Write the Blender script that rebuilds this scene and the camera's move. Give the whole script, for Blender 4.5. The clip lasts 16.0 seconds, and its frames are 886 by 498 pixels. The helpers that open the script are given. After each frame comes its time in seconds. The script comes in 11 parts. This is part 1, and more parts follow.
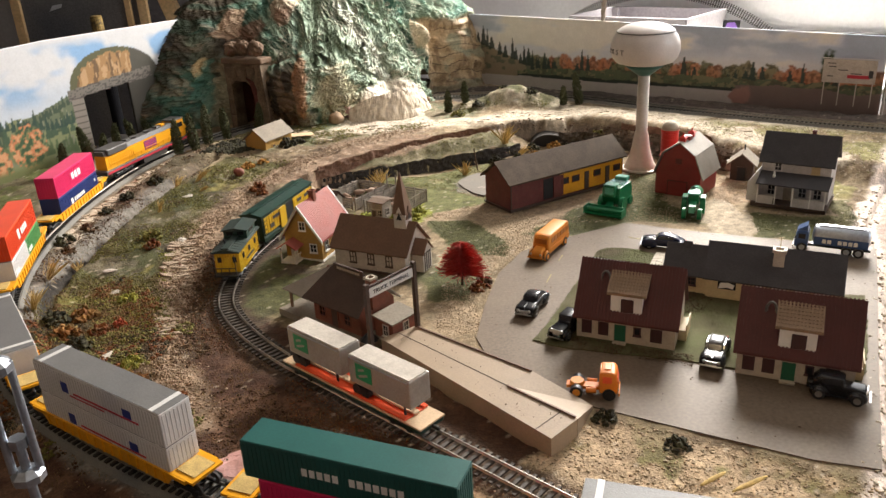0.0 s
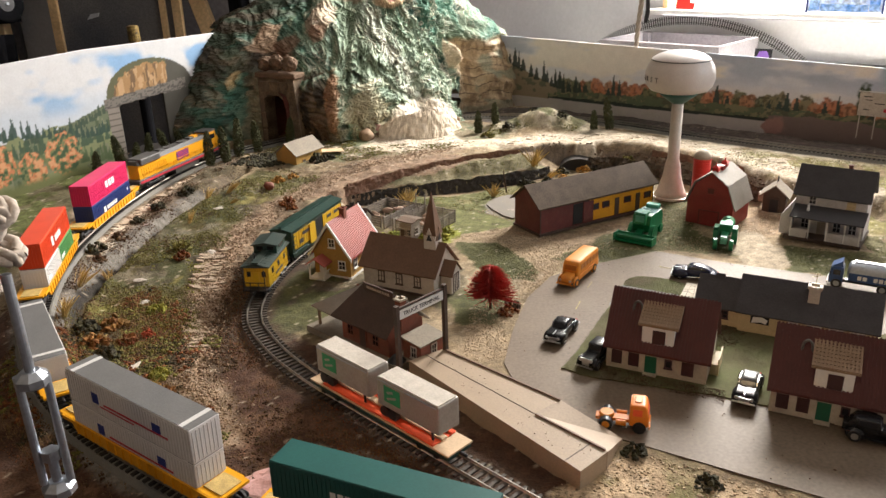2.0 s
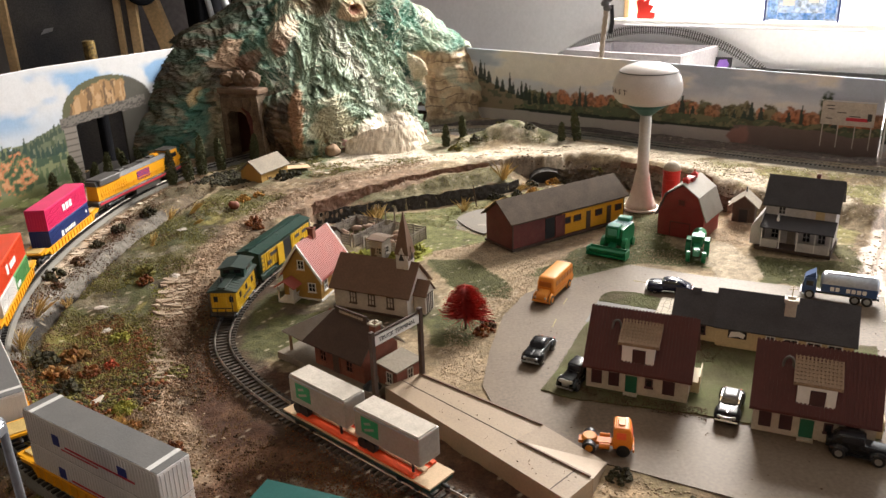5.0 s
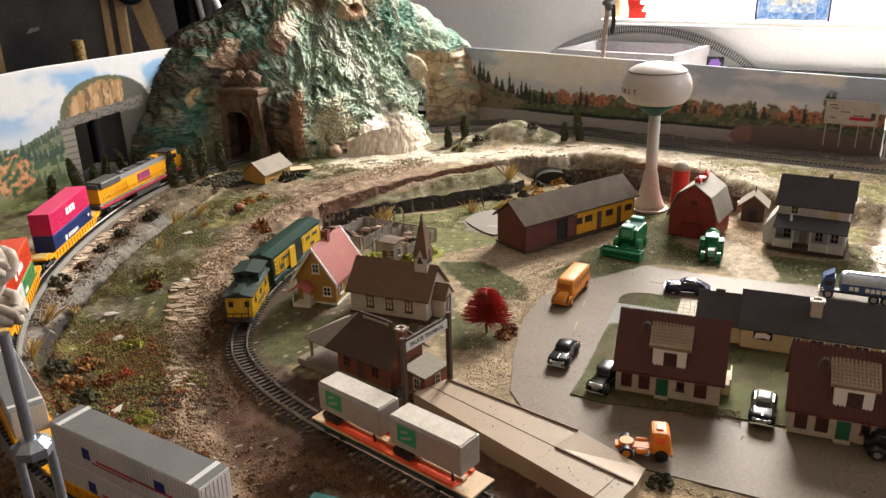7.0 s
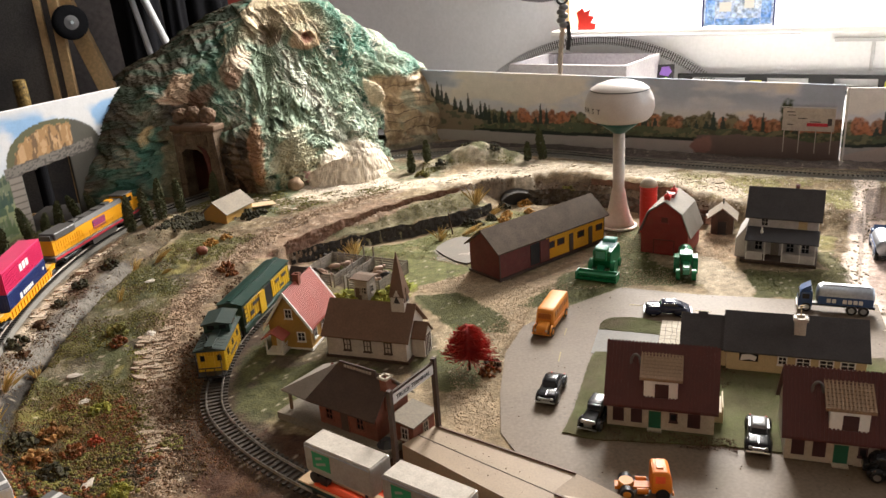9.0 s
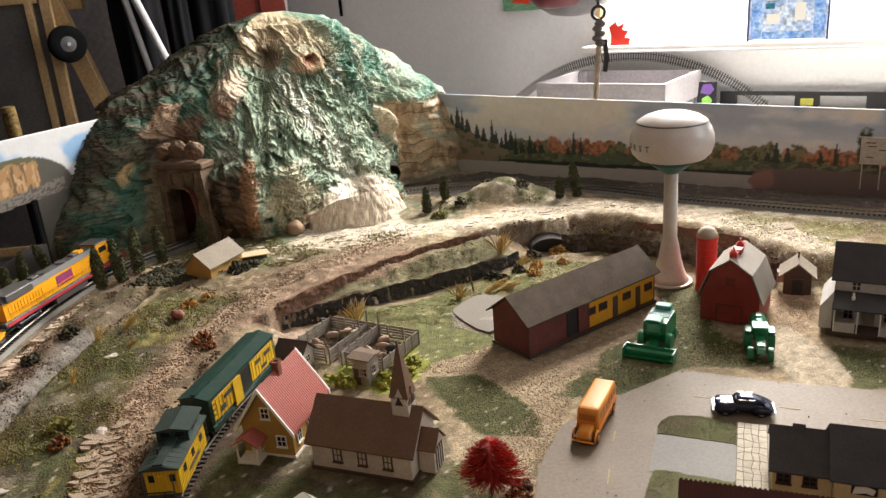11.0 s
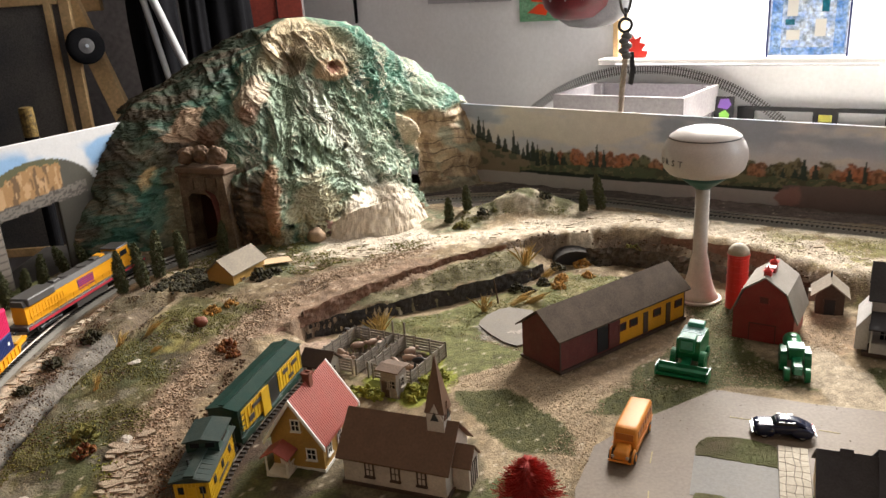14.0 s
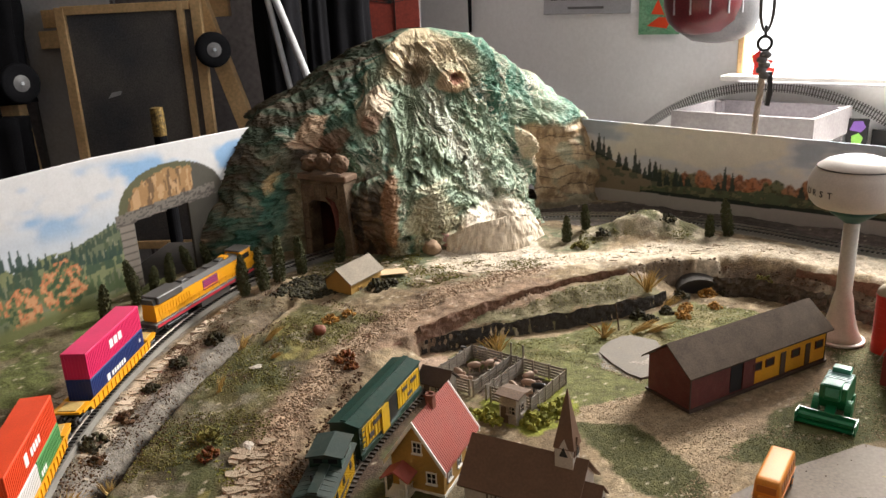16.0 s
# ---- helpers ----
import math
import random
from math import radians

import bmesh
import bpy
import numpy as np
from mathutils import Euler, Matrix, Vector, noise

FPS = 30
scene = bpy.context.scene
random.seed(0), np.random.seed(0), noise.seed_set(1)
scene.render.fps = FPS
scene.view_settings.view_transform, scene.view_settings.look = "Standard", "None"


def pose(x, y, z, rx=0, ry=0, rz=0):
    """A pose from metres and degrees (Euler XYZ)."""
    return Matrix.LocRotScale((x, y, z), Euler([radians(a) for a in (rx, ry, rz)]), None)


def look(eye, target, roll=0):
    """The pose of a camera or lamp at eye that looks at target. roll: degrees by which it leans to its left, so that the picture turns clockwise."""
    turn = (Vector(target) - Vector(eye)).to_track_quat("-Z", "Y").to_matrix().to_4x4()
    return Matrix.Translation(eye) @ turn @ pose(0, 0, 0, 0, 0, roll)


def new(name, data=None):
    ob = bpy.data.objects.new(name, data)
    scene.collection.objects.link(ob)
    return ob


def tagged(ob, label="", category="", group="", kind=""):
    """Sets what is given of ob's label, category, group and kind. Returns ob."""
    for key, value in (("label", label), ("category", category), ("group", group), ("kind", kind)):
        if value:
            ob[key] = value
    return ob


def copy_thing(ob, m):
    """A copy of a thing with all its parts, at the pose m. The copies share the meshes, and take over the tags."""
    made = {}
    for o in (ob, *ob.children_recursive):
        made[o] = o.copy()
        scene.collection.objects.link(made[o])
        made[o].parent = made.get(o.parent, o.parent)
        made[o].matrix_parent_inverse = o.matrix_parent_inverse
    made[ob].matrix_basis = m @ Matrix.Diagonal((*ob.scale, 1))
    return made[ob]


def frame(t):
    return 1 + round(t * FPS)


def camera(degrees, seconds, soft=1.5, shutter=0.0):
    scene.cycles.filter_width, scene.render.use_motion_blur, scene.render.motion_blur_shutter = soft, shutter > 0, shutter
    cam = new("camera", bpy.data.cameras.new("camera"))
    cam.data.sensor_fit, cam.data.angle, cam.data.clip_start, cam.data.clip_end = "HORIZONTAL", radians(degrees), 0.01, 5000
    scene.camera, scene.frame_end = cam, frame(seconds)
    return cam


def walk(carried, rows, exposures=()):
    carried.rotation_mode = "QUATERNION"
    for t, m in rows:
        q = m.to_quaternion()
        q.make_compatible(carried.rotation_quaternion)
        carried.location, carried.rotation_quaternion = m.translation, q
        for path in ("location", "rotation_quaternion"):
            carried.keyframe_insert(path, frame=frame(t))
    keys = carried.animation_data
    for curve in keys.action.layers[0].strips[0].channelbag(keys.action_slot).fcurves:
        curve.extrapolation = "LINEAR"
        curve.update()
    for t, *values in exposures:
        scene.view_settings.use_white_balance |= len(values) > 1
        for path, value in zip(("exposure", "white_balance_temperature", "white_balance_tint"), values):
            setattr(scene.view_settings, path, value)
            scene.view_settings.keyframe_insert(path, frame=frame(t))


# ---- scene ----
cam = camera(59.6, 16.0)
PATH = [
    (0, (0.029, 0.011, 0.432), (-0.006, 1.857, -0.337), -3.3),
    (0.5, (0.024, 0.021, 0.435), (-0.043, 1.871, -0.323), -2.8),
    (1, (0.024, 0.023, 0.433), (-0.054, 1.873, -0.321), -2.6),
    (1.5, (0.019, 0.019, 0.435), (-0.061, 1.873, -0.312), -2.0),
    (2, (0.016, 0.016, 0.438), (-0.066, 1.877, -0.29), -1.7),
    (2.5, (0.021, 0.021, 0.44), (-0.052, 1.889, -0.271), -1.7),
    (3, (0.023, 0.026, 0.439), (-0.036, 1.896, -0.268), -1.8),
    (3.5, (0.024, 0.028, 0.44), (-0.026, 1.897, -0.268), -1.8),
    (4, (0.027, 0.031, 0.441), (-0.01, 1.901, -0.268), -2.0),
    (6.5, (-0.037, 0.05, 0.446), (0.022, 1.919, -0.265), -1.6),
    (7, (-0.039, 0.053, 0.444), (0.019, 1.921, -0.269), -1.8),
    (7.5, (-0.048, 0.055, 0.445), (0.022, 1.921, -0.274), -2.0),
    (8, (-0.07, 0.06, 0.446), (0.027, 1.924, -0.273), -2.4),
    (8.5, (-0.074, 0.063, 0.448), (0.069, 1.927, -0.264), -3.1),
    (9, (-0.055, 0.086, 0.464), (0.11, 1.956, -0.225), -4.1),
    (9.5, (-0.046, 0.114, 0.461), (0.125, 1.989, -0.211), -3.6),
    (10, (-0.019, 0.19, 0.463), (0.096, 2.075, -0.194), -4.4),
    (12.5, (-0.032, 0.315, 0.458), (0.073, 2.202, -0.195), -5.2),
    (13, (-0.036, 0.31, 0.46), (0.089, 2.2, -0.184), -4.8),
    (13.5, (-0.043, 0.303, 0.459), (0.079, 2.193, -0.184), -4.6),
    (14, (-0.054, 0.304, 0.463), (0.043, 2.198, -0.171), -3.7),
    (14.5, (-0.066, 0.307, 0.47), (-0.026, 2.211, -0.141), -3.1),
    (15, (-0.072, 0.315, 0.474), (-0.101, 2.224, -0.121), -3.0),
    (15.5, (-0.083, 0.321, 0.473), (-0.174, 2.228, -0.122), -2.9),
    (16, (-0.092, 0.33, 0.473), (-0.232, 2.231, -0.131), -2.8),
]
walk(cam, [(t, look(eye, target, roll)) for t, eye, target, roll in PATH], [(0, 0.16), (4, 0.14), (8, 0.06), (10, 0.03), (12.5, -0.06), (16, -0.09)])

# ---- world, daylight through the windows, an added fill lamp ----
world = bpy.data.worlds.new("world")
world.use_nodes = True
scene.world = world
sky = world.node_tree.nodes.new("ShaderNodeTexSky")
sky.sky_type, sky.sun_disc = "NISHITA", False
sky.sun_elevation, sky.sun_rotation = radians(35), radians(-30)
world.node_tree.links.new(sky.outputs[0], world.node_tree.nodes["Background"].inputs[0])
world.node_tree.nodes["Background"].inputs[1].default_value = 0.12


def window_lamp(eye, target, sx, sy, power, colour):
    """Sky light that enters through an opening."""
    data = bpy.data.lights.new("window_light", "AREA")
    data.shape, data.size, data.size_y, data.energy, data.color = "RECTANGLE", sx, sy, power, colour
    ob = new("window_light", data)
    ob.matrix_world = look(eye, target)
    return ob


window_lamp((1.121, 2.716, 1.297), (0.30, 1.1, 0.0), 0.735, 0.78, 158, (1.0, 0.95, 0.885))
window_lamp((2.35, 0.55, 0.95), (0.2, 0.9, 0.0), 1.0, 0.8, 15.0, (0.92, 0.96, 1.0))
# added warm fill lamp over the front; no bulb or fixture there
lamp_data = bpy.data.lights.new("warm_fill", "POINT")
lamp_data.energy, lamp_data.color, lamp_data.shadow_soft_size = 6.5, (1.0, 0.72, 0.42), 0.06
lamp_ob = new("warm_fill", lamp_data)
lamp_ob.location = (-0.35, -0.30, 1.35)

# ---- materials ----
MM = 0.001


def mat(name, colour, rough=0.6, vary=0.18, coarse=45.0, fine=700.0, bump=0.25, metal=0.0, spec=0.4, tint=None, grime=0.0):
    """A painted or moulded surface: two scales of colour noise, fine relief and, with grime, brownish dust in patches."""
    m = bpy.data.materials.new(name)
    m.use_nodes = True
    nt = m.node_tree
    N, L = nt.nodes, nt.links
    b = N["Principled BSDF"]
    b.inputs["Roughness"].default_value, b.inputs["Metallic"].default_value = rough, metal
    b.inputs["Specular IOR Level"].default_value = spec
    co = N.new("ShaderNodeTexCoord")
    n1, n2 = N.new("ShaderNodeTexNoise"), N.new("ShaderNodeTexNoise")
    n1.inputs["Scale"].default_value, n1.inputs["Detail"].default_value = coarse, 4
    n2.inputs["Scale"].default_value, n2.inputs["Detail"].default_value = fine, 3
    info = N.new("ShaderNodeObjectInfo")
    shift = N.new("ShaderNodeVectorMath")
    shift.operation = "ADD"
    L.new(co.outputs["Object"], shift.inputs[0])
    L.new(info.outputs["Random"], shift.inputs[1])
    for n in (n1, n2):
        L.new(shift.outputs[0], n.inputs["Vector"])
    c2 = tint or tuple(c * 0.62 for c in colour)
    mix = N.new("ShaderNodeMix")
    mix.data_type = "RGBA"
    mix.inputs[6].default_value, mix.inputs[7].default_value = (*colour, 1), (*c2, 1)
    r = N.new("ShaderNodeMapRange")
    r.inputs[1].default_value, r.inputs[2].default_value = 0.32, 0.72
    r.inputs[3].default_value, r.inputs[4].default_value = 0.0, min(1.0, vary * 3)
    L.new(n1.outputs[0], r.inputs[0])
    L.new(r.outputs[0], mix.inputs[0])
    mul = N.new("ShaderNodeMix")
    mul.data_type, mul.blend_type = "RGBA", "MULTIPLY"
    g = N.new("ShaderNodeMapRange")
    g.inputs[1].default_value, g.inputs[2].default_value = 0.3, 0.7
    g.inputs[3].default_value, g.inputs[4].default_value = 1 - vary, 1 + vary * 0.5
    L.new(n2.outputs[0], g.inputs[0])
    mul.inputs[0].default_value = 1
    L.new(mix.outputs[2], mul.inputs[6])
    L.new(g.outputs[0], mul.inputs[7])
    out = mul.outputs[2]
    if grime:
        n3 = N.new("ShaderNodeTexNoise")
        n3.inputs["Scale"].default_value, n3.inputs["Detail"].default_value = coarse * 2.3, 6
        L.new(shift.outputs[0], n3.inputs["Vector"])
        r3 = N.new("ShaderNodeMapRange")
        r3.inputs[1].default_value, r3.inputs[2].default_value, r3.inputs[4].default_value = 0.45, 0.75, grime
        L.new(n3.outputs[0], r3.inputs[0])
        dm = N.new("ShaderNodeMix")
        dm.data_type = "RGBA"
        dm.inputs[7].default_value = (0.20, 0.15, 0.10, 1)
        L.new(r3.outputs[0], dm.inputs[0])
        L.new(out, dm.inputs[6])
        out = dm.outputs[2]
    L.new(out, b.inputs["Base Color"])
    bp = N.new("ShaderNodeBump")
    bp.inputs["Strength"].default_value, bp.inputs["Distance"].default_value = bump, 0.0006
    L.new(n2.outputs[0], bp.inputs["Height"])
    L.new(bp.outputs[0], b.inputs["Normal"])
    return m


def painted(name, layer, rough=0.7, bump=0.3, fine=500.0, span=(0.55, 1.38)):
    """A surface whose painted colours are kept in the mesh's colour layer, with grain over it."""
    m = bpy.data.materials.new(name)
    m.use_nodes = True
    N, L = m.node_tree.nodes, m.node_tree.links
    b = N["Principled BSDF"]
    b.inputs["Roughness"].default_value = rough
    b.inputs["Specular IOR Level"].default_value = 0.3
    at = N.new("ShaderNodeAttribute")
    at.attribute_name = layer
    co, n2, n3 = N.new("ShaderNodeTexCoord"), N.new("ShaderNodeTexNoise"), N.new("ShaderNodeTexNoise")
    n2.inputs["Scale"].default_value, n2.inputs["Detail"].default_value = fine, 4
    n3.inputs["Scale"].default_value, n3.inputs["Detail"].default_value = fine * 0.2, 4
    g = N.new("ShaderNodeMapRange")
    g.inputs[1].default_value, g.inputs[2].default_value, g.inputs[3].default_value, g.inputs[4].default_value = 0.34, 0.66, *span
    ad = N.new("ShaderNodeMath")
    ad.operation = "ADD"
    hv = N.new("ShaderNodeMath")
    hv.operation, hv.inputs[1].default_value = "MULTIPLY", 0.5
    mul = N.new("ShaderNodeMix")
    mul.data_type, mul.blend_type, mul.inputs[0].default_value = "RGBA", "MULTIPLY", 1
    for n in (n2, n3):
        L.new(co.outputs["Object"], n.inputs["Vector"])
    L.new(n2.outputs[0], ad.inputs[0])
    L.new(n3.outputs[0], ad.inputs[1])
    L.new(ad.outputs[0], hv.inputs[0])
    L.new(hv.outputs[0], g.inputs[0])
    L.new(at.outputs["Color"], mul.inputs[6])
    L.new(g.outputs[0], mul.inputs[7])
    L.new(mul.outputs[2], b.inputs["Base Color"])
    bp = N.new("ShaderNodeBump")
    bp.inputs["Strength"].default_value, bp.inputs["Distance"].default_value = bump, 0.0015
    L.new(ad.outputs[0], bp.inputs["Height"])
    L.new(bp.outputs[0], b.inputs["Normal"])
    return m


def glowing(name, colour, strength):
    m = bpy.data.materials.new(name)
    m.use_nodes = True
    N, L = m.node_tree.nodes, m.node_tree.links
    e = N.new("ShaderNodeEmission")
    e.inputs[0].default_value, e.inputs[1].default_value = (*colour, 1), strength
    L.new(e.outputs[0], N["Material Output"].inputs[0])
    return m


M_EARTH = painted("layout_scenery", "paint", 0.95, 0.9, 420)
M_MOUNT = painted("plaster_rock", "paint", 0.62, 0.6, 380, (0.80, 1.42))
M_BOARD = painted("painted_hardboard", "paint", 0.6, 0.08, 300, (0.93, 1.06))
M_ROAD = mat("grey_road_paint", (0.158, 0.116, 0.080), 0.58, 0.24, 11, 300, 0.08, spec=0.20, tint=(0.15, 0.108, 0.075), grime=0.35)
M_TURF = mat("green_turf", (0.105, 0.115, 0.036), 0.95, 0.33, 22, 900, 1.0, tint=(0.085, 0.062, 0.03), grime=0.25)
M_RAIL = mat("nickel_rail", (0.42, 0.38, 0.33), 0.35, 0.2, 60, 900, 0.1, metal=0.9)
M_TIE = mat("black_tie", (0.035, 0.03, 0.026), 0.7, 0.3)
M_TIEB = mat("brown_tie", (0.06, 0.045, 0.035), 0.75, 0.3, grime=0.3)
M_ROADBED = mat("grey_roadbed", (0.20, 0.19, 0.165), 0.8, 0.2, 60, 900, 0.5, grime=0.2)
M_WHITE = mat("white_paint", (0.74, 0.72, 0.68), 0.5, 0.06, 25, 500, 0.05)
M_WALL = mat("white_room_wall", (0.54, 0.53, 0.52), 0.8, 0.08, 3, 90, 0.1)
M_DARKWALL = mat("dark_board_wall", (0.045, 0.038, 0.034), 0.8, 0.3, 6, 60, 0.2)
M_WOOD = mat("pine_wood", (0.42, 0.255, 0.115), 0.55, 0.2, 14, 160, 0.2)
M_OLDWOOD = mat("weathered_plank", (0.33, 0.28, 0.23), 0.8, 0.3, 60, 700, 0.4)
M_BLACK = mat("black_plastic", (0.018, 0.018, 0.02), 0.45, 0.2)
M_BLACKGLOSS = mat("black_car_lacquer", (0.012, 0.012, 0.014), 0.24, 0.1, bump=0.0, spec=0.4)
M_CHROME = mat("chrome", (0.58, 0.58, 0.58), 0.28, 0.08, metal=1.0, bump=0.02)
M_STEEL = mat("zinc_steel", (0.46, 0.49, 0.54), 0.42, 0.15, 30, 300, 0.1, metal=0.9)
M_ROPE = mat("cotton_rope", (0.55, 0.46, 0.38), 0.9, 0.2, 60, 500, 0.6)
M_GLASS = mat("dark_window", (0.02, 0.02, 0.024), 0.1, 0.1, bump=0.0)
M_RED = mat("red_plastic", (0.62, 0.035, 0.025), 0.35, 0.1, bump=0.05)
M_BARN = mat("barn_red", (0.30, 0.034, 0.030), 0.5, 0.2, grime=0.1)
M_SHINGLE = mat("grey_shingle", (0.125, 0.11, 0.10), 0.75, 0.2, 60, 500, 0.4)
M_DEPOTROOF = mat("brown_grey_shingle", (0.100, 0.073, 0.053), 0.85, 0.25, 60, 500, 0.4, spec=0.15, grime=0.06)
M_DARKSHINGLE = mat("charcoal_shingle", (0.055, 0.050, 0.052), 0.7, 0.2, 60, 600, 0.4)
M_LIGHTROOF = mat("pale_roof", (0.30, 0.265, 0.225), 0.6, 0.15, grime=0.2)
M_GREYROOF = mat("grey_card_roof", (0.155, 0.135, 0.115), 0.65, 0.15, grime=0.15)
M_BROWNROOF = mat("brown_roof", (0.155, 0.085, 0.05), 0.6, 0.15, 60, 400, 0.2)
M_DARKBROWN = mat("dark_brown_roof", (0.075, 0.045, 0.032), 0.65, 0.2, 60, 500, 0.3)
M_MAROON = mat("maroon_tile", (0.092, 0.021, 0.019), 0.55, 0.18, 60, 600, 0.2)
M_TANTILE = mat("tan_tile", (0.30, 0.19, 0.11), 0.6, 0.2, 60, 600, 0.2)
M_REDTILE = mat("pink_red_tile", (0.42, 0.10, 0.075), 0.5, 0.15, 60, 500, 0.15, tint=(0.34, 0.12, 0.10))
M_BRICK = mat("red_brick_wall", (0.215, 0.062, 0.034), 0.7, 0.25, 60, 700, 0.4, grime=0.2)
M_DKBRICK = mat("dark_brick", (0.13, 0.03, 0.025), 0.7, 0.2, 60, 700, 0.3, grime=0.1)
M_CREAM = mat("cream_wall", (0.55, 0.42, 0.23), 0.6, 0.12, 60, 600, 0.1, grime=0.15)
M_OCHRE = mat("ochre_wall", (0.43, 0.25, 0.06), 0.6, 0.15, 60, 600, 0.15, grime=0.12)
M_OFFWHITE = mat("off_white_wall", (0.56, 0.50, 0.43), 0.65, 0.15, 60, 600, 0.15, grime=0.25)
M_STUCCO = mat("stucco_wall", (0.50, 0.43, 0.33), 0.7, 0.15, 60, 700, 0.3, grime=0.25)
M_GREYWHITE = mat("farmhouse_siding", (0.54, 0.51, 0.49), 0.6, 0.15, 60, 600, 0.1, grime=0.2)
M_TAN = mat("tan_concrete", (0.33, 0.238, 0.155), 0.6, 0.12, 30, 500, 0.15, grime=0.12)
M_GREEN = mat("green_door", (0.012, 0.10, 0.05), 0.4, 0.1)
M_SHUTTER = mat("maroon_shutter", (0.055, 0.018, 0.018), 0.5, 0.15)
M_YELLOW = mat("yellow_paint", (0.72, 0.33, 0.012), 0.45, 0.12, grime=0.1)
M_RRYELLOW = mat("rail_yellow", (0.68, 0.42, 0.02), 0.4, 0.12, grime=0.15)
M_ENGINE = mat("engine_yellow", (0.80, 0.36, 0.012), 0.35, 0.08, grime=0.06)
M_ENGGREY = mat("engine_grey", (0.085, 0.080, 0.076), 0.45, 0.15)
M_RRGREEN = mat("rail_green", (0.010, 0.040, 0.030), 0.4, 0.2, grime=0.08)
M_CABROOF = mat("caboose_roof", (0.020, 0.036, 0.030), 0.5, 0.2, grime=0.1)
M_ORANGE = mat("orange_plastic", (0.74, 0.21, 0.013), 0.48, 0.1, bump=0.05)
M_BUS = mat("school_bus_orange", (0.72, 0.26, 0.028), 0.50, 0.1, bump=0.05)
M_TRACTOR = mat("green_toy_paint", (0.012, 0.18, 0.07), 0.3, 0.12, bump=0.05)
M_TRACTORL = mat("light_green_toy", (0.10, 0.36, 0.26), 0.35, 0.15, bump=0.05)
M_BLUE = mat("tanker_blue", (0.03, 0.075, 0.20), 0.35, 0.12)
M_TOWER = mat("tower_white", (0.66, 0.60, 0.56), 0.3, 0.08, 40, 500, 0.03)
M_TOWERLEG = mat("tower_leg", (0.66, 0.59, 0.51), 0.45, 0.1, 60, 500, 0.05, grime=0.1)
M_TEAL = mat("teal_paint", (0.03, 0.12, 0.10), 0.4, 0.15)
M_TRAILER = mat("silver_trailer", (0.36, 0.33, 0.29), 0.38, 0.12, 60, 500, 0.05, metal=0.2, grime=0.2)
M_FLATRED = mat("flatcar_orange", (0.80, 0.10, 0.03), 0.4, 0.12)
M_FLATBED = mat("flatcar_deck", (0.62, 0.44, 0.27), 0.6, 0.12)
M_LOGO = mat("logo_green", (0.015, 0.25, 0.10), 0.4, 0.1)
M_PINK = mat("magenta_container", (0.66, 0.025, 0.12), 0.4, 0.1, bump=0.05)
M_NAVY = mat("navy_container", (0.018, 0.035, 0.15), 0.4, 0.12, bump=0.05)
M_KORANGE = mat("red_orange_container", (0.72, 0.07, 0.02), 0.4, 0.1, bump=0.05)
M_KGREEN = mat("green_container", (0.10, 0.30, 0.10), 0.4, 0.12, bump=0.05)
M_SEAGREEN = mat("teal_container", (0.02, 0.10, 0.09), 0.4, 0.12, bump=0.05)
M_CWHITE = mat("white_container", (0.70, 0.68, 0.66), 0.4, 0.06, bump=0.05)
M_CGREY = mat("grey_container_roof", (0.17, 0.165, 0.16), 0.5, 0.12)
M_LEAFRED = mat("red_bottlebrush", (0.62, 0.050, 0.038), 0.7, 0.35, 120, 900)
M_PINE = mat("dark_evergreen", (0.060, 0.070, 0.028), 0.95, 0.4, 150, 900, 1.0, tint=(0.10, 0.095, 0.04))
M_TRUNK = mat("twig_brown", (0.10, 0.06, 0.035), 0.9, 0.3)
M_STRAW = mat("straw_tuft", (0.62, 0.43, 0.15), 0.8, 0.25, 150, 900)
M_SCRUB = mat("brown_scrub", (0.14, 0.075, 0.028), 0.95, 0.4, 120, 900, 1.0, tint=(0.05, 0.045, 0.015))
M_MOSS = mat("moss_clumps", (0.12, 0.115, 0.03), 0.95, 0.4, 120, 900, 1.0, tint=(0.05, 0.06, 0.02))
M_RUST = mat("rust_foliage", (0.30, 0.05, 0.018), 0.95, 0.4, 120, 900, 1.0)
M_GRAVEL = mat("tan_gravel", (0.42, 0.31, 0.21), 0.9, 0.3, 200, 900, 0.5)
M_BROWNSTONE = mat("brown_stone", (0.20, 0.125, 0.078), 0.85, 0.3, 60, 500, 0.6)
M_STONE = mat("tan_stone", (0.40, 0.27, 0.17), 0.85, 0.25, 60, 500, 0.6)
M_REDWALL = mat("red_brown_wall", (0.235, 0.122, 0.078), 0.85, 0.3, 60, 500, 0.6, grime=0.25)
M_DARKROCK = mat("dark_cut_wall", (0.05, 0.042, 0.036), 0.9, 0.3, 60, 500, 0.8)
M_PLASTER = mat("bare_plaster", (0.66, 0.57, 0.45), 0.85, 0.16, 40, 400, 0.6, tint=(0.50, 0.40, 0.29))
M_BANK = mat("brown_bank", (0.105, 0.082, 0.062), 0.95, 0.35, 60, 400, 0.9)
M_DRIVE = mat("grey_driveway", (0.175, 0.162, 0.145), 0.7, 0.15, 20, 400, 0.15, grime=0.15)
M_FOAM = mat("pink_foam", (0.62, 0.36, 0.33), 0.8, 0.15, 60, 500, 0.4)
M_LETTER = mat("white_lettering", (0.78, 0.76, 0.74), 0.5, 0.03)
M_DKLETTER = mat("dark_lettering", (0.05, 0.045, 0.045), 0.5, 0.05)
M_BLUELET = mat("blue_mark", (0.02, 0.04, 0.22), 0.5, 0.05)
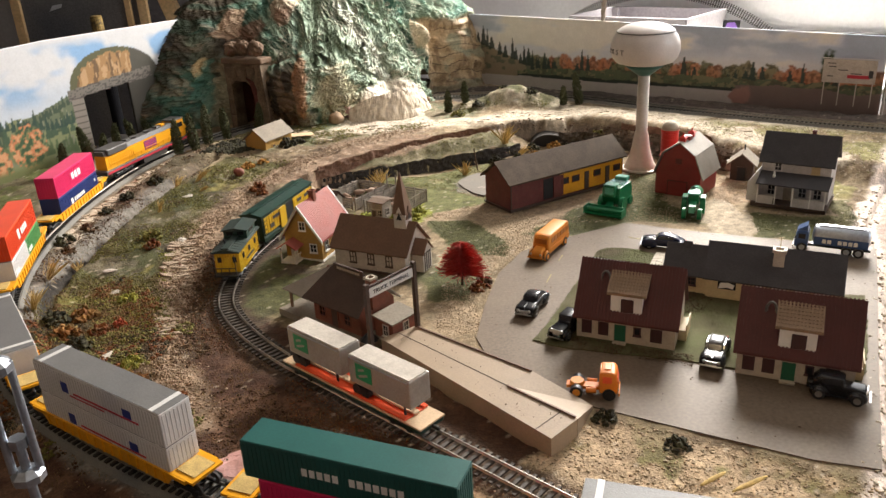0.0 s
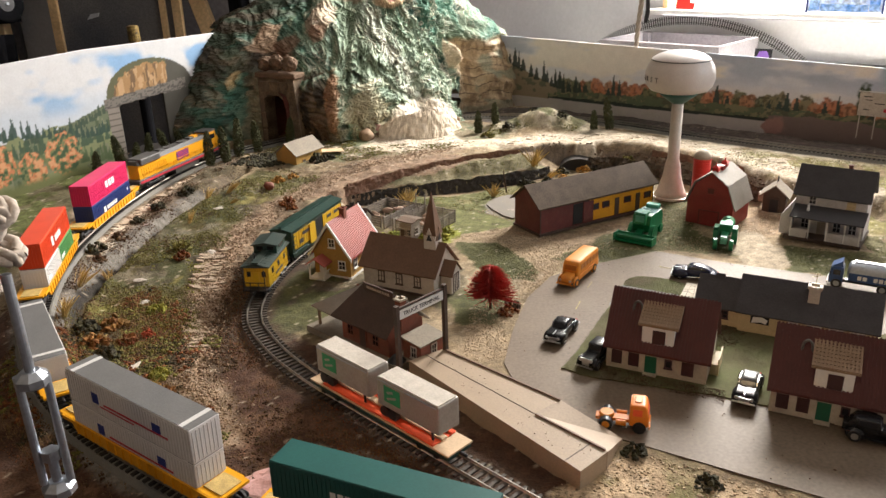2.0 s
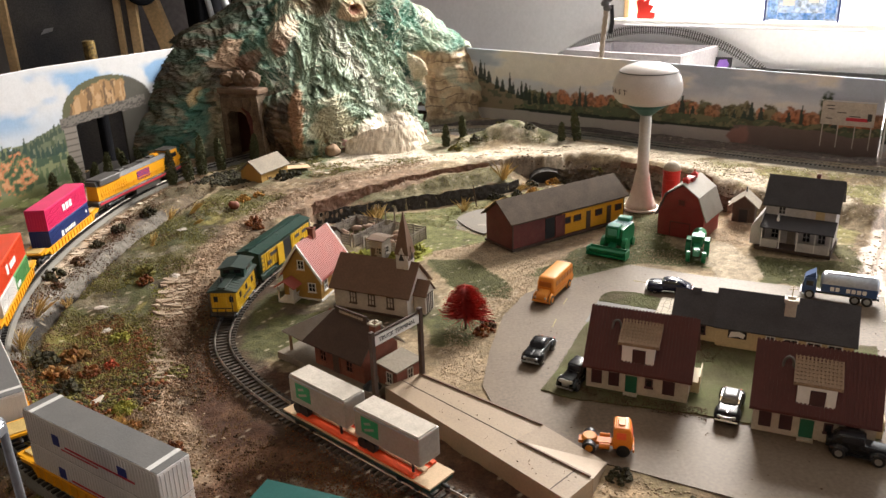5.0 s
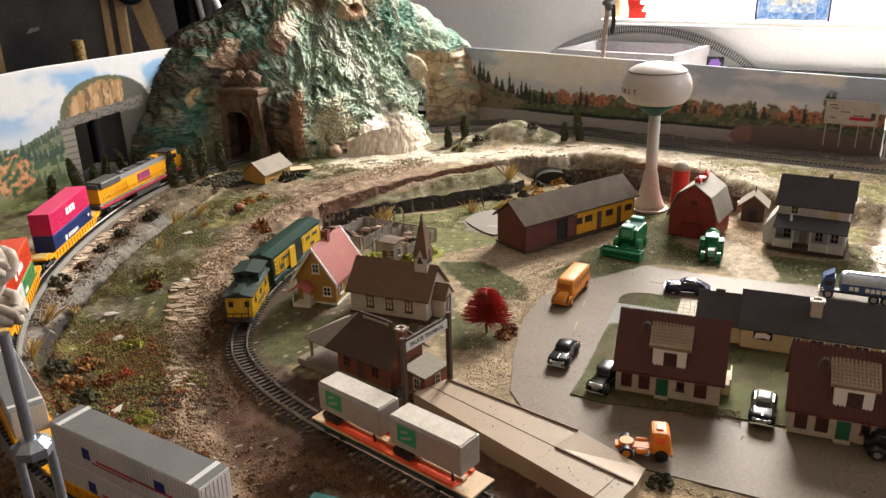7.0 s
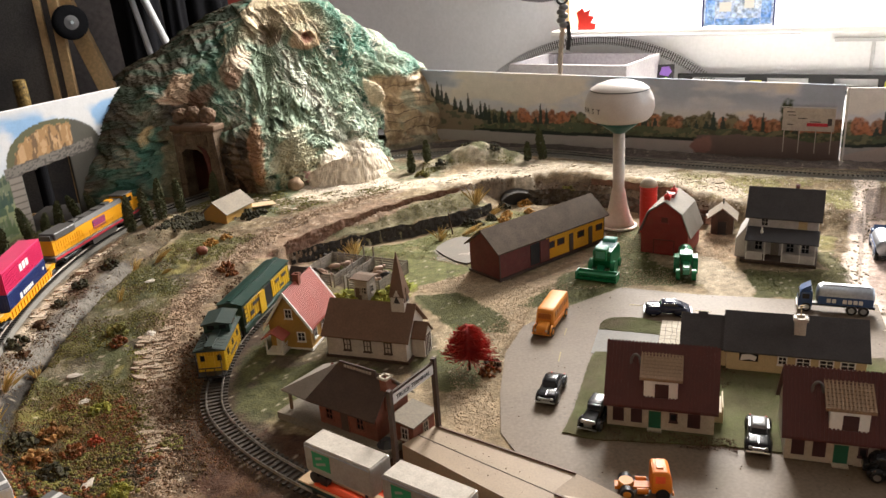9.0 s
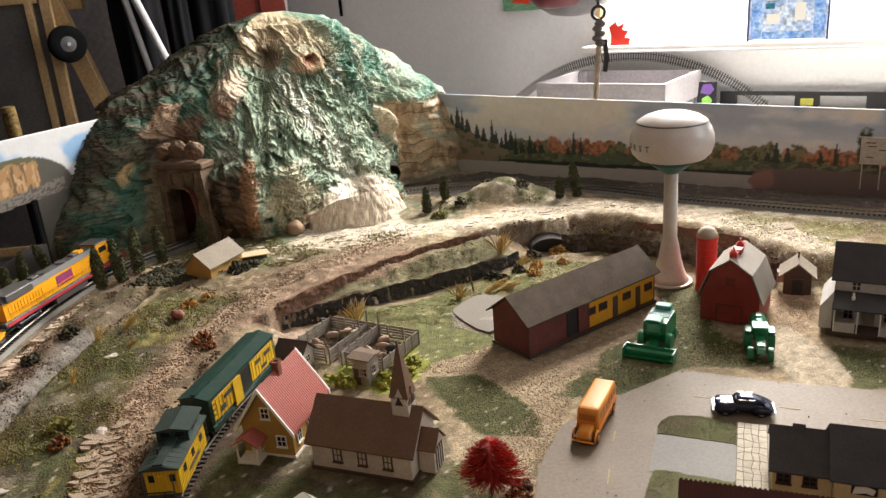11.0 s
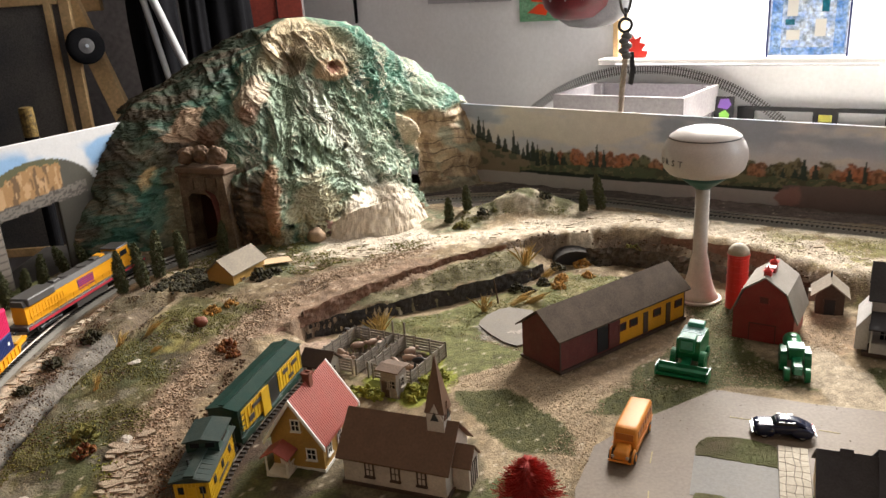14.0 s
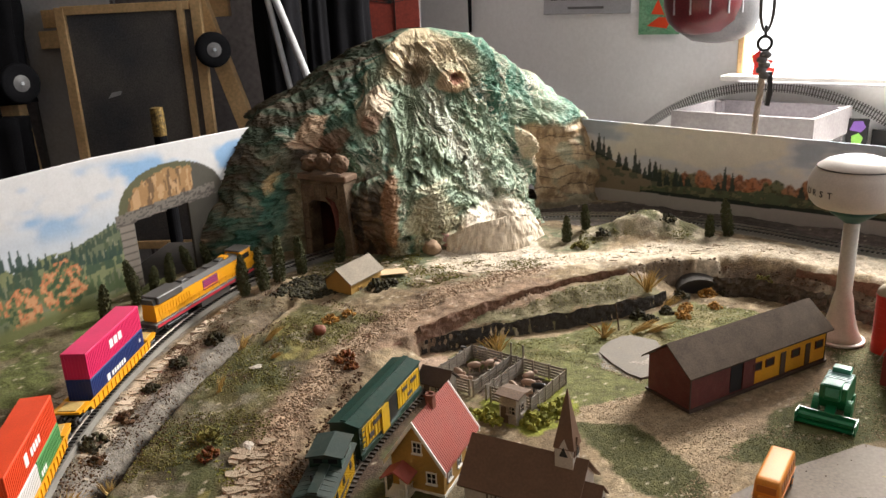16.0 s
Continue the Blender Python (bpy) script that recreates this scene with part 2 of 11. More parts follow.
M_REDLET = mat("red_stripe", (0.50, 0.03, 0.05), 0.5, 0.05)
M_FIGURE = mat("toy_figure_tan", (0.40, 0.27, 0.20), 0.7, 0.2)

M_PAD = mat("tan_concrete", (0.175, 0.152, 0.125), 0.75, 0.2, 20, 400, 0.15, grime=0.25)
M_DASH = mat("faded_yellow_paint", (0.36, 0.27, 0.10), 0.7, 0.4, 60, 500, 0.1)
M_TANROOF = mat("tan_grey_roof", (0.225, 0.185, 0.135), 0.75, 0.22, 40, 400, 0.2, grime=0.25)
M_FLAG = mat("cream_flagstone", (0.42, 0.36, 0.27), 0.75, 0.2, 40, 400, 0.2, grime=0.2)
M_BROWNPLANK = mat("brown_plank", (0.17, 0.11, 0.075), 0.8, 0.3, 60, 700, 0.4)
M_WHITEWALL = mat("white_painted_wall", (0.86, 0.86, 0.88), 0.75, 0.05, 3, 90, 0.04)
M_SILVERTOP = mat("silver_lacquer", (0.20, 0.20, 0.205), 0.35, 0.1, bump=0.0, spec=0.5)
M_NAVYGLOSS = mat("navy_car_lacquer", (0.012, 0.015, 0.040), 0.24, 0.1, bump=0.0, spec=0.4)
M_PALETEAL = mat("pale_teal_slat", (0.34, 0.56, 0.56), 0.4, 0.15, bump=0.05)

# ---- mesh helpers ----
def link_mesh(name, bm, material, smooth=False):
    me = bpy.data.meshes.new(name)
    bm.to_mesh(me)
    bm.free()
    me.materials.append(material)
    if smooth:
        me.polygons.foreach_set("use_smooth", [True] * len(me.polygons))
    return new(name, me)


def part(name, bm, material, parent, label="", smooth=False):
    """One mesh under a thing or under a part."""
    ob = link_mesh(name, bm, material, smooth)
    ob.parent = parent
    if label:
        tagged(ob, label)
    return ob


def thing(name, m, label, category, group=""):
    ob = new(name)
    ob.empty_display_size = 0.01
    ob.matrix_world = m
    return tagged(ob, label, category, group)


def bevel_new(bm, geom, width, seg=1):
    edges = [e for e in {e for v in geom for e in v.link_edges}]
    bmesh.ops.bevel(bm, geom=edges, offset=width, segments=seg, affect="EDGES", profile=0.6)


def add_box(bm, sx, sy, sz, at=(0, 0, 0), rot=(0, 0, 0), bevel=0.0, seg=1):
    """A box with its base at at (z is the underside)."""
    m = pose(*at, *rot) @ Matrix.Translation((0, 0, sz / 2)) @ Matrix.Diagonal((sx, sy, sz, 1))
    got = bmesh.ops.create_cube(bm, size=1, matrix=m)["verts"]
    if bevel:
        bevel_new(bm, got, bevel, seg)
    return got


def add_cyl(bm, r1, r2, h, at=(0, 0, 0), rot=(0, 0, 0), seg=16):
    m = pose(*at, *rot) @ Matrix.Translation((0, 0, h / 2))
    return bmesh.ops.create_cone(bm, cap_ends=True, segments=seg, radius1=r1, radius2=r2, depth=h, matrix=m)["verts"]


def add_lathe(bm, profile, seg=32, at=(0, 0, 0)):
    rings = []
    for r, z in profile:
        rings.append([bm.verts.new((at[0] + r * math.cos(2 * math.pi * k / seg), at[1] + r * math.sin(2 * math.pi * k / seg), at[2] + z)) for k in range(seg)])
    for a, b in zip(rings, rings[1:]):
        for k in range(seg):
            bm.faces.new((a[k], a[(k + 1) % seg], b[(k + 1) % seg], b[k]))
    bm.faces.new(rings[0][::-1])
    bm.faces.new(rings[-1])


def add_prism(bm, pts, d0, d1, plane="xz"):
    """An outline in one plane, drawn out along the third axis from d0 to d1."""
    def at(p, d):
        return {"xz": (p[0], d, p[1]), "yz": (d, p[0], p[1]), "xy": (p[0], p[1], d)}[plane]
    a, b = [bm.verts.new(at(p, d0)) for p in pts], [bm.verts.new(at(p, d1)) for p in pts]
    n = len(pts)
    bm.faces.new(a)
    bm.faces.new(b[::-1])
    for k in range(n):
        bm.faces.new((a[k], b[k], b[(k + 1) % n], a[(k + 1) % n]))
    bmesh.ops.recalc_face_normals(bm, faces=bm.faces)


def box(sx, sy, sz, at=(0, 0, 0), rot=(0, 0, 0), bevel=0.0, seg=1):
    bm = bmesh.new()
    add_box(bm, sx, sy, sz, at, rot, bevel, seg)
    return bm


def cyl(r1, r2, h, at=(0, 0, 0), rot=(0, 0, 0), seg=16):
    bm = bmesh.new()
    add_cyl(bm, r1, r2, h, at, rot, seg)
    return bm


def lathe(profile, seg=32, at=(0, 0, 0)):
    bm = bmesh.new()
    add_lathe(bm, profile, seg, at)
    return bm


def prism(pts, d0, d1, plane="xz"):
    bm = bmesh.new()
    add_prism(bm, pts, d0, d1, plane)
    return bm


def lettering(text, size, material, parent, m, depth=0.0002):
    """Raised letters in the built-in font, as one mesh; m places their centre, x along the line, y up the letters."""
    cu = bpy.data.curves.new("lettering", "FONT")
    cu.body, cu.size, cu.extrude, cu.align_x, cu.align_y, cu.resolution_u = text, size, depth, "CENTER", "CENTER", 2
    tmp = bpy.data.objects.new("lettering", cu)
    me = bpy.data.meshes.new_from_object(tmp)
    bpy.data.objects.remove(tmp)
    me.transform(m)
    me.materials.clear()
    me.materials.append(material)
    ob = new("lettering", me)
    ob.parent = parent
    return ob


# ---- smooth value noise on a lattice ----
LATTICE = np.random.RandomState(7).rand(256, 256)


def vnoise(x, y):
    x, y = np.asarray(x, float), np.asarray(y, float)
    xi, yi = np.floor(x).astype(int), np.floor(y).astype(int)
    fx, fy = x - xi, y - yi
    fx, fy = fx * fx * (3 - 2 * fx), fy * fy * (3 - 2 * fy)
    a, b = LATTICE[xi % 256, yi % 256], LATTICE[(xi + 1) % 256, yi % 256]
    c, d = LATTICE[xi % 256, (yi + 1) % 256], LATTICE[(xi + 1) % 256, (yi + 1) % 256]
    return (a * (1 - fx) + b * fx) * (1 - fy) + (c * (1 - fx) + d * fx) * fy


def fbm(x, y, octaves=4):
    s, amp, tot = 0.0, 0.5, 0.0
    for k in range(octaves):
        s = s + amp * vnoise(x * 2 ** k + 17.3 * k, y * 2 ** k + 9.1 * k)
        tot += amp
        amp *= 0.5
    return s / tot


def sstep(a, b, v):
    t = np.clip((np.asarray(v, float) - a) / (b - a), 0, 1)
    return t * t * (3 - 2 * t)


def along(x, y, line):
    """Distance to a line of points, and on which side (plus: to its left)."""
    best, side = np.full(np.shape(x), 9.0), np.zeros(np.shape(x))
    for (ax, ay), (bx, by) in zip(line, line[1:]):
        dx, dy = bx - ax, by - ay
        t = np.clip(((x - ax) * dx + (y - ay) * dy) / (dx * dx + dy * dy), 0, 1)
        d = np.hypot(x - ax - t * dx, y - ay - t * dy)
        s = np.sign(dx * (y - ay) - dy * (x - ax))
        closer = d < best - 1e-9
        best, side = np.where(closer, d, best), np.where(closer, s, side)
    return best, side


def inside(x, y, poly):
    hit = np.zeros(np.shape(x), bool)
    for (ax, ay), (bx, by) in zip(poly, poly[1:] + poly[:1]):
        cross = ((ay > y) != (by > y)) & (x < (bx - ax) * (y - ay) / (by - ay + 1e-12) + ax)
        hit ^= cross
    return hit


def within(x, y, poly, soft):
    """1 inside an outline, fading to 0 over soft metres either side."""
    d, _ = along(x, y, poly + poly[:1])
    return sstep(-soft, soft, np.where(inside(x, y, poly), d, -d))


def spline(points, step):
    """Points at even steps along a smooth line through the given ones."""
    p = np.array(points, float)
    q = np.vstack([2 * p[0] - p[1], p, 2 * p[-1] - p[-2]])
    fine = []
    for k in range(len(p) - 1):
        a, b, c, d = q[k:k + 4]
        for t in np.linspace(0, 1, 24, endpoint=False):
            fine.append(0.5 * (2 * b + (c - a) * t + (2 * a - 5 * b + 4 * c - d) * t ** 2 + (3 * b - a - 3 * c + d) * t ** 3))
    fine = np.array(fine + [p[-1]])
    s = np.concatenate([[0], np.cumsum(np.linalg.norm(np.diff(fine, axis=0), axis=1))])
    at = np.arange(0, s[-1], step)
    return np.stack([np.interp(at, s, fine[:, k]) for k in range(fine.shape[1])], 1)


# ---- the plan ----
OUTER = [(0.62, 0.22, 0.04), (0.40, 0.29, 0.04), (0.15, 0.37, 0.041), (0.0, 0.415, 0.042), (-0.15, 0.478, 0.043), (-0.28, 0.553, 0.046), (-0.385, 0.64, 0.05),
         (-0.462, 0.745, 0.055), (-0.510, 0.85, 0.058), (-0.541, 0.97, 0.060), (-0.556, 1.10, 0.060), (-0.557, 1.22, 0.060), (-0.543, 1.34, 0.062),
         (-0.508, 1.457, 0.064), (-0.450, 1.541, 0.066), (-0.384, 1.610, 0.068), (-0.295, 1.688, 0.070), (-0.15, 1.762, 0.072), (0.0, 1.785, 0.074),
         (0.13, 1.768, 0.076), (0.25, 1.715, 0.077), (0.35, 1.64, 0.078), (0.45, 1.545, 0.078), (0.54, 1.473, 0.078), (0.69, 1.362, 0.077), (0.82, 1.285, 0.076), (1.05, 1.20, 0.075), (1.3, 1.12, 0.075)]
INNER = [(0.135, 0.43, 0.036), (0.056, 0.501, 0.036), (-0.014, 0.565, 0.036), (-0.085, 0.630, 0.036), (-0.152, 0.692, 0.036), (-0.205, 0.755, 0.036), (-0.243, 0.822, 0.036),
         (-0.254, 0.890, 0.036), (-0.251, 0.95, 0.036), (-0.239, 1.01, 0.037), (-0.220, 1.07, 0.038), (-0.197, 1.13, 0.039), (-0.176, 1.18, 0.039)]
OUTER_P, INNER_P = spline(OUTER, 0.002), spline(INNER, 0.002)
O2, I2 = [tuple(p) for p in OUTER_P[::20, :2]], [tuple(p) for p in INNER_P[::20, :2]]
BANK = [(-0.34, 0.50), (-0.275, 0.70), (-0.29, 0.85), (-0.285, 1.0), (-0.245, 1.12), (-0.205, 1.24), (-0.197, 1.264), (-0.115, 1.332), (0.012, 1.417), (0.105, 1.459),
        (0.20, 1.495), (0.30, 1.475), (0.364, 1.43), (0.45, 1.345), (0.52, 1.24), (0.66, 1.16), (0.95, 1.02)]
CUT = [(-0.197, 1.268), (-0.116, 1.308), (-0.035, 1.34), (0.086, 1.388), (0.16, 1.43)]
DITCH = [(-0.36, 0.66), (-0.425, 0.75), (-0.468, 0.86), (-0.478, 0.95), (-0.470, 1.05), (-0.455, 1.15), (-0.432, 1.24), (-0.39, 1.34)]
PATHWAY = [(-0.22, 0.60), (-0.275, 0.70), (-0.30, 0.80), (-0.322, 0.90), (-0.33, 1.0), (-0.318, 1.10), (-0.29, 1.19), (-0.25, 1.27), (-0.19, 1.345), (-0.10, 1.42), (-0.03, 1.465)]
RIVER = [(-0.17, 1.49), (-0.06, 1.49), (0.08, 1.515), (0.2, 1.545), (0.33, 1.535), (0.43, 1.46), (0.50, 1.37), (0.56, 1.29), (0.63, 1.22)]
TOWN = [(-0.06, 0.72), (0.05, 0.66), (0.14, 0.585), (0.34, 0.475), (0.42, 0.62), (0.505, 0.80), (0.60, 1.0), (0.56, 1.13), (0.45, 1.22), (0.40, 1.29), (0.30, 1.30),
        (0.10, 1.20), (0.0, 1.24), (-0.13, 1.20), (-0.17, 1.05), (-0.15, 0.9), (-0.2, 0.82)]
EDGE = [(0.25, 0.30), (0.36, 0.51), (0.425, 0.64), (0.51, 0.80), (0.585, 0.99), (0.675, 1.12), (0.80, 1.30)]


def height(x, y):
    """The height of the scenery."""
    x, y = np.asarray(x, float), np.asarray(y, float)
    up = np.clip(0.031 + 0.088 * (y - 0.86), 0.031, 0.076)
    low = 0.031 + 0.0 * y
    d, side = along(x, y, BANK)
    sharp = np.where((y > 1.24) & (x < 0.25), 0.005, 0.028)
    z = low + (up - low) * sstep(-sharp, sharp, d * side)
    # terrace between the two walls of the cut
    dc, sc = along(x, y, CUT)
    terr = (side < 0) & (sc > 0) & (x > -0.2) & (x < 0.20) & (y > 1.25)
    shelf = 0.0510 + 0.018 * sstep(0.0, 0.040, dc) + 0.005 * (fbm(x * 40, y * 40) - 0.5)
    z = np.where(terr, 0.031 + (shelf - 0.031) * sstep(0.198, 0.120, x), z)
    gully = (sc < 0) & (x > -0.2) & (x < 0.2) & (y > 1.25)
    z = np.where(gully, 0.031 - 0.002 * sstep(0.045, 0.008, dc) * sstep(0.19, 0.15, x), z)
    # ditch, with the turf sheet's step on its right
    dd, sd = along(x, y, DITCH)
    z = z - 0.016 * sstep(0.022, 0.002, dd) * np.where(sd > 0, 1.0, sstep(0.008, 0.002, dd))
    # low mound by the far line
    mound = np.exp(-((x - 0.165) / 0.075) ** 2 - ((y - 1.635) / 0.035) ** 2)
    z = z + mound * (0.038 + 0.016 * (fbm(x * 38, y * 38, 3) - 0.5) + 0.012 * (np.abs(2 * fbm(x * 24 + 7, y * 52, 2) - 1)))
    # uneven ground away from the town
    wild = 1 - within(x, y, TOWN, 0.02)
    z = z + wild * (0.010 * (fbm(x * 14, y * 14) - 0.5) + 0.005 * (fbm(x * 60, y * 60, 3) - 0.5))
    # roadbeds
    for line, zs, w in ((O2, OUTER_P, 0.026), (I2, INNER_P, 0.02)):
        dl, _ = along(x, y, line)
        near = dl < 0.09
        if np.any(near):
            xs, ys = x[near], y[near]
            k = np.empty(len(xs), int)
            coarse = zs[::10]
            for a in range(0, len(xs), 20000):
                k[a:a + 20000] = np.argmin((xs[a:a + 20000, None] - coarse[None, :, 0]) ** 2 + (ys[a:a + 20000, None] - coarse[None, :, 1]) ** 2, axis=1)
            tz = coarse[k, 2] - 0.0055
            f = sstep(0.075 if w > 0.022 else 0.035, w * 0.75, dl[near])
            z[near] = z[near] * (1 - f) + tz * f
    # the lower part beyond the layout's edge
    de, se = along(x, y, EDGE)
    z = np.where((se < 0) & (y < 1.24), 0.024, z)
    return z


def ground_z(x, y):
    return float(height(np.array([x]), np.array([y]))[0])


def colour_mesh(me, layer, rgb):
    at = me.color_attributes.new(layer, "FLOAT_COLOR", "POINT")
    at.data.foreach_set("color", np.hstack([np.clip(rgb, 0, 1), np.ones((len(rgb), 1))]).astype(np.float32).ravel())


def grid_mesh(name, P, keep=None):
    """A mesh from a grid of points (rows x columns x 3)."""
    h, w = P.shape[:2]
    idx = np.arange(h * w).reshape(h, w)
    f = np.stack([idx[:-1, :-1], idx[:-1, 1:], idx[1:, 1:], idx[1:, :-1]], -1)
    f = f[keep] if keep is not None else f.reshape(-1, 4)
    me = bpy.data.meshes.new(name)
    me.vertices.add(h * w)
    me.vertices.foreach_set("co", P.reshape(-1, 3).astype(np.float32).ravel())
    me.loops.add(f.size)
    me.loops.foreach_set("vertex_index", f.ravel().astype(np.int32))
    me.polygons.add(len(f))
    me.polygons.foreach_set("loop_start", np.arange(0, f.size, 4, dtype=np.int32))
    me.update(calc_edges=True)
    me.polygons.foreach_set("use_smooth", [True] * len(f))
    return me


def lay(rgb, colour, weight):
    w = np.clip(weight, 0, 1)[..., None]
    return rgb * (1 - w) + np.array(colour) * w


# ---- ground of the layout ----
gx, gy = np.meshgrid(np.arange(-0.86, 1.2, 0.0036), np.arange(0.24, 2.02, 0.0036))
gz = height(gx.ravel(), gy.ravel()).reshape(gx.shape)
n_big, n_mid, n_fine = fbm(gx * 9, gy * 9), fbm(gx * 32 + 5, gy * 32), fbm(gx * 110, gy * 110 + 3, 3)
wx_ = gx + 0.030 * (fbm(gx * 17 + 3, gy * 17) - 0.5) + 0.016 * (fbm(gx * 60, gy * 60 + 8) - 0.5)
wy_ = gy + 0.030 * (fbm(gx * 17 + 63, gy * 17 + 5) - 0.5) + 0.016 * (fbm(gx * 60 + 21, gy * 60) - 0.5)
ragged = (n_mid - 0.5) * 0.9 + (n_fine - 0.5) * 0.7
rgb = np.zeros((*gx.shape, 3)) + np.array((0.25, 0.185, 0.11))
rgb = lay(rgb, (0.15, 0.105, 0.06), sstep(0.42, 0.62, n_big + ragged * 0.3))
rgb = lay(rgb, (0.36, 0.28, 0.18), sstep(0.55, 0.7, n_mid + ragged * 0.2) * 0.7)


def zone(poly, colour, soft=0.012, amount=1.0, rag=0.8):
    global rgb
    w = within(wx_, wy_, poly, soft)
    rgb = lay(rgb, colour, sstep(0.35, 0.65, w + ragged * rag * (w > 0.01) * (w < 0.99)) * amount)


def patches(poly, colour, level, soft=0.02, scale=26, amount=1.0):
    global rgb
    n = fbm(gx * scale + 31, gy * scale + 12) + ragged * 0.18
    rgb = lay(rgb, colour, within(wx_, wy_, poly, soft * 1.5) * sstep(level - 0.04, level + 0.05, n) * amount)


def band(line, half, colour, rag=0.5, amount=1.0):
    global rgb
    d, _ = along(0.5 * (gx + wx_), 0.5 * (gy + wy_), line)
    rgb = lay(rgb, colour, sstep(half * 1.25, half * 0.75, d + ragged * half * rag) * amount)


GRASS, GRASS2, TANC = (0.088, 0.086, 0.032), (0.105, 0.092, 0.037), (0.36, 0.265, 0.165)
zone([(-0.9, 0.2), (0.2, 0.2), (0.1, 0.55), (-0.05, 0.72), (-0.22, 0.80), (-0.26, 1.0), (-0.5, 0.9)], (0.072, 0.034, 0.019))
patches([(-0.5, 0.4), (0.1, 0.4), (0.0, 0.66), (-0.26, 0.75), (-0.45, 0.8)], (0.125, 0.066, 0.038), 0.54)
zone([(-0.20, 0.50), (-0.02, 0.40), (0.02, 0.50), (-0.12, 0.60)], (0.17, 0.135, 0.10), 0.02)
zone([(0.02, 0.48), (0.14, 0.575), (0.34, 0.47), (0.28, 0.30), (0.05, 0.40)], (0.40, 0.29, 0.18), 0.01)
patches([(0.05, 0.40), (0.14, 0.57), (0.34, 0.47), (0.28, 0.30)], (0.13, 0.12, 0.04), 0.56, amount=0.9)
zone([(-0.47, 0.82), (-0.41, 0.72), (-0.34, 0.68), (-0.31, 0.84), (-0.345, 0.98), (-0.335, 1.12), (-0.30, 1.2), (-0.26, 1.30), (-0.36, 1.34), (-0.44, 1.2), (-0.465, 1.05)], GRASS2, 0.012)
MEADOW = [(-0.47, 0.82), (-0.41, 0.72), (-0.34, 0.68), (-0.31, 0.84), (-0.345, 0.98), (-0.335, 1.12), (-0.30, 1.25), (-0.40, 1.3), (-0.465, 1.05)]
patches(MEADOW, (0.070, 0.072, 0.028), 0.48, scale=20)
patches(MEADOW, (0.20, 0.165, 0.05), 0.56, scale=15, amount=0.8)
patches(MEADOW, (0.17, 0.145, 0.105), 0.60, scale=24, amount=0.8)
patches(MEADOW, (0.05, 0.038, 0.02), 0.62, scale=33, amount=0.8)
patches([(-0.46, 0.66), (-0.30, 0.56), (-0.29, 0.78), (-0.40, 0.90), (-0.47, 0.86)], (0.12, 0.055, 0.02), 0.46)
patches([(-0.46, 0.66), (-0.30, 0.56), (-0.29, 0.78), (-0.40, 0.90), (-0.47, 0.86)], (0.15, 0.14, 0.03), 0.55, scale=34)
zone([(-0.56, 0.84), (-0.475, 0.80), (-0.482, 0.95), (-0.47, 1.08), (-0.445, 1.2), (-0.40, 1.33), (-0.43, 1.42), (-0.52, 1.30), (-0.535, 1.1)], (0.165, 0.125, 0.085), 0.01)
patches([(-0.56, 0.84), (-0.475, 0.80), (-0.482, 0.95), (-0.445, 1.2), (-0.38, 1.40), (-0.5, 1.42), (-0.535, 1.1)], (0.10, 0.08, 0.045), 0.55)
band([(-0.452, 0.80), (-0.484, 0.87), (-0.497, 0.95), (-0.490, 1.05), (-0.474, 1.15), (-0.452, 1.235)], 0.017, (0.185, 0.165, 0.14), 0.35)
# shade line in the ditch, painted as a narrow dark band
band(DITCH, 0.007, (0.03, 0.025, 0.02), 0.5)
# bare plaster beside the outer line
band([(-0.585, 0.93), (-0.60, 1.1), (-0.603, 1.22), (-0.585, 1.35), (-0.555, 1.45)], 0.021, (0.50, 0.40, 0.29), 0.7)
band([(-0.515, 1.0), (-0.522, 1.15), (-0.51, 1.27), (-0.475, 1.38)], 0.010, (0.55, 0.46, 0.35), 1.3, 0.9)
band([(-0.44, 1.47), (-0.40, 1.53), (-0.37, 1.55)], 0.010, (0.50, 0.42, 0.32), 1.0, 0.8)
zone([(-0.85, 0.9), (-0.63, 0.95), (-0.635, 1.3), (-0.60, 1.5), (-0.85, 1.4)], (0.13, 0.11, 0.06))
patches([(-0.85, 0.9), (-0.63, 0.95), (-0.635, 1.3), (-0.60, 1.5), (-0.85, 1.4)], (0.10, 0.11, 0.035), 0.5)
# old trackbed
band(PATHWAY, 0.028, (0.225, 0.155, 0.10), 0.6)
band(PATHWAY, 0.015, (0.42, 0.30, 0.20), 1.4, 0.8)
patches([(-0.36, 0.70), (-0.22, 0.62), (-0.26, 0.95), (-0.24, 1.2), (-0.12, 1.36), (-0.2, 1.42), (-0.33, 1.25), (-0.37, 1.0)], (0.085, 0.055, 0.032), 0.57, scale=30, amount=0.75)
band([(-0.30, 0.78), (-0.322, 0.90), (-0.345, 0.985)], 0.014, (0.52, 0.40, 0.29), 1.0, 0.8)
band([(-0.255, 0.72), (-0.285, 0.85), (-0.29, 0.97), (-0.26, 1.07)], 0.014, (0.06, 0.038, 0.022), 0.6, 0.9)
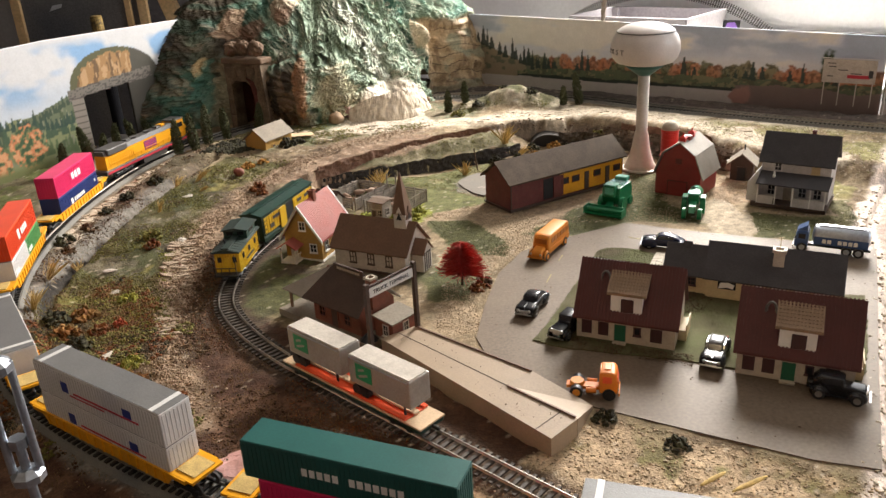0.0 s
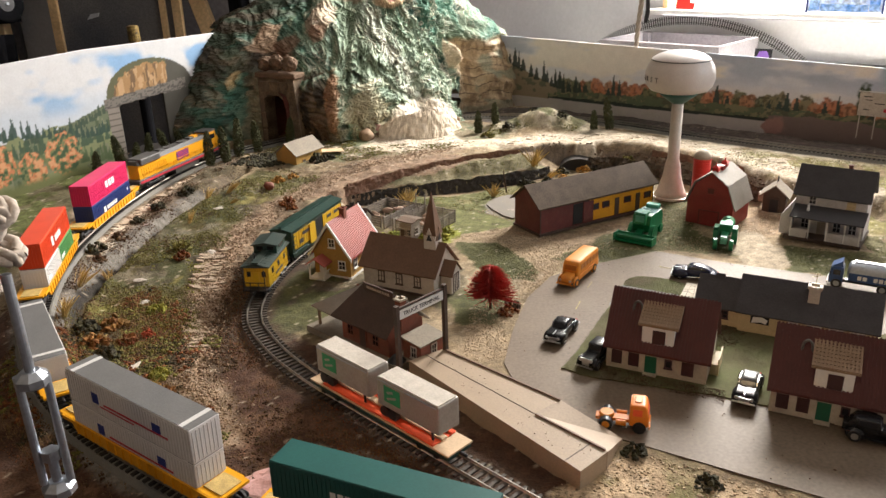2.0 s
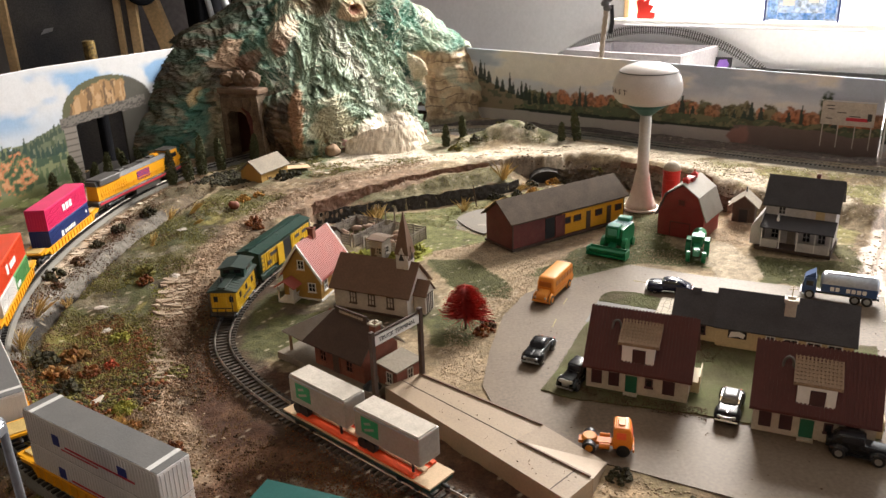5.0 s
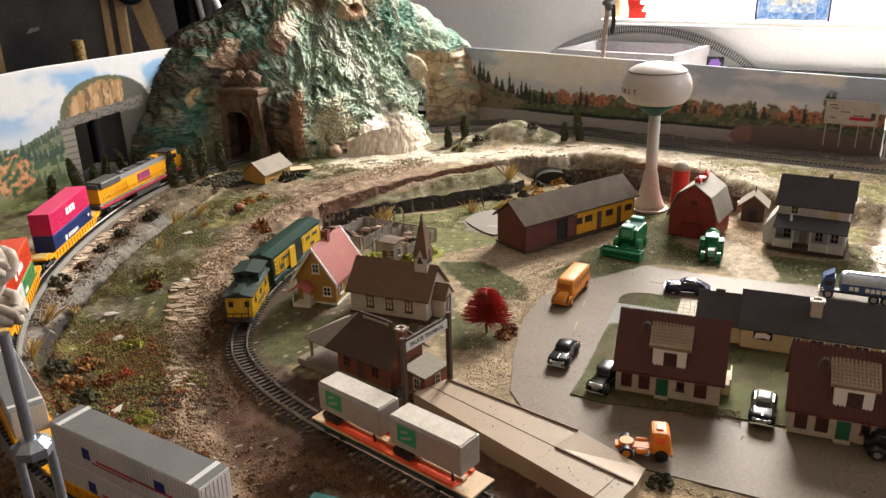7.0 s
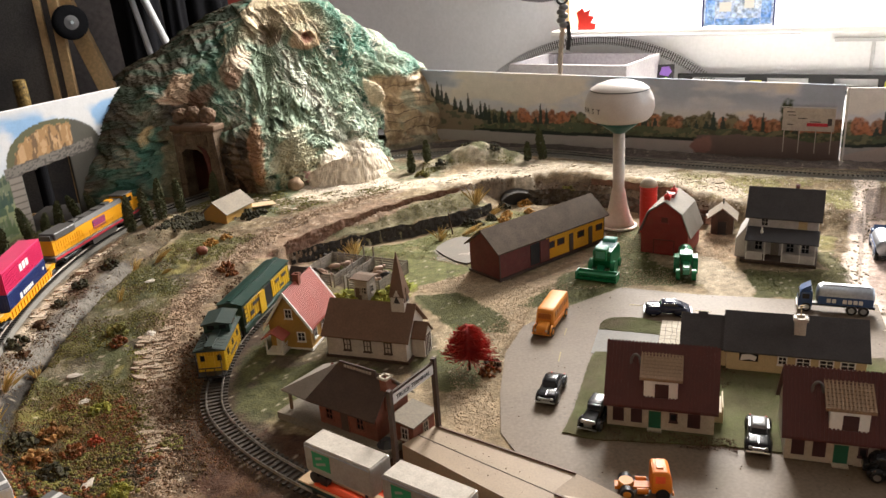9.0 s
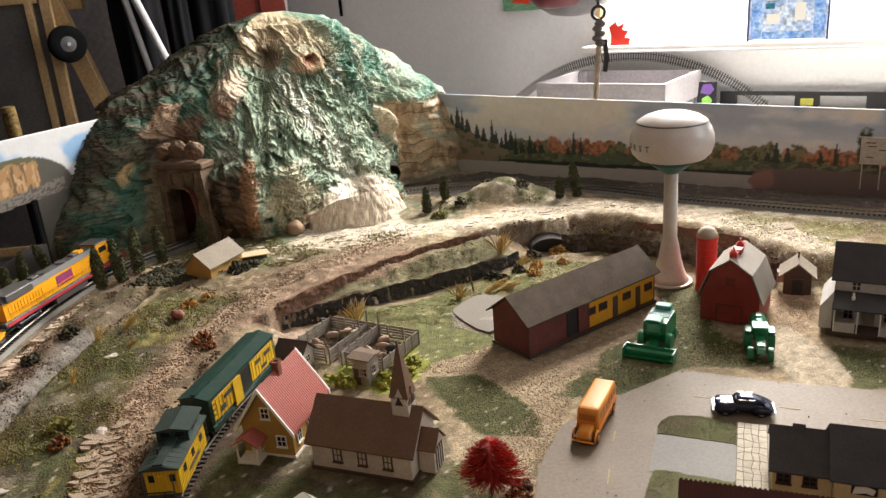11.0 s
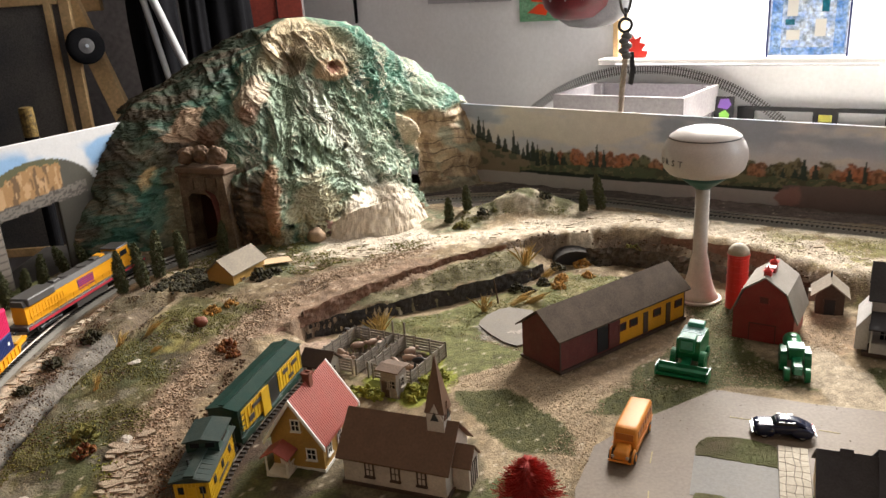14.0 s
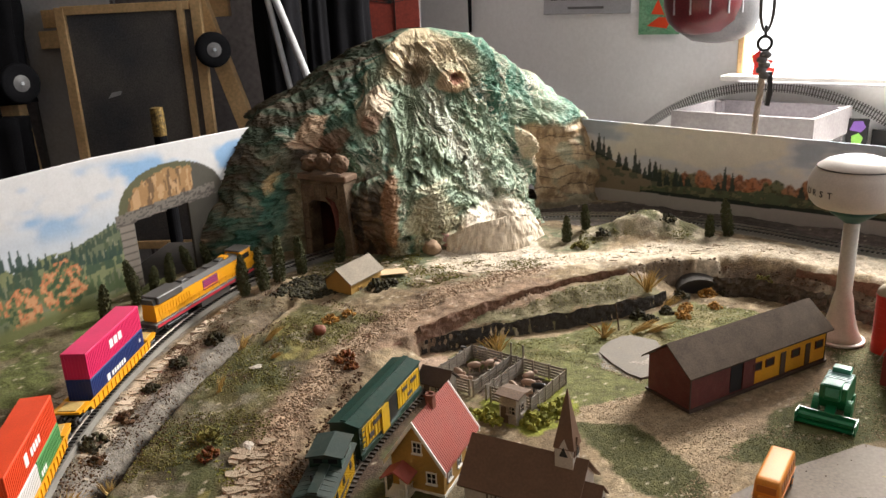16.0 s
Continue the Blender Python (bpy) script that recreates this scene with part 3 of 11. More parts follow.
# plateau and stream of plaster
zone([(-0.36, 1.40), (-0.2, 1.44), (0.02, 1.5), (0.1, 1.6), (0.0, 1.7), (-0.3, 1.66), (-0.42, 1.6)], (0.22, 0.18, 0.115), 0.02)
patches([(-0.36, 1.36), (-0.2, 1.40), (0.02, 1.5), (0.1, 1.6), (0.0, 1.7), (-0.3, 1.66), (-0.42, 1.6)], (0.10, 0.115, 0.06), 0.5, amount=0.9)
band(BANK[9:15], 0.008, (0.15, 0.11, 0.08), 0.9, 0.8)
band(RIVER, 0.036, (0.50, 0.42, 0.32), 0.9)
patches([(0.05, 1.47), (0.3, 1.46), (0.45, 1.36), (0.75, 1.15), (0.9, 1.2), (0.5, 1.52), (0.2, 1.62)], (0.60, 0.52, 0.40), 0.55, amount=0.8)
zone([(-0.20, 1.52), (-0.05, 1.475), (0.0, 1.52), (-0.03, 1.64), (-0.14, 1.66)], (0.52, 0.45, 0.36), 0.012)
zone([(0.04, 1.58), (0.12, 1.60), (0.25, 1.585), (0.27, 1.64), (0.18, 1.68), (0.06, 1.66)], (0.30, 0.26, 0.17), 0.01)
patches([(0.04, 1.58), (0.12, 1.60), (0.25, 1.585), (0.27, 1.64), (0.18, 1.68), (0.06, 1.66)], (0.43, 0.37, 0.28), 0.50, scale=44, amount=0.85)
patches([(0.04, 1.58), (0.12, 1.60), (0.25, 1.585), (0.27, 1.64), (0.18, 1.68), (0.06, 1.66)], (0.11, 0.105, 0.05), 0.55, scale=30)
zone([(0.30, 1.72), (0.47, 1.57), (0.62, 1.45), (0.80, 1.34), (1.2, 1.2), (1.2, 1.35), (0.82, 1.44), (0.4, 1.72)], (0.12, 0.092, 0.078), 0.008)
zone([(0.05, 1.70), (0.3, 1.66), (0.42, 1.60), (0.44, 1.68), (0.2, 1.86), (-0.02, 1.86)], (0.085, 0.068, 0.058), 0.01)
patches([(0.55, 1.10), (0.62, 1.10), (0.78, 1.25), (0.66, 1.33), (0.5, 1.42)], (0.20, 0.18, 0.06), 0.48, amount=0.9)
# terrace in the cut and the lawn below it
zone([(-0.19, 1.275), (-0.116, 1.312), (-0.035, 1.345), (0.086, 1.392), (0.16, 1.435), (0.10, 1.455), (0.01, 1.412), (-0.115, 1.327)], (0.165, 0.145, 0.080), 0.005)
patches([(-0.12, 1.325), (0.02, 1.36), (0.15, 1.43), (0.10, 1.455), (0.01, 1.41)], (0.22, 0.185, 0.11), 0.58)
zone([(-0.19, 1.19), (-0.13, 1.29), (0.0, 1.33), (0.1, 1.375), (0.2, 1.43), (0.33, 1.36), (0.3, 1.28), (0.11, 1.20), (0.05, 1.12), (-0.02, 1.10)], (0.125, 0.125, 0.045), 0.012)
patches([(-0.12, 1.25), (0.0, 1.32), (0.2, 1.41), (0.3, 1.33), (0.1, 1.22)], (0.20, 0.17, 0.08), 0.52)
zone([(0.035, 1.255), (0.085, 1.285), (0.115, 1.25), (0.095, 1.195), (0.06, 1.185), (0.03, 1.21)], (0.30, 0.265, 0.225), 0.005, rag=0.3)
zone([(-0.20, 1.20), (-0.185, 1.255), (-0.16, 1.265), (-0.145, 1.23)], (0.34, 0.24, 0.175), 0.006, rag=0.4)
zone([(-0.26, 1.20), (-0.20, 1.24), (-0.12, 1.325), (0.0, 1.405), (-0.02, 1.43), (-0.15, 1.36), (-0.24, 1.27)], (0.24, 0.16, 0.105), 0.008)
# town: gravel, lawns
zone([(-0.03, 1.10), (0.09, 1.15), (0.12, 1.09), (0.16, 1.05), (0.10, 0.93), (0.03, 0.82), (0.05, 0.74), (0.0, 0.72), (0.01, 0.86), (0.06, 0.98)], (0.33, 0.245, 0.155), 0.008)
zone([(-0.01, 1.085), (0.055, 1.075), (0.10, 0.985), (0.095, 0.935), (0.04, 0.955), (0.015, 0.99)], GRASS, 0.006, rag=0.4)
zone([(-0.03, 0.90), (0.05, 0.92), (0.055, 0.88), (0.035, 0.81), (0.0, 0.83)], GRASS, 0.008)
zone([(-0.29, 0.80), (-0.20, 0.78), (-0.15, 0.86), (-0.10, 0.88), (-0.02, 0.86), (0.0, 0.90), (-0.12, 0.905), (-0.20, 0.95), (-0.20, 1.10), (-0.15, 1.20), (-0.21, 1.21), (-0.27, 1.06), (-0.30, 0.95)], (0.080, 0.058, 0.036), 0.012)
zone([(-0.20, 0.94), (-0.12, 0.90), (0.0, 0.90), (0.01, 0.97), (-0.06, 1.0), (-0.10, 1.06), (-0.18, 1.05)], (0.135, 0.108, 0.065), 0.010)
patches([(-0.29, 0.80), (-0.10, 0.80), (0.0, 0.88), (-0.05, 1.0), (-0.16, 1.2), (-0.27, 1.08)], (0.085, 0.088, 0.032), 0.50, scale=22, amount=0.85)
zone([(-0.20, 0.90), (-0.14, 0.92), (-0.13, 0.82), (-0.17, 0.80), (-0.22, 0.84)], GRASS, 0.008)
zone([(-0.10, 1.20), (-0.03, 1.19), (0.0, 1.10), (-0.05, 1.06), (-0.13, 1.10)], (0.20, 0.21, 0.03), 0.008)
zone([(-0.136, 1.247), (-0.020, 1.172), (-0.058, 1.104), (-0.172, 1.180)], (0.075, 0.05, 0.033), 0.004, rag=0.3)
zone([(0.115, 1.005), (0.18, 1.065), (0.19, 1.10), (0.30, 1.19), (0.325, 1.27), (0.40, 1.28), (0.375, 1.17), (0.35, 1.12), (0.375, 1.02), (0.28, 1.035), (0.19, 0.995)], GRASS, 0.006, rag=0.4)
zone([(0.145, 1.05), (0.19, 1.09), (0.30, 1.18), (0.31, 1.21), (0.12, 1.10)], (0.27, 0.195, 0.125), 0.01)
zone([(0.355, 0.975), (0.375, 1.02), (0.38, 1.10), (0.43, 1.12), (0.445, 1.02), (0.425, 0.955)], (0.34, 0.275, 0.195), 0.008, rag=0.4)
zone([(0.41, 1.16), (0.44, 1.09), (0.47, 1.10), (0.52, 1.15), (0.47, 1.20)], (0.24, 0.165, 0.10), 0.012)
zone([(0.43, 0.955), (0.45, 1.05), (0.56, 1.02), (0.57, 1.10), (0.61, 1.09), (0.575, 0.99), (0.54, 0.91)], GRASS2, 0.006, rag=0.5)
zone([(0.43, 0.955), (0.45, 1.05), (0.53, 1.0), (0.52, 0.925)], GRASS, 0.006, rag=0.4)
# crumbled white edge, and the lower part beyond it
band(EDGE, 0.017, (0.66, 0.55, 0.475), 0.8)
de_, se_ = along(gx, gy, EDGE)
rgb = lay(rgb, (0.42, 0.32, 0.275), ((se_ < 0) & (de_ > 0.012) & (gy < 1.24)) * 0.9)
# ballast shoulders
band(O2[4:-4], 0.024, (0.19, 0.175, 0.15), 0.25)
band(I2, 0.024, (0.075, 0.045, 0.028), 0.6, 0.9)
speck = np.random.RandomState(3).rand(*gx.shape)
rgb = rgb * (0.62 + 0.45 * n_fine[..., None] + 0.30 * speck[..., None])
rgb = lay(rgb, (0.50, 0.42, 0.32), (speck > 0.985) * 0.7)
behind_l, side_l = along(gx, gy, [(-1.04, 0.794), (-0.643, 1.431), (0.2, 2.784)])
behind_b, side_b = along(gx, gy, [(-0.7, 2.487), (0.110, 1.900), (0.808, 1.394), (1.9, 0.97)])
front_side = ((side_l * behind_l < 0.002) & (side_b * behind_b < 0.003))[:-1, :-1]
ground_me = grid_mesh("ground", np.stack([gx, gy, gz], -1), front_side)
colour_mesh(ground_me, "paint", rgb.reshape(-1, 3))
ground_me.materials.append(M_EARTH)
ground = tagged(new("ground", ground_me), "scenic ground of turf, gravel, plaster and brown earth", "layout ground", kind="structure")

# base board under the scenery, hung from the ceiling by ropes
# coloured dark so the bridge hole in the left board looks dark
base_bm = box(2.06, 1.78, 0.03, (0.17, 1.13, -0.06))
tagged(link_mesh("layout_table", base_bm, M_DARKWALL), "plywood base under the scenery", "table", kind="structure")

# ---- roads ----
ROADLINE = [(0.045, 0.725), (0.058, 0.80), (0.08, 0.885), (0.115, 0.95), (0.178, 0.990), (0.27, 1.034), (0.36, 0.985), (0.43, 0.955), (0.50, 0.925), (0.552, 0.90),
            (0.505, 0.805), (0.42, 0.64), (0.345, 0.49), (0.30, 0.505), (0.235, 0.54), (0.14, 0.592), (0.06, 0.66)]
road_bm = prism(ROADLINE, 0.0295, 0.0322, "xy")
tagged(link_mesh("road", road_bm, M_ROAD), "smooth grey-tan painted street with tyre marks", "road", kind="structure")


def turf(name, outline, z1, label):
    """A lawn mat with a ragged rim."""
    pts, n = [], len(outline)
    for k in range(n):
        (ax, ay), (bx, by) = outline[k], outline[(k + 1) % n]
        steps = max(2, int(math.hypot(bx - ax, by - ay) / 0.004))
        for s in range(steps):
            f = s / steps
            x, y = ax + (bx - ax) * f, ay + (by - ay) * f
            pts.append((x + 0.004 * (float(fbm(x * 150, y * 150)) - 0.5), y + 0.004 * (float(fbm(x * 150 + 40, y * 150)) - 0.5)))
    ob = link_mesh(name, prism(pts, 0.0300, z1, "xy"), M_TURF)
    return tagged(ob, label, "lawn", kind="structure")


turf("lawn", [(0.103, 0.712), (0.125, 0.75), (0.172, 0.850), (0.180, 0.862), (0.190, 0.860), (0.215, 0.846), (0.24, 0.832), (0.262, 0.845), (0.30, 0.84), (0.40, 0.79), (0.475, 0.775), (0.435, 0.69), (0.40, 0.625), (0.38, 0.60), (0.33, 0.62), (0.24, 0.660), (0.13, 0.694)], 0.0336, "worn green lawn round the model houses")
tagged(link_mesh("driveway", prism([(0.176, 0.862), (0.203, 0.920), (0.236, 0.905), (0.272, 0.888), (0.246, 0.828), (0.21, 0.845)], 0.0300, 0.0326, "xy"), M_DRIVE), "smooth grey driveway between the lawns", "driveway", kind="structure")
for ax, ay, bx, by in ((0.262, 0.978, 0.283, 0.967), (0.335, 0.940, 0.351, 0.931), (0.398, 0.904, 0.416, 0.895), (0.166, 0.931, 0.158, 0.913), (0.143, 0.872, 0.135, 0.851)):
    mark = box(math.hypot(bx - ax, by - ay), 0.0011, 0.0004, (0, 0, 0))
    tagged(link_mesh("road_marking", mark, M_DASH), "faded yellow centre dash on the street", "road marking", kind="structure").matrix_world = pose((ax + bx) / 2, (ay + by) / 2, 0.0321, 0, 0, math.degrees(math.atan2(by - ay, bx - ax)))
tagged(link_mesh("concrete_pad", prism([(0.036, 1.255), (0.040, 1.268), (0.052, 1.286), (0.070, 1.301), (0.085, 1.306), (0.115, 1.288), (0.122, 1.24), (0.095, 1.19), (0.076, 1.181), (0.062, 1.195), (0.048, 1.222)], 0.0280, 0.0336, "xy"), M_PAD), "smooth grey concrete pad beside the depot", "concrete pad", kind="structure")
turf("lawn", [(0.203, 0.918), (0.209, 0.932), (0.216, 0.940), (0.226, 0.945), (0.244, 0.943), (0.262, 0.935), (0.277, 0.922), (0.283, 0.914), (0.268, 0.885), (0.249, 0.896), (0.225, 0.908)], 0.0330, "small oval green lawn by the street")

# ---- painted backdrop boards ----
def board(name, a, u, s0, s1, z0, top, paint, label, hole=None):
    ss, zz = np.meshgrid(np.arange(s0, s1 + 1e-6, 0.0022), np.linspace(0, 1, 110))
    t = top(ss)
    Z = z0 + (t - z0) * zz
    P = np.stack([a[0] + u[0] * ss, a[1] + u[1] * ss, Z], -1)
    keep = None
    if hole:
        sc, zc = (ss[:-1, :-1] + ss[1:, 1:]) / 2, (Z[:-1, :-1] + Z[1:, 1:]) / 2
        keep = ~((sc > hole[0]) & (sc < hole[1]) & (zc < hole[2] + 0.08 * (sc - hole[0])))
    me = grid_mesh(name, P, keep)
    colour_mesh(me, "paint", paint(ss, Z, (Z - z0) / (t - z0)).reshape(-1, 3))
    me.materials.append(M_BOARD)
    ob = tagged(new(name, me), label, "backdrop", kind="structure")
    so = ob.modifiers.new("thickness", "SOLIDIFY")
    so.thickness, so.offset = 0.004, 1.0 if name.endswith("left") else -1.0
    return ob


def daub(c, s, z, cx, cz, rx, rz, colour, rough=0.5):
    n = fbm(s * 90 + cx * 50, z * 90) - 0.5
    return lay(c, colour, sstep(1.15, 0.85, np.hypot((s - cx) / rx, (z - cz) / rz) + n * rough))


def firs(c, s, z, s0, s1, foot, tall, colour, seed, thick=0.006):
    rnd = random.Random(seed)
    x = s0
    while x < s1:
        h, f = tall * rnd.uniform(0.6, 1.25), foot(x) - rnd.uniform(0, 0.006)
        w = thick * rnd.uniform(0.7, 1.3)
        half = w * np.clip(1 - (z - f) / h, 0, 1) ** 0.75
        edge = np.abs(s - x) + 0.002 * (fbm(s * 400, z * 300) - 0.5)
        c = lay(c, colour, ((z > f) & (z < f + h) & (edge < half)) * 0.95)
        x += w * rnd.uniform(1.1, 2.6)
    return c


def paint_left(s, z, v):
    c = np.zeros((*s.shape, 3)) + np.array((0.62, 0.62, 0.63))
    n = fbm(s * 9 + 2, z * 16 + 4)
    c = lay(c, (0.24, 0.40, 0.62), sstep(0.47, 0.60, n) * sstep(0.17, 0.20, z) * sstep(0.285, 0.265, z))
    c = lay(c, (0.42, 0.50, 0.60), sstep(0.23, 0.19, z) * 0.5)
    # rock dome over the painted bridge
    dome = np.hypot((s - 0.075) / 0.098, (z - 0.195) / 0.062)
    c = lay(c, (0.10, 0.10, 0.05), dome < 1 + 0.06 * (n - 0.5))
    c = lay(c, (0.33, 0.19, 0.08), (dome < 0.86 + 0.25 * (fbm(s * 120, z * 30) - 0.5)) & (z > 0.19) & (s < 0.12))
    c = lay(c, (0.15, 0.09, 0.045), (dome < 0.84) & (z > 0.19) & (s < 0.12) & (fbm(s * 170, z * 45) > 0.54))
    c = lay(c, (0.46, 0.29, 0.15), (dome < 0.82) & (z > 0.19) & (s < 0.12) & (fbm(s * 150 + 40, z * 50) > 0.60))
    c = lay(c, (0.075, 0.07, 0.055), (dome < 1.0) & (s > 0.105 + 0.02 * n))
    # hills with trees
    ridge = 0.178 + 0.018 * np.sin(s * 17 + 1.0) - 0.05 * sstep(-0.1, -0.4, s)
    c = lay(c, (0.125, 0.145, 0.085), (z < ridge) & (s < 0.01))
    c = lay(c, (0.20, 0.21, 0.135), (z < ridge - 0.008) & (s < 0.01) & (fbm(s * 120, z * 35) > 0.53))
    c = lay(c, (0.07, 0.095, 0.05), (z < ridge - 0.006) & (s < 0.01) & (fbm(s * 100 + 30, z * 40) > 0.57))
    c = firs(c, s, z, -0.55, -0.015, lambda x: 0.165 + 0.018 * math.sin(x * 17 + 1.0), 0.020, (0.045, 0.07, 0.045), 3, 0.004)
    c = lay(c, (0.20, 0.22, 0.11), (z < 0.155 + 0.02 * fbm(s * 20, z * 0)) & (s < -0.01) & (fbm(s * 40, z * 40) > 0.5))
    c = firs(c, s, z, -0.60, -0.02, lambda x: 0.125, 0.030, (0.05, 0.085, 0.05), 4, 0.006)
    c = firs(c, s, z, -0.58, -0.02, lambda x: 0.150 + 0.012 * math.sin(x * 23), 0.026, (0.03, 0.06, 0.045), 14, 0.0045)
    c = firs(c, s, z, -0.60, -0.02, lambda x: 0.100 + 0.01 * math.sin(x * 31), 0.028, (0.075, 0.11, 0.05), 15, 0.005)
    for cx, cz, r in ((-0.125, 0.115, 0.032), (-0.185, 0.10, 0.026), (-0.24, 0.12, 0.03), (-0.31, 0.105, 0.028), (-0.40, 0.11, 0.03)):
        c = daub(c, s, z, cx, cz, r, r * 1.15, (0.16, 0.17, 0.075), 0.7)
        dots, leaf = fbm(s * 150 + cx * 90, z * 150), np.hypot((s - cx) / r, (z - cz) / (r * 1.15)) + 0.5 * (fbm(s * 70, z * 70 + 9) - 0.5)
        c = lay(c, (0.50, 0.19, 0.085), (leaf < 1.05) & (dots > 0.51))
        c = lay(c, (0.58, 0.30, 0.15), (leaf < 1.0) & (dots > 0.60))
        c = lay(c, (0.05, 0.085, 0.04), (leaf < 0.95) & (dots < 0.41))
    c = lay(c, (0.14, 0.15, 0.06), sstep(0.09, 0.075, z + 0.02 * (n - 0.5)))
    c = lay(c, (0.055, 0.050, 0.040), (s > -0.005) & (z < 0.19))
    # stone piers and deck of the painted bridge
    deck = (z > 0.178 + 0.08 * s) & (z < 0.197 + 0.09 * s) & (s > -0.03) & (s < 0.155)
    c = lay(c, (0.17, 0.15, 0.13), deck)
    c = lay(c, (0.08, 0.07, 0.06), deck & (fbm(s * 200, z * 500) > 0.55))
    pier = (s > -0.026) & (s < 0.0) & (z < 0.18)
    c = lay(c, (0.22, 0.19, 0.16), pier)
    c = lay(c, (0.09, 0.075, 0.065), pier & ((z * 1000) % 11 < 2.6))
    return c


def paint_back(s, z, v):
    n = fbm(s * 7 + 40, z * 22 + 6)
    c = np.zeros((*s.shape, 3)) + np.array((0.66, 0.68, 0.74))
    c = lay(c, (0.80, 0.76, 0.70), sstep(0.48, 0.62, n + 0.15 * (fbm(s * 30, z * 60) - 0.5)) * 0.9)
    c = lay(c, (0.36, 0.43, 0.55), sstep(0.52, 0.40, n + 0.12 * (fbm(s * 26, z * 50 + 8) - 0.5)) * sstep(0.15, 0.19, z) * 0.8)
    c = lay(c, (0.70, 0.68, 0.67), sstep(0.17, 0.145, z) * 0.6)
    # far trees: rounded crowns in olive and autumn red, with clusters of dark firs
    c = lay(c, (0.095, 0.095, 0.055), sstep(0.134, 0.126, z + 0.016 * (fbm(s * 60, z * 60) - 0.5)))
    rnd = random.Random(11)
    dab = fbm(s * 230, z * 200)
    x = 0.14
    while x < 1.0:
        r, cz = rnd.uniform(0.010, 0.018), rnd.uniform(0.128, 0.138)
        tone = rnd.choice(((0.40, 0.155, 0.075), (0.33, 0.16, 0.085), (0.44, 0.20, 0.11), (0.13, 0.135, 0.07), (0.17, 0.15, 0.08)))
        crown_w = sstep(1.12, 0.88, np.hypot((s - x) / r, (z - cz) / (r * 1.2)) + 0.9 * (fbm(s * 90 + x * 50, z * 90) - 0.5))
        c = lay(c, tone, crown_w * 0.9)
        c = lay(c, tuple(v * 0.5 for v in tone), crown_w * (dab > 0.56) * 0.8)
        c = lay(c, tuple(v * 1.35 for v in tone), crown_w * (dab < 0.43) * 0.7)
        x += r * rnd.uniform(0.8, 1.7)
    for s0, s1, tall in ((0.12, 0.20, 0.046), (0.255, 0.285, 0.050), (0.335, 0.355, 0.042), (0.40, 0.44, 0.046), (0.495, 0.525, 0.054), (0.585, 0.66, 0.044), (0.70, 0.735, 0.052), (0.78, 0.80, 0.048), (0.86, 0.90, 0.044), (0.95, 1.0, 0.046)):
        c = firs(c, s, z, s0, s1, lambda q: 0.110, tall, (0.030, 0.052, 0.044), int(s0 * 1000), 0.0085)
    # dark firs going down the slope beside the mountain
    slope = 0.196 - 0.36 * s
    c = lay(c, (0.25, 0.20, 0.135), (z < slope - 0.022) & (s < 0.30))
    c = lay(c, (0.13, 0.13, 0.085), (z < slope - 0.022) & (s < 0.30) & (fbm(s * 45, z * 60) > 0.52))
    c = firs(c, s, z, -0.06, 0.22, lambda x: max(0.10, 0.172 - 0.36 * x), 0.040, (0.03, 0.042, 0.035), 5, 0.007)
    # bushes at the water's edge
    bush_line = 0.124 + 0.014 * (fbm(s * 55, z * 30) - 0.5) - 0.10 * np.clip(0.20 - s, 0, 1)
    bushes = (z < bush_line) & (s > 0.1)
    c = lay(c, (0.085, 0.092, 0.055), bushes)
    c = lay(c, (0.19, 0.18, 0.10), bushes & (fbm(s * 110, z * 130) > 0.53) & (z > 0.104))
    c = lay(c, (0.10, 0.125, 0.07), bushes & (fbm(s * 85 + 40, z * 100) > 0.56))
    c = lay(c, (0.022, 0.032, 0.026), bushes & (z < 0.106 + 0.006 * (fbm(s * 40, 0 * z) - 0.5)))
    # shore and brown earth at the foot
    c = lay(c, (0.42, 0.385, 0.365), (z < 0.100 + 0.006 * (n - 0.5)) & (s < 0.60))
    c = lay(c, (0.17, 0.125, 0.11), (z < 0.112 + 0.015 * (fbm(s * 16, 0 * z) - 0.5)) & (s > 0.60))
    c = daub(c, s, z, 0.612, 0.092, 0.022, 0.016, (0.30, 0.165, 0.14), 1.0)
    c = daub(c, s, z, 0.765, 0.152, 0.012, 0.034, (0.05, 0.07, 0.035), 0.9)
    return c


def paint_right(s, z, v):
    c = paint_back(s + 0.2, z, v)
    c = lay(c, (0.48, 0.39, 0.345), (z < 0.085 + 0.22 * s + 0.004 * (fbm(s * 40, z * 0) - 0.5)))
    return c


LEFT_A, LEFT_U = (-0.643, 1.431), (0.529, 0.849)
BACK_A, BACK_U = (0.110, 1.900), (0.810, -0.587)
board("backdrop_left", LEFT_A, LEFT_U, -0.75, 0.36, 0.045, lambda s: 0.287 - 0.045 * np.clip(-s - 0.05, 0, 1), paint_left, "painted hardboard backdrop with sky, wooded hills and a bridge", (0.0, 0.100, 0.179))
board("backdrop_back", BACK_A, BACK_U, -0.12, 0.858, 0.05, lambda s: 0.2365 - 0.027 * s, paint_back, "painted hardboard backdrop with grey sky and autumn trees")
board("backdrop_right", (0.8062, 1.3945), (0.93, -0.36), 0.0, 0.6, 0.05, lambda s: 0.2085 - 0.02 * s, paint_right, "painted hardboard backdrop with trees and a road")
trim_bm = box(0.0026, 0.004, 0.163, (0.8085, 1.392, 0.05), (0, 0, -36))
tagged(link_mesh("trim", trim_bm, M_WHITE), "white cut edge of the backdrop board", "trim", kind="structure")

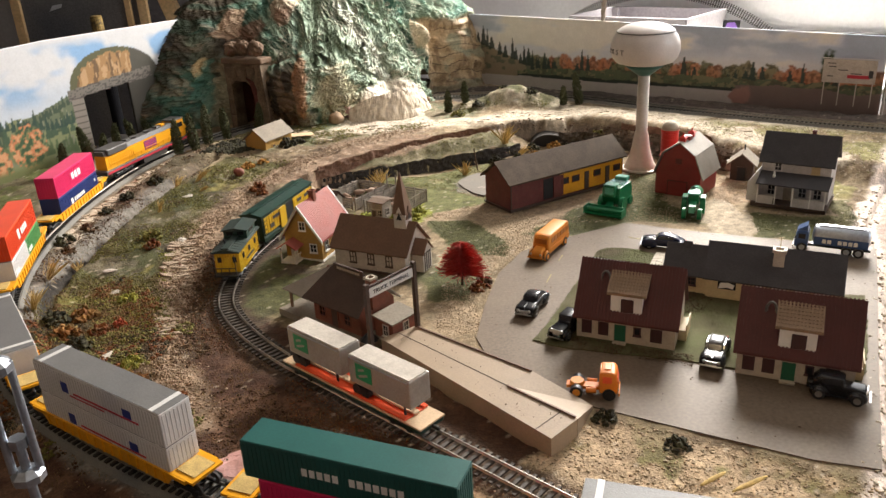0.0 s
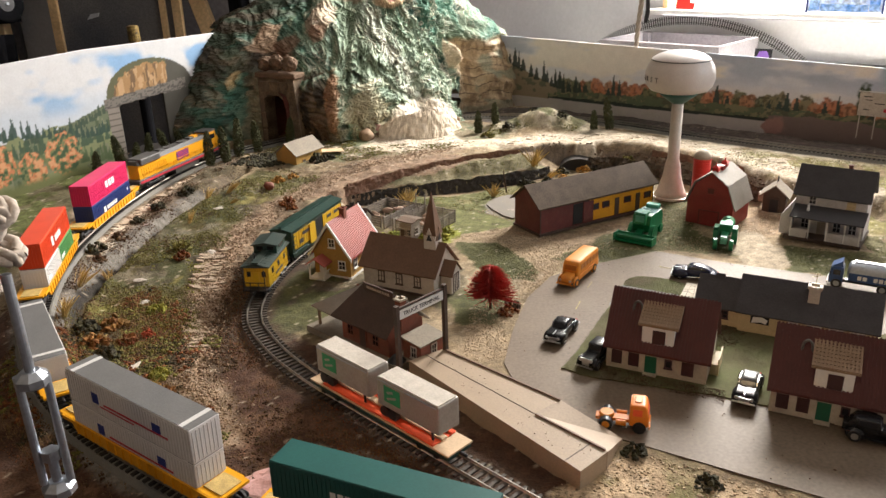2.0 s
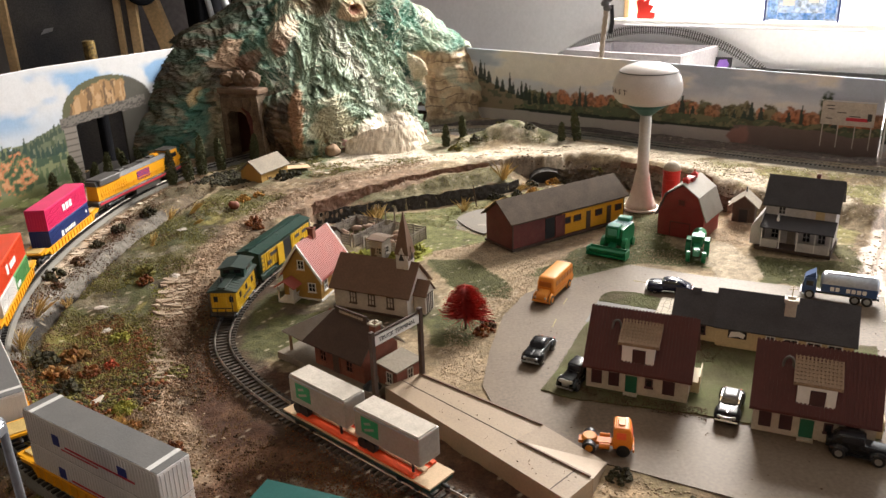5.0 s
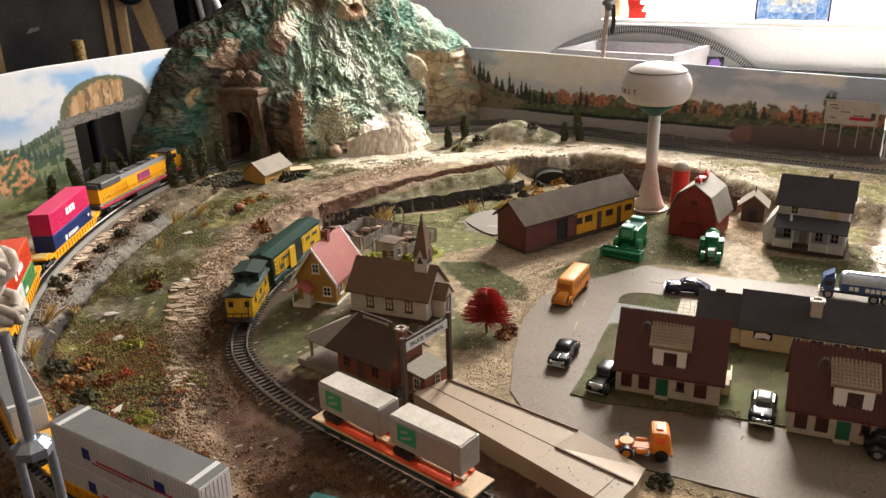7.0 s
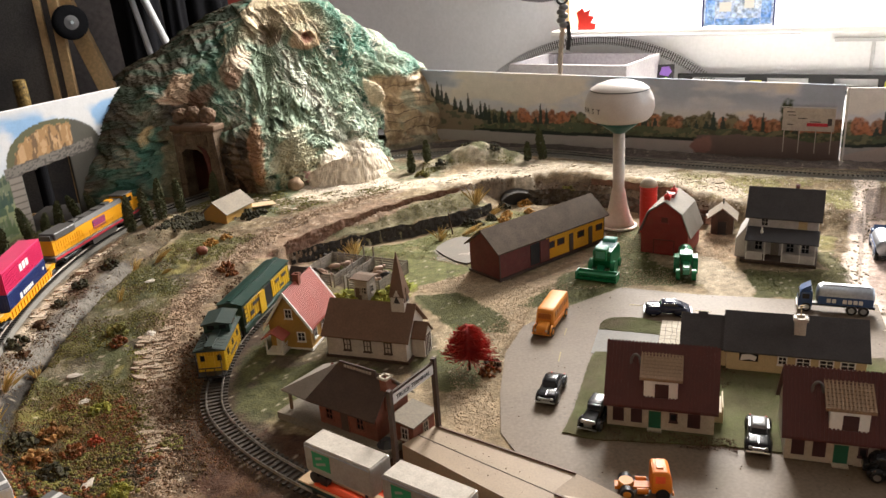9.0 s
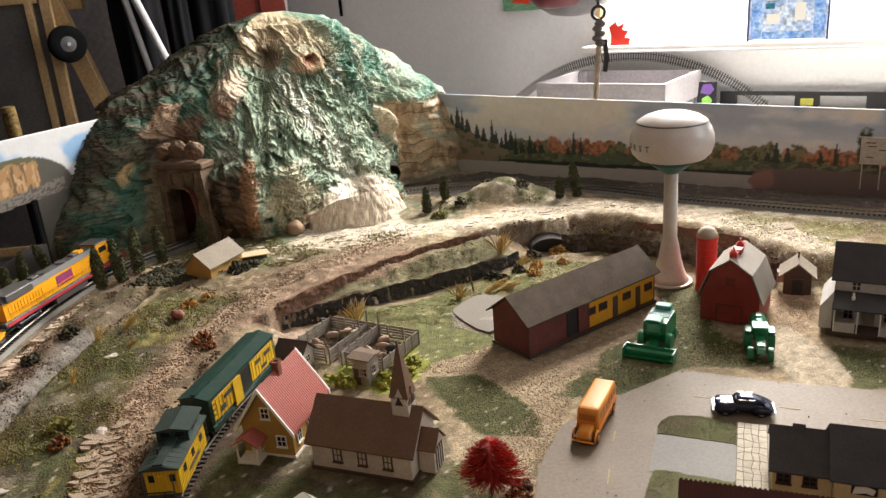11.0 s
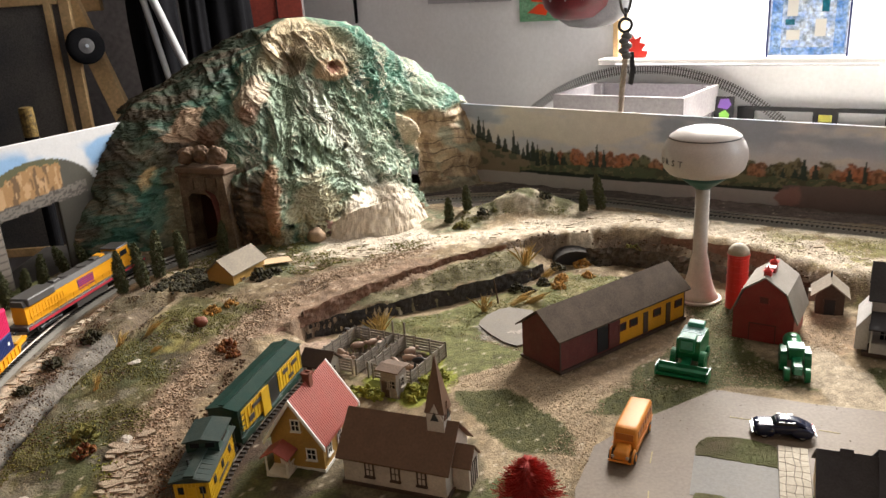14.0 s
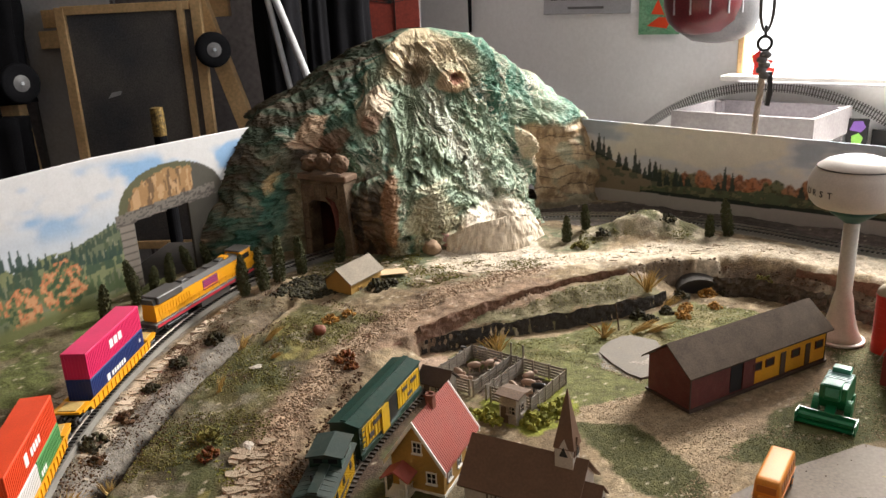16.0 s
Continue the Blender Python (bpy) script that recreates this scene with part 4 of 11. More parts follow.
# ---- the mountain ----
LEVELS = np.array([0.045, 0.12, 0.18, 0.24, 0.30, 0.36, 0.405, 0.428])
ANGLES = np.array([-200, -175, -150, -136, -127, -122, -118, -114, -107, -100, -90, -80, -68, -58, -50, -44, -38, -30, -20, -10, 5, 25, 60, 110, 160])
RADII = np.array([
    (.50, .47, .43, .385, .28, .165, .085, .03), (.54, .51, .47, .40, .29, .17, .09, .03), (.60, .565, .51, .435, .335, .20, .10, .03), (.625, .585, .535, .46, .37, .235, .11, .03),
    (.566, .55, .52, .48, .42, .25, .12, .03), (.475, .468, .458, .44, .38, .24, .12, .03), (.40, .40, .40, .40, .34, .225, .12, .03), (.378, .378, .378, .375, .30, .21, .12, .03),
    (.396, .396, .396, .37, .275, .205, .12, .03), (.42, .42, .415, .36, .265, .20, .12, .03), (.425, .42, .405, .345, .26, .195, .12, .03), (.41, .40, .385, .325, .255, .19, .12, .03),
    (.385, .35, .315, .28, .24, .185, .12, .03), (.39, .335, .295, .26, .23, .18, .12, .03), (.385, .325, .28, .25, .22, .18, .12, .03), (.36, .31, .275, .25, .22, .175, .12, .03), (.31, .29, .275, .25, .215, .175, .12, .03), (.30, .285, .275, .255, .215, .175, .12, .03),
    (.37, .36, .345, .30, .22, .175, .12, .03), (.405, .395, .38, .345, .235, .175, .12, .03), (.42, .41, .39, .34, .245, .18, .12, .03), (.40, .37, .33, .27, .22, .16, .11, .03),
    (.30, .28, .25, .21, .17, .13, .10, .03), (.30, .28, .25, .21, .17, .12, .09, .03), (.42, .39, .36, .32, .26, .16, .085, .03)])
PEAK = (-0.25, 1.985)
th, zl = np.meshgrid(np.radians(np.concatenate([np.arange(-200, -150, 1.2), np.arange(-150, -30, 0.21), np.arange(-30, 12, 0.34), np.arange(12, 160, 1.6)])), np.concatenate([np.linspace(0.045, 0.26, 180), np.linspace(0.261, 0.428, 190)]))
cols = np.stack([np.interp(np.degrees(th[0]), ANGLES, RADII[:, k]) for k in range(len(LEVELS))], 1)
rad = np.empty_like(th)
for j in range(th.shape[1]):
    rad[:, j] = np.interp(zl[:, j], LEVELS, cols[j])
deg = np.degrees(th)
arc = th * 0.42
px, py = rad * np.cos(th), rad * np.sin(th)
# cloth runs down the slope and a little to the right
fz_ = zl * 1.25 - 0.55 * py
fx_ = px * 0.9 + 0.35 * py + 0.38 * fz_
wa, wb = fbm(fx_ * 9, fz_ * 9, 3) - 0.5, fbm(fx_ * 9 + 50, fz_ * 9 + 20, 3) - 0.5
wc, wd = fbm(fx_ * 30 + 7, fz_ * 30, 2) - 0.5, fbm(fx_ * 30 + 31, fz_ * 30 + 5, 2) - 0.5
ux, uz = fx_ + 0.20 * wa + 0.03 * wc, fz_ + 0.20 * wb + 0.03 * wd
ux2, uz2 = fx_ + 0.16 * wb + 0.035 * wd, fz_ + 0.16 * wa + 0.035 * wc
fold = 1 - np.abs(2 * fbm(ux * 26, uz * 16 + 3, 3) - 1)
fold2 = 1 - np.abs(2 * fbm(ux2 * 62 + uz2 * 22, uz2 * 38 + 7, 4) - 1)
fold3 = 1 - np.abs(2 * fbm(ux2 * 140 - uz2 * 30 + 2, uz2 * 80 + 1, 3) - 1)
# thin strands of the cloth's weave: two slants, broken into short lengths that turn about
turn = 2.4 * (fbm(fx_ * 19 + 80, fz_ * 19 + 5, 3) - 0.5) - 0.25
sa, sb = np.cos(turn), np.sin(turn)
ru, rv = fx_ * sa + fz_ * sb, fz_ * sa - fx_ * sb
short = sstep(0.30, 0.50, fbm(fx_ * 60 + 3, fz_ * 50 + 70, 3))
strand = np.clip(1 - np.abs(2 * fbm(ru * 115, rv * 20 + 11, 4) - 1), 0, 1) ** 8 * short
strand2 = np.clip(1 - np.abs(2 * fbm(ru * 95 - rv * 60 + 40, rv * 30 + ru * 16, 4) - 1), 0, 1) ** 8 * (1 - 0.6 * short)
crumple = 1 - np.abs(2 * fbm(fx_ * 100 + 15, fz_ * 90 + 44, 4) - 1)
pit = sstep(0.66, 0.74, fbm(fx_ * 42 + 60, fz_ * 42, 3)) * sstep(0.30, 0.55, fbm(fx_ * 12 + 5, fz_ * 12))
lump = fbm(arc * 11 + 9, zl * 13 + 2, 3) - 0.5
top_fade = sstep(0.432, 0.40, zl)
front = sstep(-117, -111, deg) * sstep(-89, -95, deg) * sstep(0.215, 0.190, zl + 0.02 * (lump > 0))
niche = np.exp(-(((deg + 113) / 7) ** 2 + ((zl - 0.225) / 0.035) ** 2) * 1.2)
cliff = sstep(-37, -33, deg) * sstep(0.240, 0.222, zl)
slab = sstep(1.12, 0.92, np.hypot((deg + 64) / 13, (zl - 0.086) / 0.052) + 0.25 * (fbm(arc * 22, zl * 22) - 0.5))
cloth = (1 - np.maximum(front, cliff) * 0.75) * (1 - 0.75 * slab)
rad = rad + top_fade * (0.045 * lump + cloth * (0.015 * (fold - 0.62) + 0.0055 * (fold2 - 0.62) + 0.0024 * (fold3 - 0.6) + 0.0036 * (crumple - 0.6) + 0.0062 * strand + 0.0054 * strand2 - 0.012 * pit))
rad = rad + cliff * 0.010 * (vnoise(arc * 30, zl * 105) - 0.5) + front * (0.026 * (fbm(arc * 34, zl * 14, 3) - 0.5) + 0.010 * (fold3 - 0.5))
rad = rad + slab * (0.016 - 0.10 * (zl - 0.06)) + slab * 0.010 * (fbm(arc * 70, zl * 90) - 0.5) - 0.035 * niche
rad = np.maximum(rad, 0.004)
zz = zl + top_fade * (0.022 * (fbm(px * 22, py * 22) - 0.5)) * sstep(0.05, 0.09, zl)


def knob(a, z, ra, rz, push):
    """A rounded outcrop pushed out of the slope."""
    global rad
    d = np.hypot((deg - a) / ra, (zl - z) / rz)
    rad = rad + push * np.exp(-(d ** 2) * 1.6)


knob(-100.5, 0.302, 7.0, 0.036, 0.058)
knob(-91, 0.13, 3, 0.07, 0.030)
knob(-36, 0.205, 4, 0.032, 0.040)
knob(-66, 0.334, 11, 0.023, 0.028)
knob(-65, 0.336, 4.6, 0.011, -0.038)
knob(-86, 0.350, 8, 0.020, -0.028)
knob(-127, 0.13, 10, 0.05, 0.03)
MP = np.stack([PEAK[0] + rad * np.cos(th), PEAK[1] + rad * np.sin(th), zz], -1)
# colours: green washes over plaster, tan cut faces, brown flank; shade of flank and creases painted in
blot = fbm(ux * 12 + 3, uz * 12 + 8, 4)
blot2 = fbm(ux * 34 + 13, uz * 24 + 1, 4)
streak = fbm(ux * 110 + 9, uz * 24 + 1, 4)
c = np.zeros((*th.shape, 3)) + np.array((0.135, 0.225, 0.150))
c = lay(c, (0.065, 0.165, 0.112), sstep(0.44, 0.58, blot))
c = lay(c, (0.16, 0.185, 0.115), sstep(0.50, 0.40, blot) * 0.6)
c = lay(c, (0.020, 0.060, 0.044), sstep(0.54, 0.64, blot2 + 0.25 * (blot - 0.5)) * 0.9)
c = lay(c, (0.27, 0.36, 0.265), sstep(0.50, 0.60, streak) * 0.75)
c = lay(c, (0.34, 0.27, 0.17), sstep(0.60, 0.70, fbm(ux * 9 + 20, uz * 9 + 1)) * 0.7)
# a pale runnel down the middle, pale crests and strands of bare plaster, shade painted dark in creases and pits
runnel = np.exp(-((deg + 72 + 26 * (zl - 0.25) * 4 + 14 * (fbm(zl * 14, zl * 3 + 4) - 0.5)) / 4.5) ** 2) * sstep(0.09, 0.13, zl) * sstep(0.37, 0.33, zl)
c = lay(c, (0.44, 0.44, 0.37), runnel * sstep(0.36, 0.58, streak + 0.3 * strand) * 0.85)
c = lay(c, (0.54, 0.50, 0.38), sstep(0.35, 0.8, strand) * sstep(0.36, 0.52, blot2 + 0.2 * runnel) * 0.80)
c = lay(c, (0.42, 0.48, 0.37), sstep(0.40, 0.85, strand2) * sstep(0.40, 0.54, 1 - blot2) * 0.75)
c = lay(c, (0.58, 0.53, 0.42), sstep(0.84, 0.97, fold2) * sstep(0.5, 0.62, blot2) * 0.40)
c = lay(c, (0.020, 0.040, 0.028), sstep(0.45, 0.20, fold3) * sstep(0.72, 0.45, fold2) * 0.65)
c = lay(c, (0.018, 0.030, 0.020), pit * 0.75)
# sandy crown
crown = sstep(0.312, 0.362, zz + 0.07 * (blot - 0.5) + 0.0006 * np.clip(-95 - deg, -30, 10)) * sstep(-30, -62, deg)
c = lay(c, (0.50, 0.39, 0.25), crown * 0.85)
c = lay(c, (0.66, 0.56, 0.41), crown * sstep(0.52, 0.66, streak) * 0.8)
# brown painted into the crown's fold valleys as their shade
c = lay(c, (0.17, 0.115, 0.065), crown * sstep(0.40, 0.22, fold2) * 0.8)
# left flank: olive brown at the board, darkened for its shade; green towards the ridge, tan and brown daubs
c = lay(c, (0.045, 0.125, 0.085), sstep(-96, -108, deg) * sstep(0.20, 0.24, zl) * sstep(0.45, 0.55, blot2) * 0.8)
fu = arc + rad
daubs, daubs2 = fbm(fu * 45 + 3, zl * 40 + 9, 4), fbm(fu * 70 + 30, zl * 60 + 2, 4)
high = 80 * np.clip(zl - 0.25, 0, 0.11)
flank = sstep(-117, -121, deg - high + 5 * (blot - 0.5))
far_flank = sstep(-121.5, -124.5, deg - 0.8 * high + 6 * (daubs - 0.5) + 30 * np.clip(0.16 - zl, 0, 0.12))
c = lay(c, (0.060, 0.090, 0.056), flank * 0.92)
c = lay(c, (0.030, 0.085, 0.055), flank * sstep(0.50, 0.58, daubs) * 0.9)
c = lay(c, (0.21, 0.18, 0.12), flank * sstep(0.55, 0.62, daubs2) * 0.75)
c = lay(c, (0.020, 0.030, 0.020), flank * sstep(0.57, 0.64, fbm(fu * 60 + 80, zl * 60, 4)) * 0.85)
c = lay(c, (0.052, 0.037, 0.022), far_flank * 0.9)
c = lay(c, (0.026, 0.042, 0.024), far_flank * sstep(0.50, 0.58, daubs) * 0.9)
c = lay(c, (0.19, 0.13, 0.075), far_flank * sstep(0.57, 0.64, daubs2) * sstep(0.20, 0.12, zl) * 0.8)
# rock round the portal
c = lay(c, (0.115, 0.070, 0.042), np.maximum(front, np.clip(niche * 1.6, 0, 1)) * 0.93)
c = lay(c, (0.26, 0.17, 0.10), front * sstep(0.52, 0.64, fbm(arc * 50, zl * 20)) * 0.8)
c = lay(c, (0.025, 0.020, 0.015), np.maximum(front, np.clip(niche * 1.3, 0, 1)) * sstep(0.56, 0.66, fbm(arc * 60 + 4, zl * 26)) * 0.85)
c = lay(c, (0.36, 0.26, 0.15), cliff)
c = lay(c, (0.45, 0.34, 0.21), cliff * sstep(0.50, 0.60, fbm(fu * 50, zl * 70)) * 0.8)
c = lay(c, (0.18, 0.115, 0.065), cliff * sstep(0.54, 0.64, fbm(fu * 70 + 9, zl * 55 + 3)) * 0.7)
crack = (np.abs(((zl * 1000 + 16 * fbm(arc * 26, zl * 14)) % 19) - 9) < 1.0) & (fbm(arc * 34, zl * 90) > 0.47)
c = lay(c, (0.08, 0.05, 0.03), cliff * crack * 0.85)
c = lay(c, (0.20, 0.24, 0.17), cliff * sstep(0.6, 0.7, blot) * 0.6)
c = lay(c, (0.15, 0.10, 0.06), cliff * sstep(0.11, 0.07, zl) * 0.6)


def blotch(a, z, ra, rz, colour, amount=0.9, rough=0.9):
    global c
    d = np.hypot((deg - a) / ra, (zl - z) / rz) + rough * (fbm(fu * 60 + a, zl * 60) - 0.5)
    c = lay(c, colour, sstep(1.1, 0.8, d) * amount)


blotch(-100.5, 0.304, 5.6, 0.032, (0.45, 0.35, 0.25), 0.9, 0.5)
blotch(-100, 0.278, 3.0, 0.016, (0.34, 0.19, 0.125), 0.7)
blotch(-120.3, 0.195, 0.9, 0.020, (0.46, 0.34, 0.17), 0.95, 0.6)
blotch(-122, 0.105, 1.0, 0.020, (0.02, 0.085, 0.058), 0.8, 1.6)
blotch(-119.5, 0.15, 1.2, 0.05, (0.05, 0.15, 0.105), 0.7, 1.6)
blotch(-116.5, 0.265, 2.4, 0.034, (0.42, 0.28, 0.18), 0.85, 1.1)
blotch(-110, 0.25, 4.0, 0.022, (0.24, 0.13, 0.085), 0.7, 1.2)
blotch(-92, 0.15, 2.2, 0.060, (0.36, 0.20, 0.11), 0.85)
blotch(-83, 0.125, 6, 0.060, (0.48, 0.43, 0.29), 0.75, 1.3)
blotch(-36, 0.205, 4, 0.032, (0.60, 0.48, 0.33))
blotch(-66, 0.334, 10, 0.021, (0.54, 0.40, 0.25), 0.95, 0.5)
blotch(-65, 0.336, 4.4, 0.0105, (0.24, 0.10, 0.06), 0.95, 0.4)
# shaded hollow beside the crater, its shade painted brown
blotch(-86, 0.350, 7, 0.019, (0.20, 0.145, 0.09), 0.85)
c = lay(c, (0.60, 0.53, 0.43), slab * 0.96)
c = lay(c, (0.42, 0.34, 0.25), slab * sstep(0.52, 0.66, fbm(arc * 26, zl * 40)) * 0.6)
blotch(-140, 0.09, 9, 0.03, (0.24, 0.14, 0.07), 0.7)
# the bore: faces within the track's clearance are cut away
cen = (MP[:-1, :-1] + MP[1:, 1:]) / 2
dm, _ = along(cen[..., 0], cen[..., 1], O2)
wide_ = np.where(cen[..., 0] < -0.405, 0.028, np.where(cen[..., 0] < -0.2, 0.036, 0.034))
bore = (dm < wide_) & (cen[..., 2] < np.where(cen[..., 0] < -0.2, 0.138, 0.112) + 0.024 * np.sqrt(np.clip(1 - (dm / wide_) ** 2, 0, 1)))
# nothing stands behind the left board below its top
dl_, sl_ = along(cen[..., 0], cen[..., 1], [(-1.04, 0.794), (-0.643, 1.431), (0.2, 2.784)])
bore |= (sl_ * dl_ > 0.004) & (cen[..., 2] < 0.283)
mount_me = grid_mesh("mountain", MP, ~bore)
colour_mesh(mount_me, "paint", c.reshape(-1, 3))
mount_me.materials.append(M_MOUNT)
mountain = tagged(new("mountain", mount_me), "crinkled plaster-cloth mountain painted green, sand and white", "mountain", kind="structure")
# tunnel lining
path3 = OUTER_P[(OUTER_P[:, 1] > 1.575) & (OUTER_P[:, 0] < -0.03)][::8]
tan_v = np.gradient(path3[:, :2], axis=0)
tan_v /= np.linalg.norm(tan_v, axis=1)[:, None]
ring = [(-0.050, -0.02), (-0.050, 0.070), (-0.040, 0.096), (-0.016, 0.109), (0.016, 0.109), (0.036, 0.096), (0.043, 0.070), (0.043, -0.02)]
TP = np.array([[(p[0] - t[1] * o, p[1] + t[0] * o, p[2] + h) for o, h in ring] for p, t in zip(path3, tan_v)])
TP = TP[2:-2]
tunnel_me = grid_mesh("tunnel_lining", TP)
tunnel_me.materials.append(mat("red_brown_lining", (0.115, 0.030, 0.020), 0.9, 0.3, 40, 300, 0.8))
tagged(new("tunnel_lining", tunnel_me), "dark rough inside of the railway tunnel", "tunnel", kind="structure")

# ---- railway lines ----
def arc_len(P):
    return np.concatenate([[0], np.cumsum(np.linalg.norm(np.diff(P, axis=0), axis=1))])


def sweep(P, ring, closed=True):
    """A bar with the given cross-section (across, up) along a line."""
    t = np.gradient(P[:, :2], axis=0)
    t /= np.linalg.norm(t, axis=1)[:, None]
    bm = bmesh.new()
    rows = [[bm.verts.new((p[0] - d[1] * o, p[1] + d[0] * o, p[2] + h)) for o, h in ring] for p, d in zip(P, t)]
    n = len(ring)
    for a, b in zip(rows, rows[1:]):
        for k in range(n if closed else n - 1):
            bm.faces.new((a[k], a[(k + 1) % n], b[(k + 1) % n], b[k]))
    if closed:
        bm.faces.new(rows[0][::-1])
        bm.faces.new(rows[-1])
    bmesh.ops.recalc_face_normals(bm, faces=bm.faces)
    return bm


def rail_ring(c, h=0.0):
    return [(c - 0.0010, h), (c + 0.0010, h), (c + 0.0004, h + 0.0012), (c + 0.0006, h + 0.0024), (c - 0.0006, h + 0.0024), (c - 0.0004, h + 0.0012)]


def railway(name, P, tie_mat, label, singles, roadbed):
    """Rails, ties and roadbed; the ties in the stretch singles (metres along) are pieces of their own."""
    track = thing(name, Matrix.Identity(4), label, "railway track")
    if roadbed:
        part("roadbed", sweep(P[::6], [(-0.020, -0.006), (0.020, -0.006), (0.0165, -0.0012), (-0.0165, -0.0012)]), M_ROADBED, track, "grey moulded roadbed")
    for side in (-1, 1):
        part("rail", sweep(P[::5], rail_ring(side * 0.00825, 0.0006)), M_RAIL, track)
    s = arc_len(P)
    tie_bm = box(0.0032, 0.0295, 0.0020, (0, 0, -0.0014))
    tie_me = bpy.data.meshes.new("tie")
    tie_bm.to_mesh(tie_me)
    tie_me.materials.append(tie_mat)
    rest = bmesh.new()
    far = 0
    for d in np.arange(0.003, s[-1], 0.0074):
        x, y, z = (float(np.interp(d, s, P[:, k])) for k in range(3))
        x2, y2 = (float(np.interp(min(d + 0.004, s[-1]), s, P[:, k])) for k in range(2))
        x1, y1 = (float(np.interp(max(d - 0.004, 0), s, P[:, k])) for k in range(2))
        m = pose(x, y, z, 0, 0, math.degrees(math.atan2(y2 - y1, x2 - x1)))
        if singles[0] < d < singles[1]:
            ob = new("tie", tie_me)
            ob.parent, ob.matrix_basis = track, m
        else:
            far += 1
            rest.from_mesh(tie_me)
            rest.verts.ensure_lookup_table()
            bmesh.ops.transform(rest, matrix=m, verts=rest.verts[-len(tie_me.vertices):])
    if far:
        tagged(part("tie_strip", rest, tie_mat, track), kind="stuff")
    else:
        rest.free()
    return track


S_OUT, S_IN = arc_len(OUTER_P), arc_len(INNER_P)
railway("outer_railway_track", OUTER_P, M_TIE, "single railway track on grey roadbed circling the layout", (0.55, 2.68), True)
railway("siding_track", INNER_P, M_TIEB, "weathered siding track with brown ties", (0.0, 9.0), False)


def on_track(P, s, d, wheelbase, lift=0.003):
    """The pose of a vehicle whose middle is d metres along a line; it faces the way the line runs."""
    a = [float(np.interp(d - wheelbase / 2, s, P[:, k])) for k in range(3)]
    b = [float(np.interp(d + wheelbase / 2, s, P[:, k])) for k in range(3)]
    mid = [(p + q) / 2 for p, q in zip(a, b)]
    run = math.hypot(b[0] - a[0], b[1] - a[1])
    return pose(mid[0], mid[1], mid[2] + lift, 0, -math.degrees(math.atan2(b[2] - a[2], run)), math.degrees(math.atan2(b[1] - a[1], b[0] - a[0])))


def nearest(P, s, x, y):
    return float(s[np.argmin((P[:, 0] - x) ** 2 + (P[:, 1] - y) ** 2)])

# ---- buildings ----
def face_pose(face, L, D):
    """A frame on an outer wall: x along it, y up, z outwards; its origin at the wall's foot, in the middle."""
    return {"front": pose(0, -D / 2, 0, 90, 0, 0), "back": pose(0, D / 2, 0, 90, 0, 180), "left": pose(-L / 2, 0, 0, 90, 0, -90), "right": pose(L / 2, 0, 0, 90, 0, 90)}[face]


def shaped(bm, m):
    bmesh.ops.transform(bm, matrix=m, verts=bm.verts)
    return bm


def window(parent, m, x, z, w, h, frame_mat, bars=(1, 1), glass=None, sill=True, rim=0.0012):
    """A window on a wall frame m: frame with bars, dark pane, sill."""
    bm = bmesh.new()
    t = 0.0010
    for sx in (-1, 1):
        add_box(bm, rim, h + 2 * rim, t, (x + sx * (w + rim) / 2, z + h / 2, 0))
    for sz in (0, 1):
        add_box(bm, w, rim, t, (x, z + (h + rim) * sz - rim / 2, 0))
    for k in range(bars[0]):
        add_box(bm, rim * 0.6, h, t * 0.8, (x - w / 2 + w * (k + 1) / (bars[0] + 1), z + h / 2, 0))
    for k in range(bars[1]):
        add_box(bm, w, rim * 0.6, t * 0.75, (x, z + h * (k + 1) / (bars[1] + 1), 0))
    win = part("window", shaped(bm, m), frame_mat, parent)
    part("pane", shaped(box(w, h, 0.0004, (x, z + h / 2, 0)), m), glass or M_GLASS, win)
    if sill:
        part("sill", shaped(box(w + 3 * rim, rim, 0.0022, (x, z - rim, 0)), m), frame_mat, win)
    return win


def door(parent, m, x, w, h, material, frame_mat=None, z=0.0):
    d = part("door", shaped(box(w, h, 0.0009, (x, z + h / 2, 0)), m), material, parent)
    bm = bmesh.new()
    for sx in (-1, 1):
        add_box(bm, 0.001, h, 0.0014, (x + sx * (w / 2 + 0.0005), z + h / 2, 0))
    add_box(bm, w + 0.002, 0.001, 0.0014, (x, z + h + 0.0005, 0))
    part("door_frame", shaped(bm, m), frame_mat or material, d)
    return d


def shell(parent, L, D, He, Hr, wall_mat, ridge="x", z=0.0):
    """The walls of a gabled building, as one hollow-looking block with gables."""
    if ridge == "x":
        bm = prism([(-D / 2, z), (D / 2, z), (D / 2, He), (0, Hr), (-D / 2, He)], -L / 2, L / 2, "yz")
    else:
        bm = prism([(-L / 2, z), (L / 2, z), (L / 2, He), (0, Hr), (-L / 2, He)], -D / 2, D / 2, "xz")
    return part("wall", bm, wall_mat, parent)


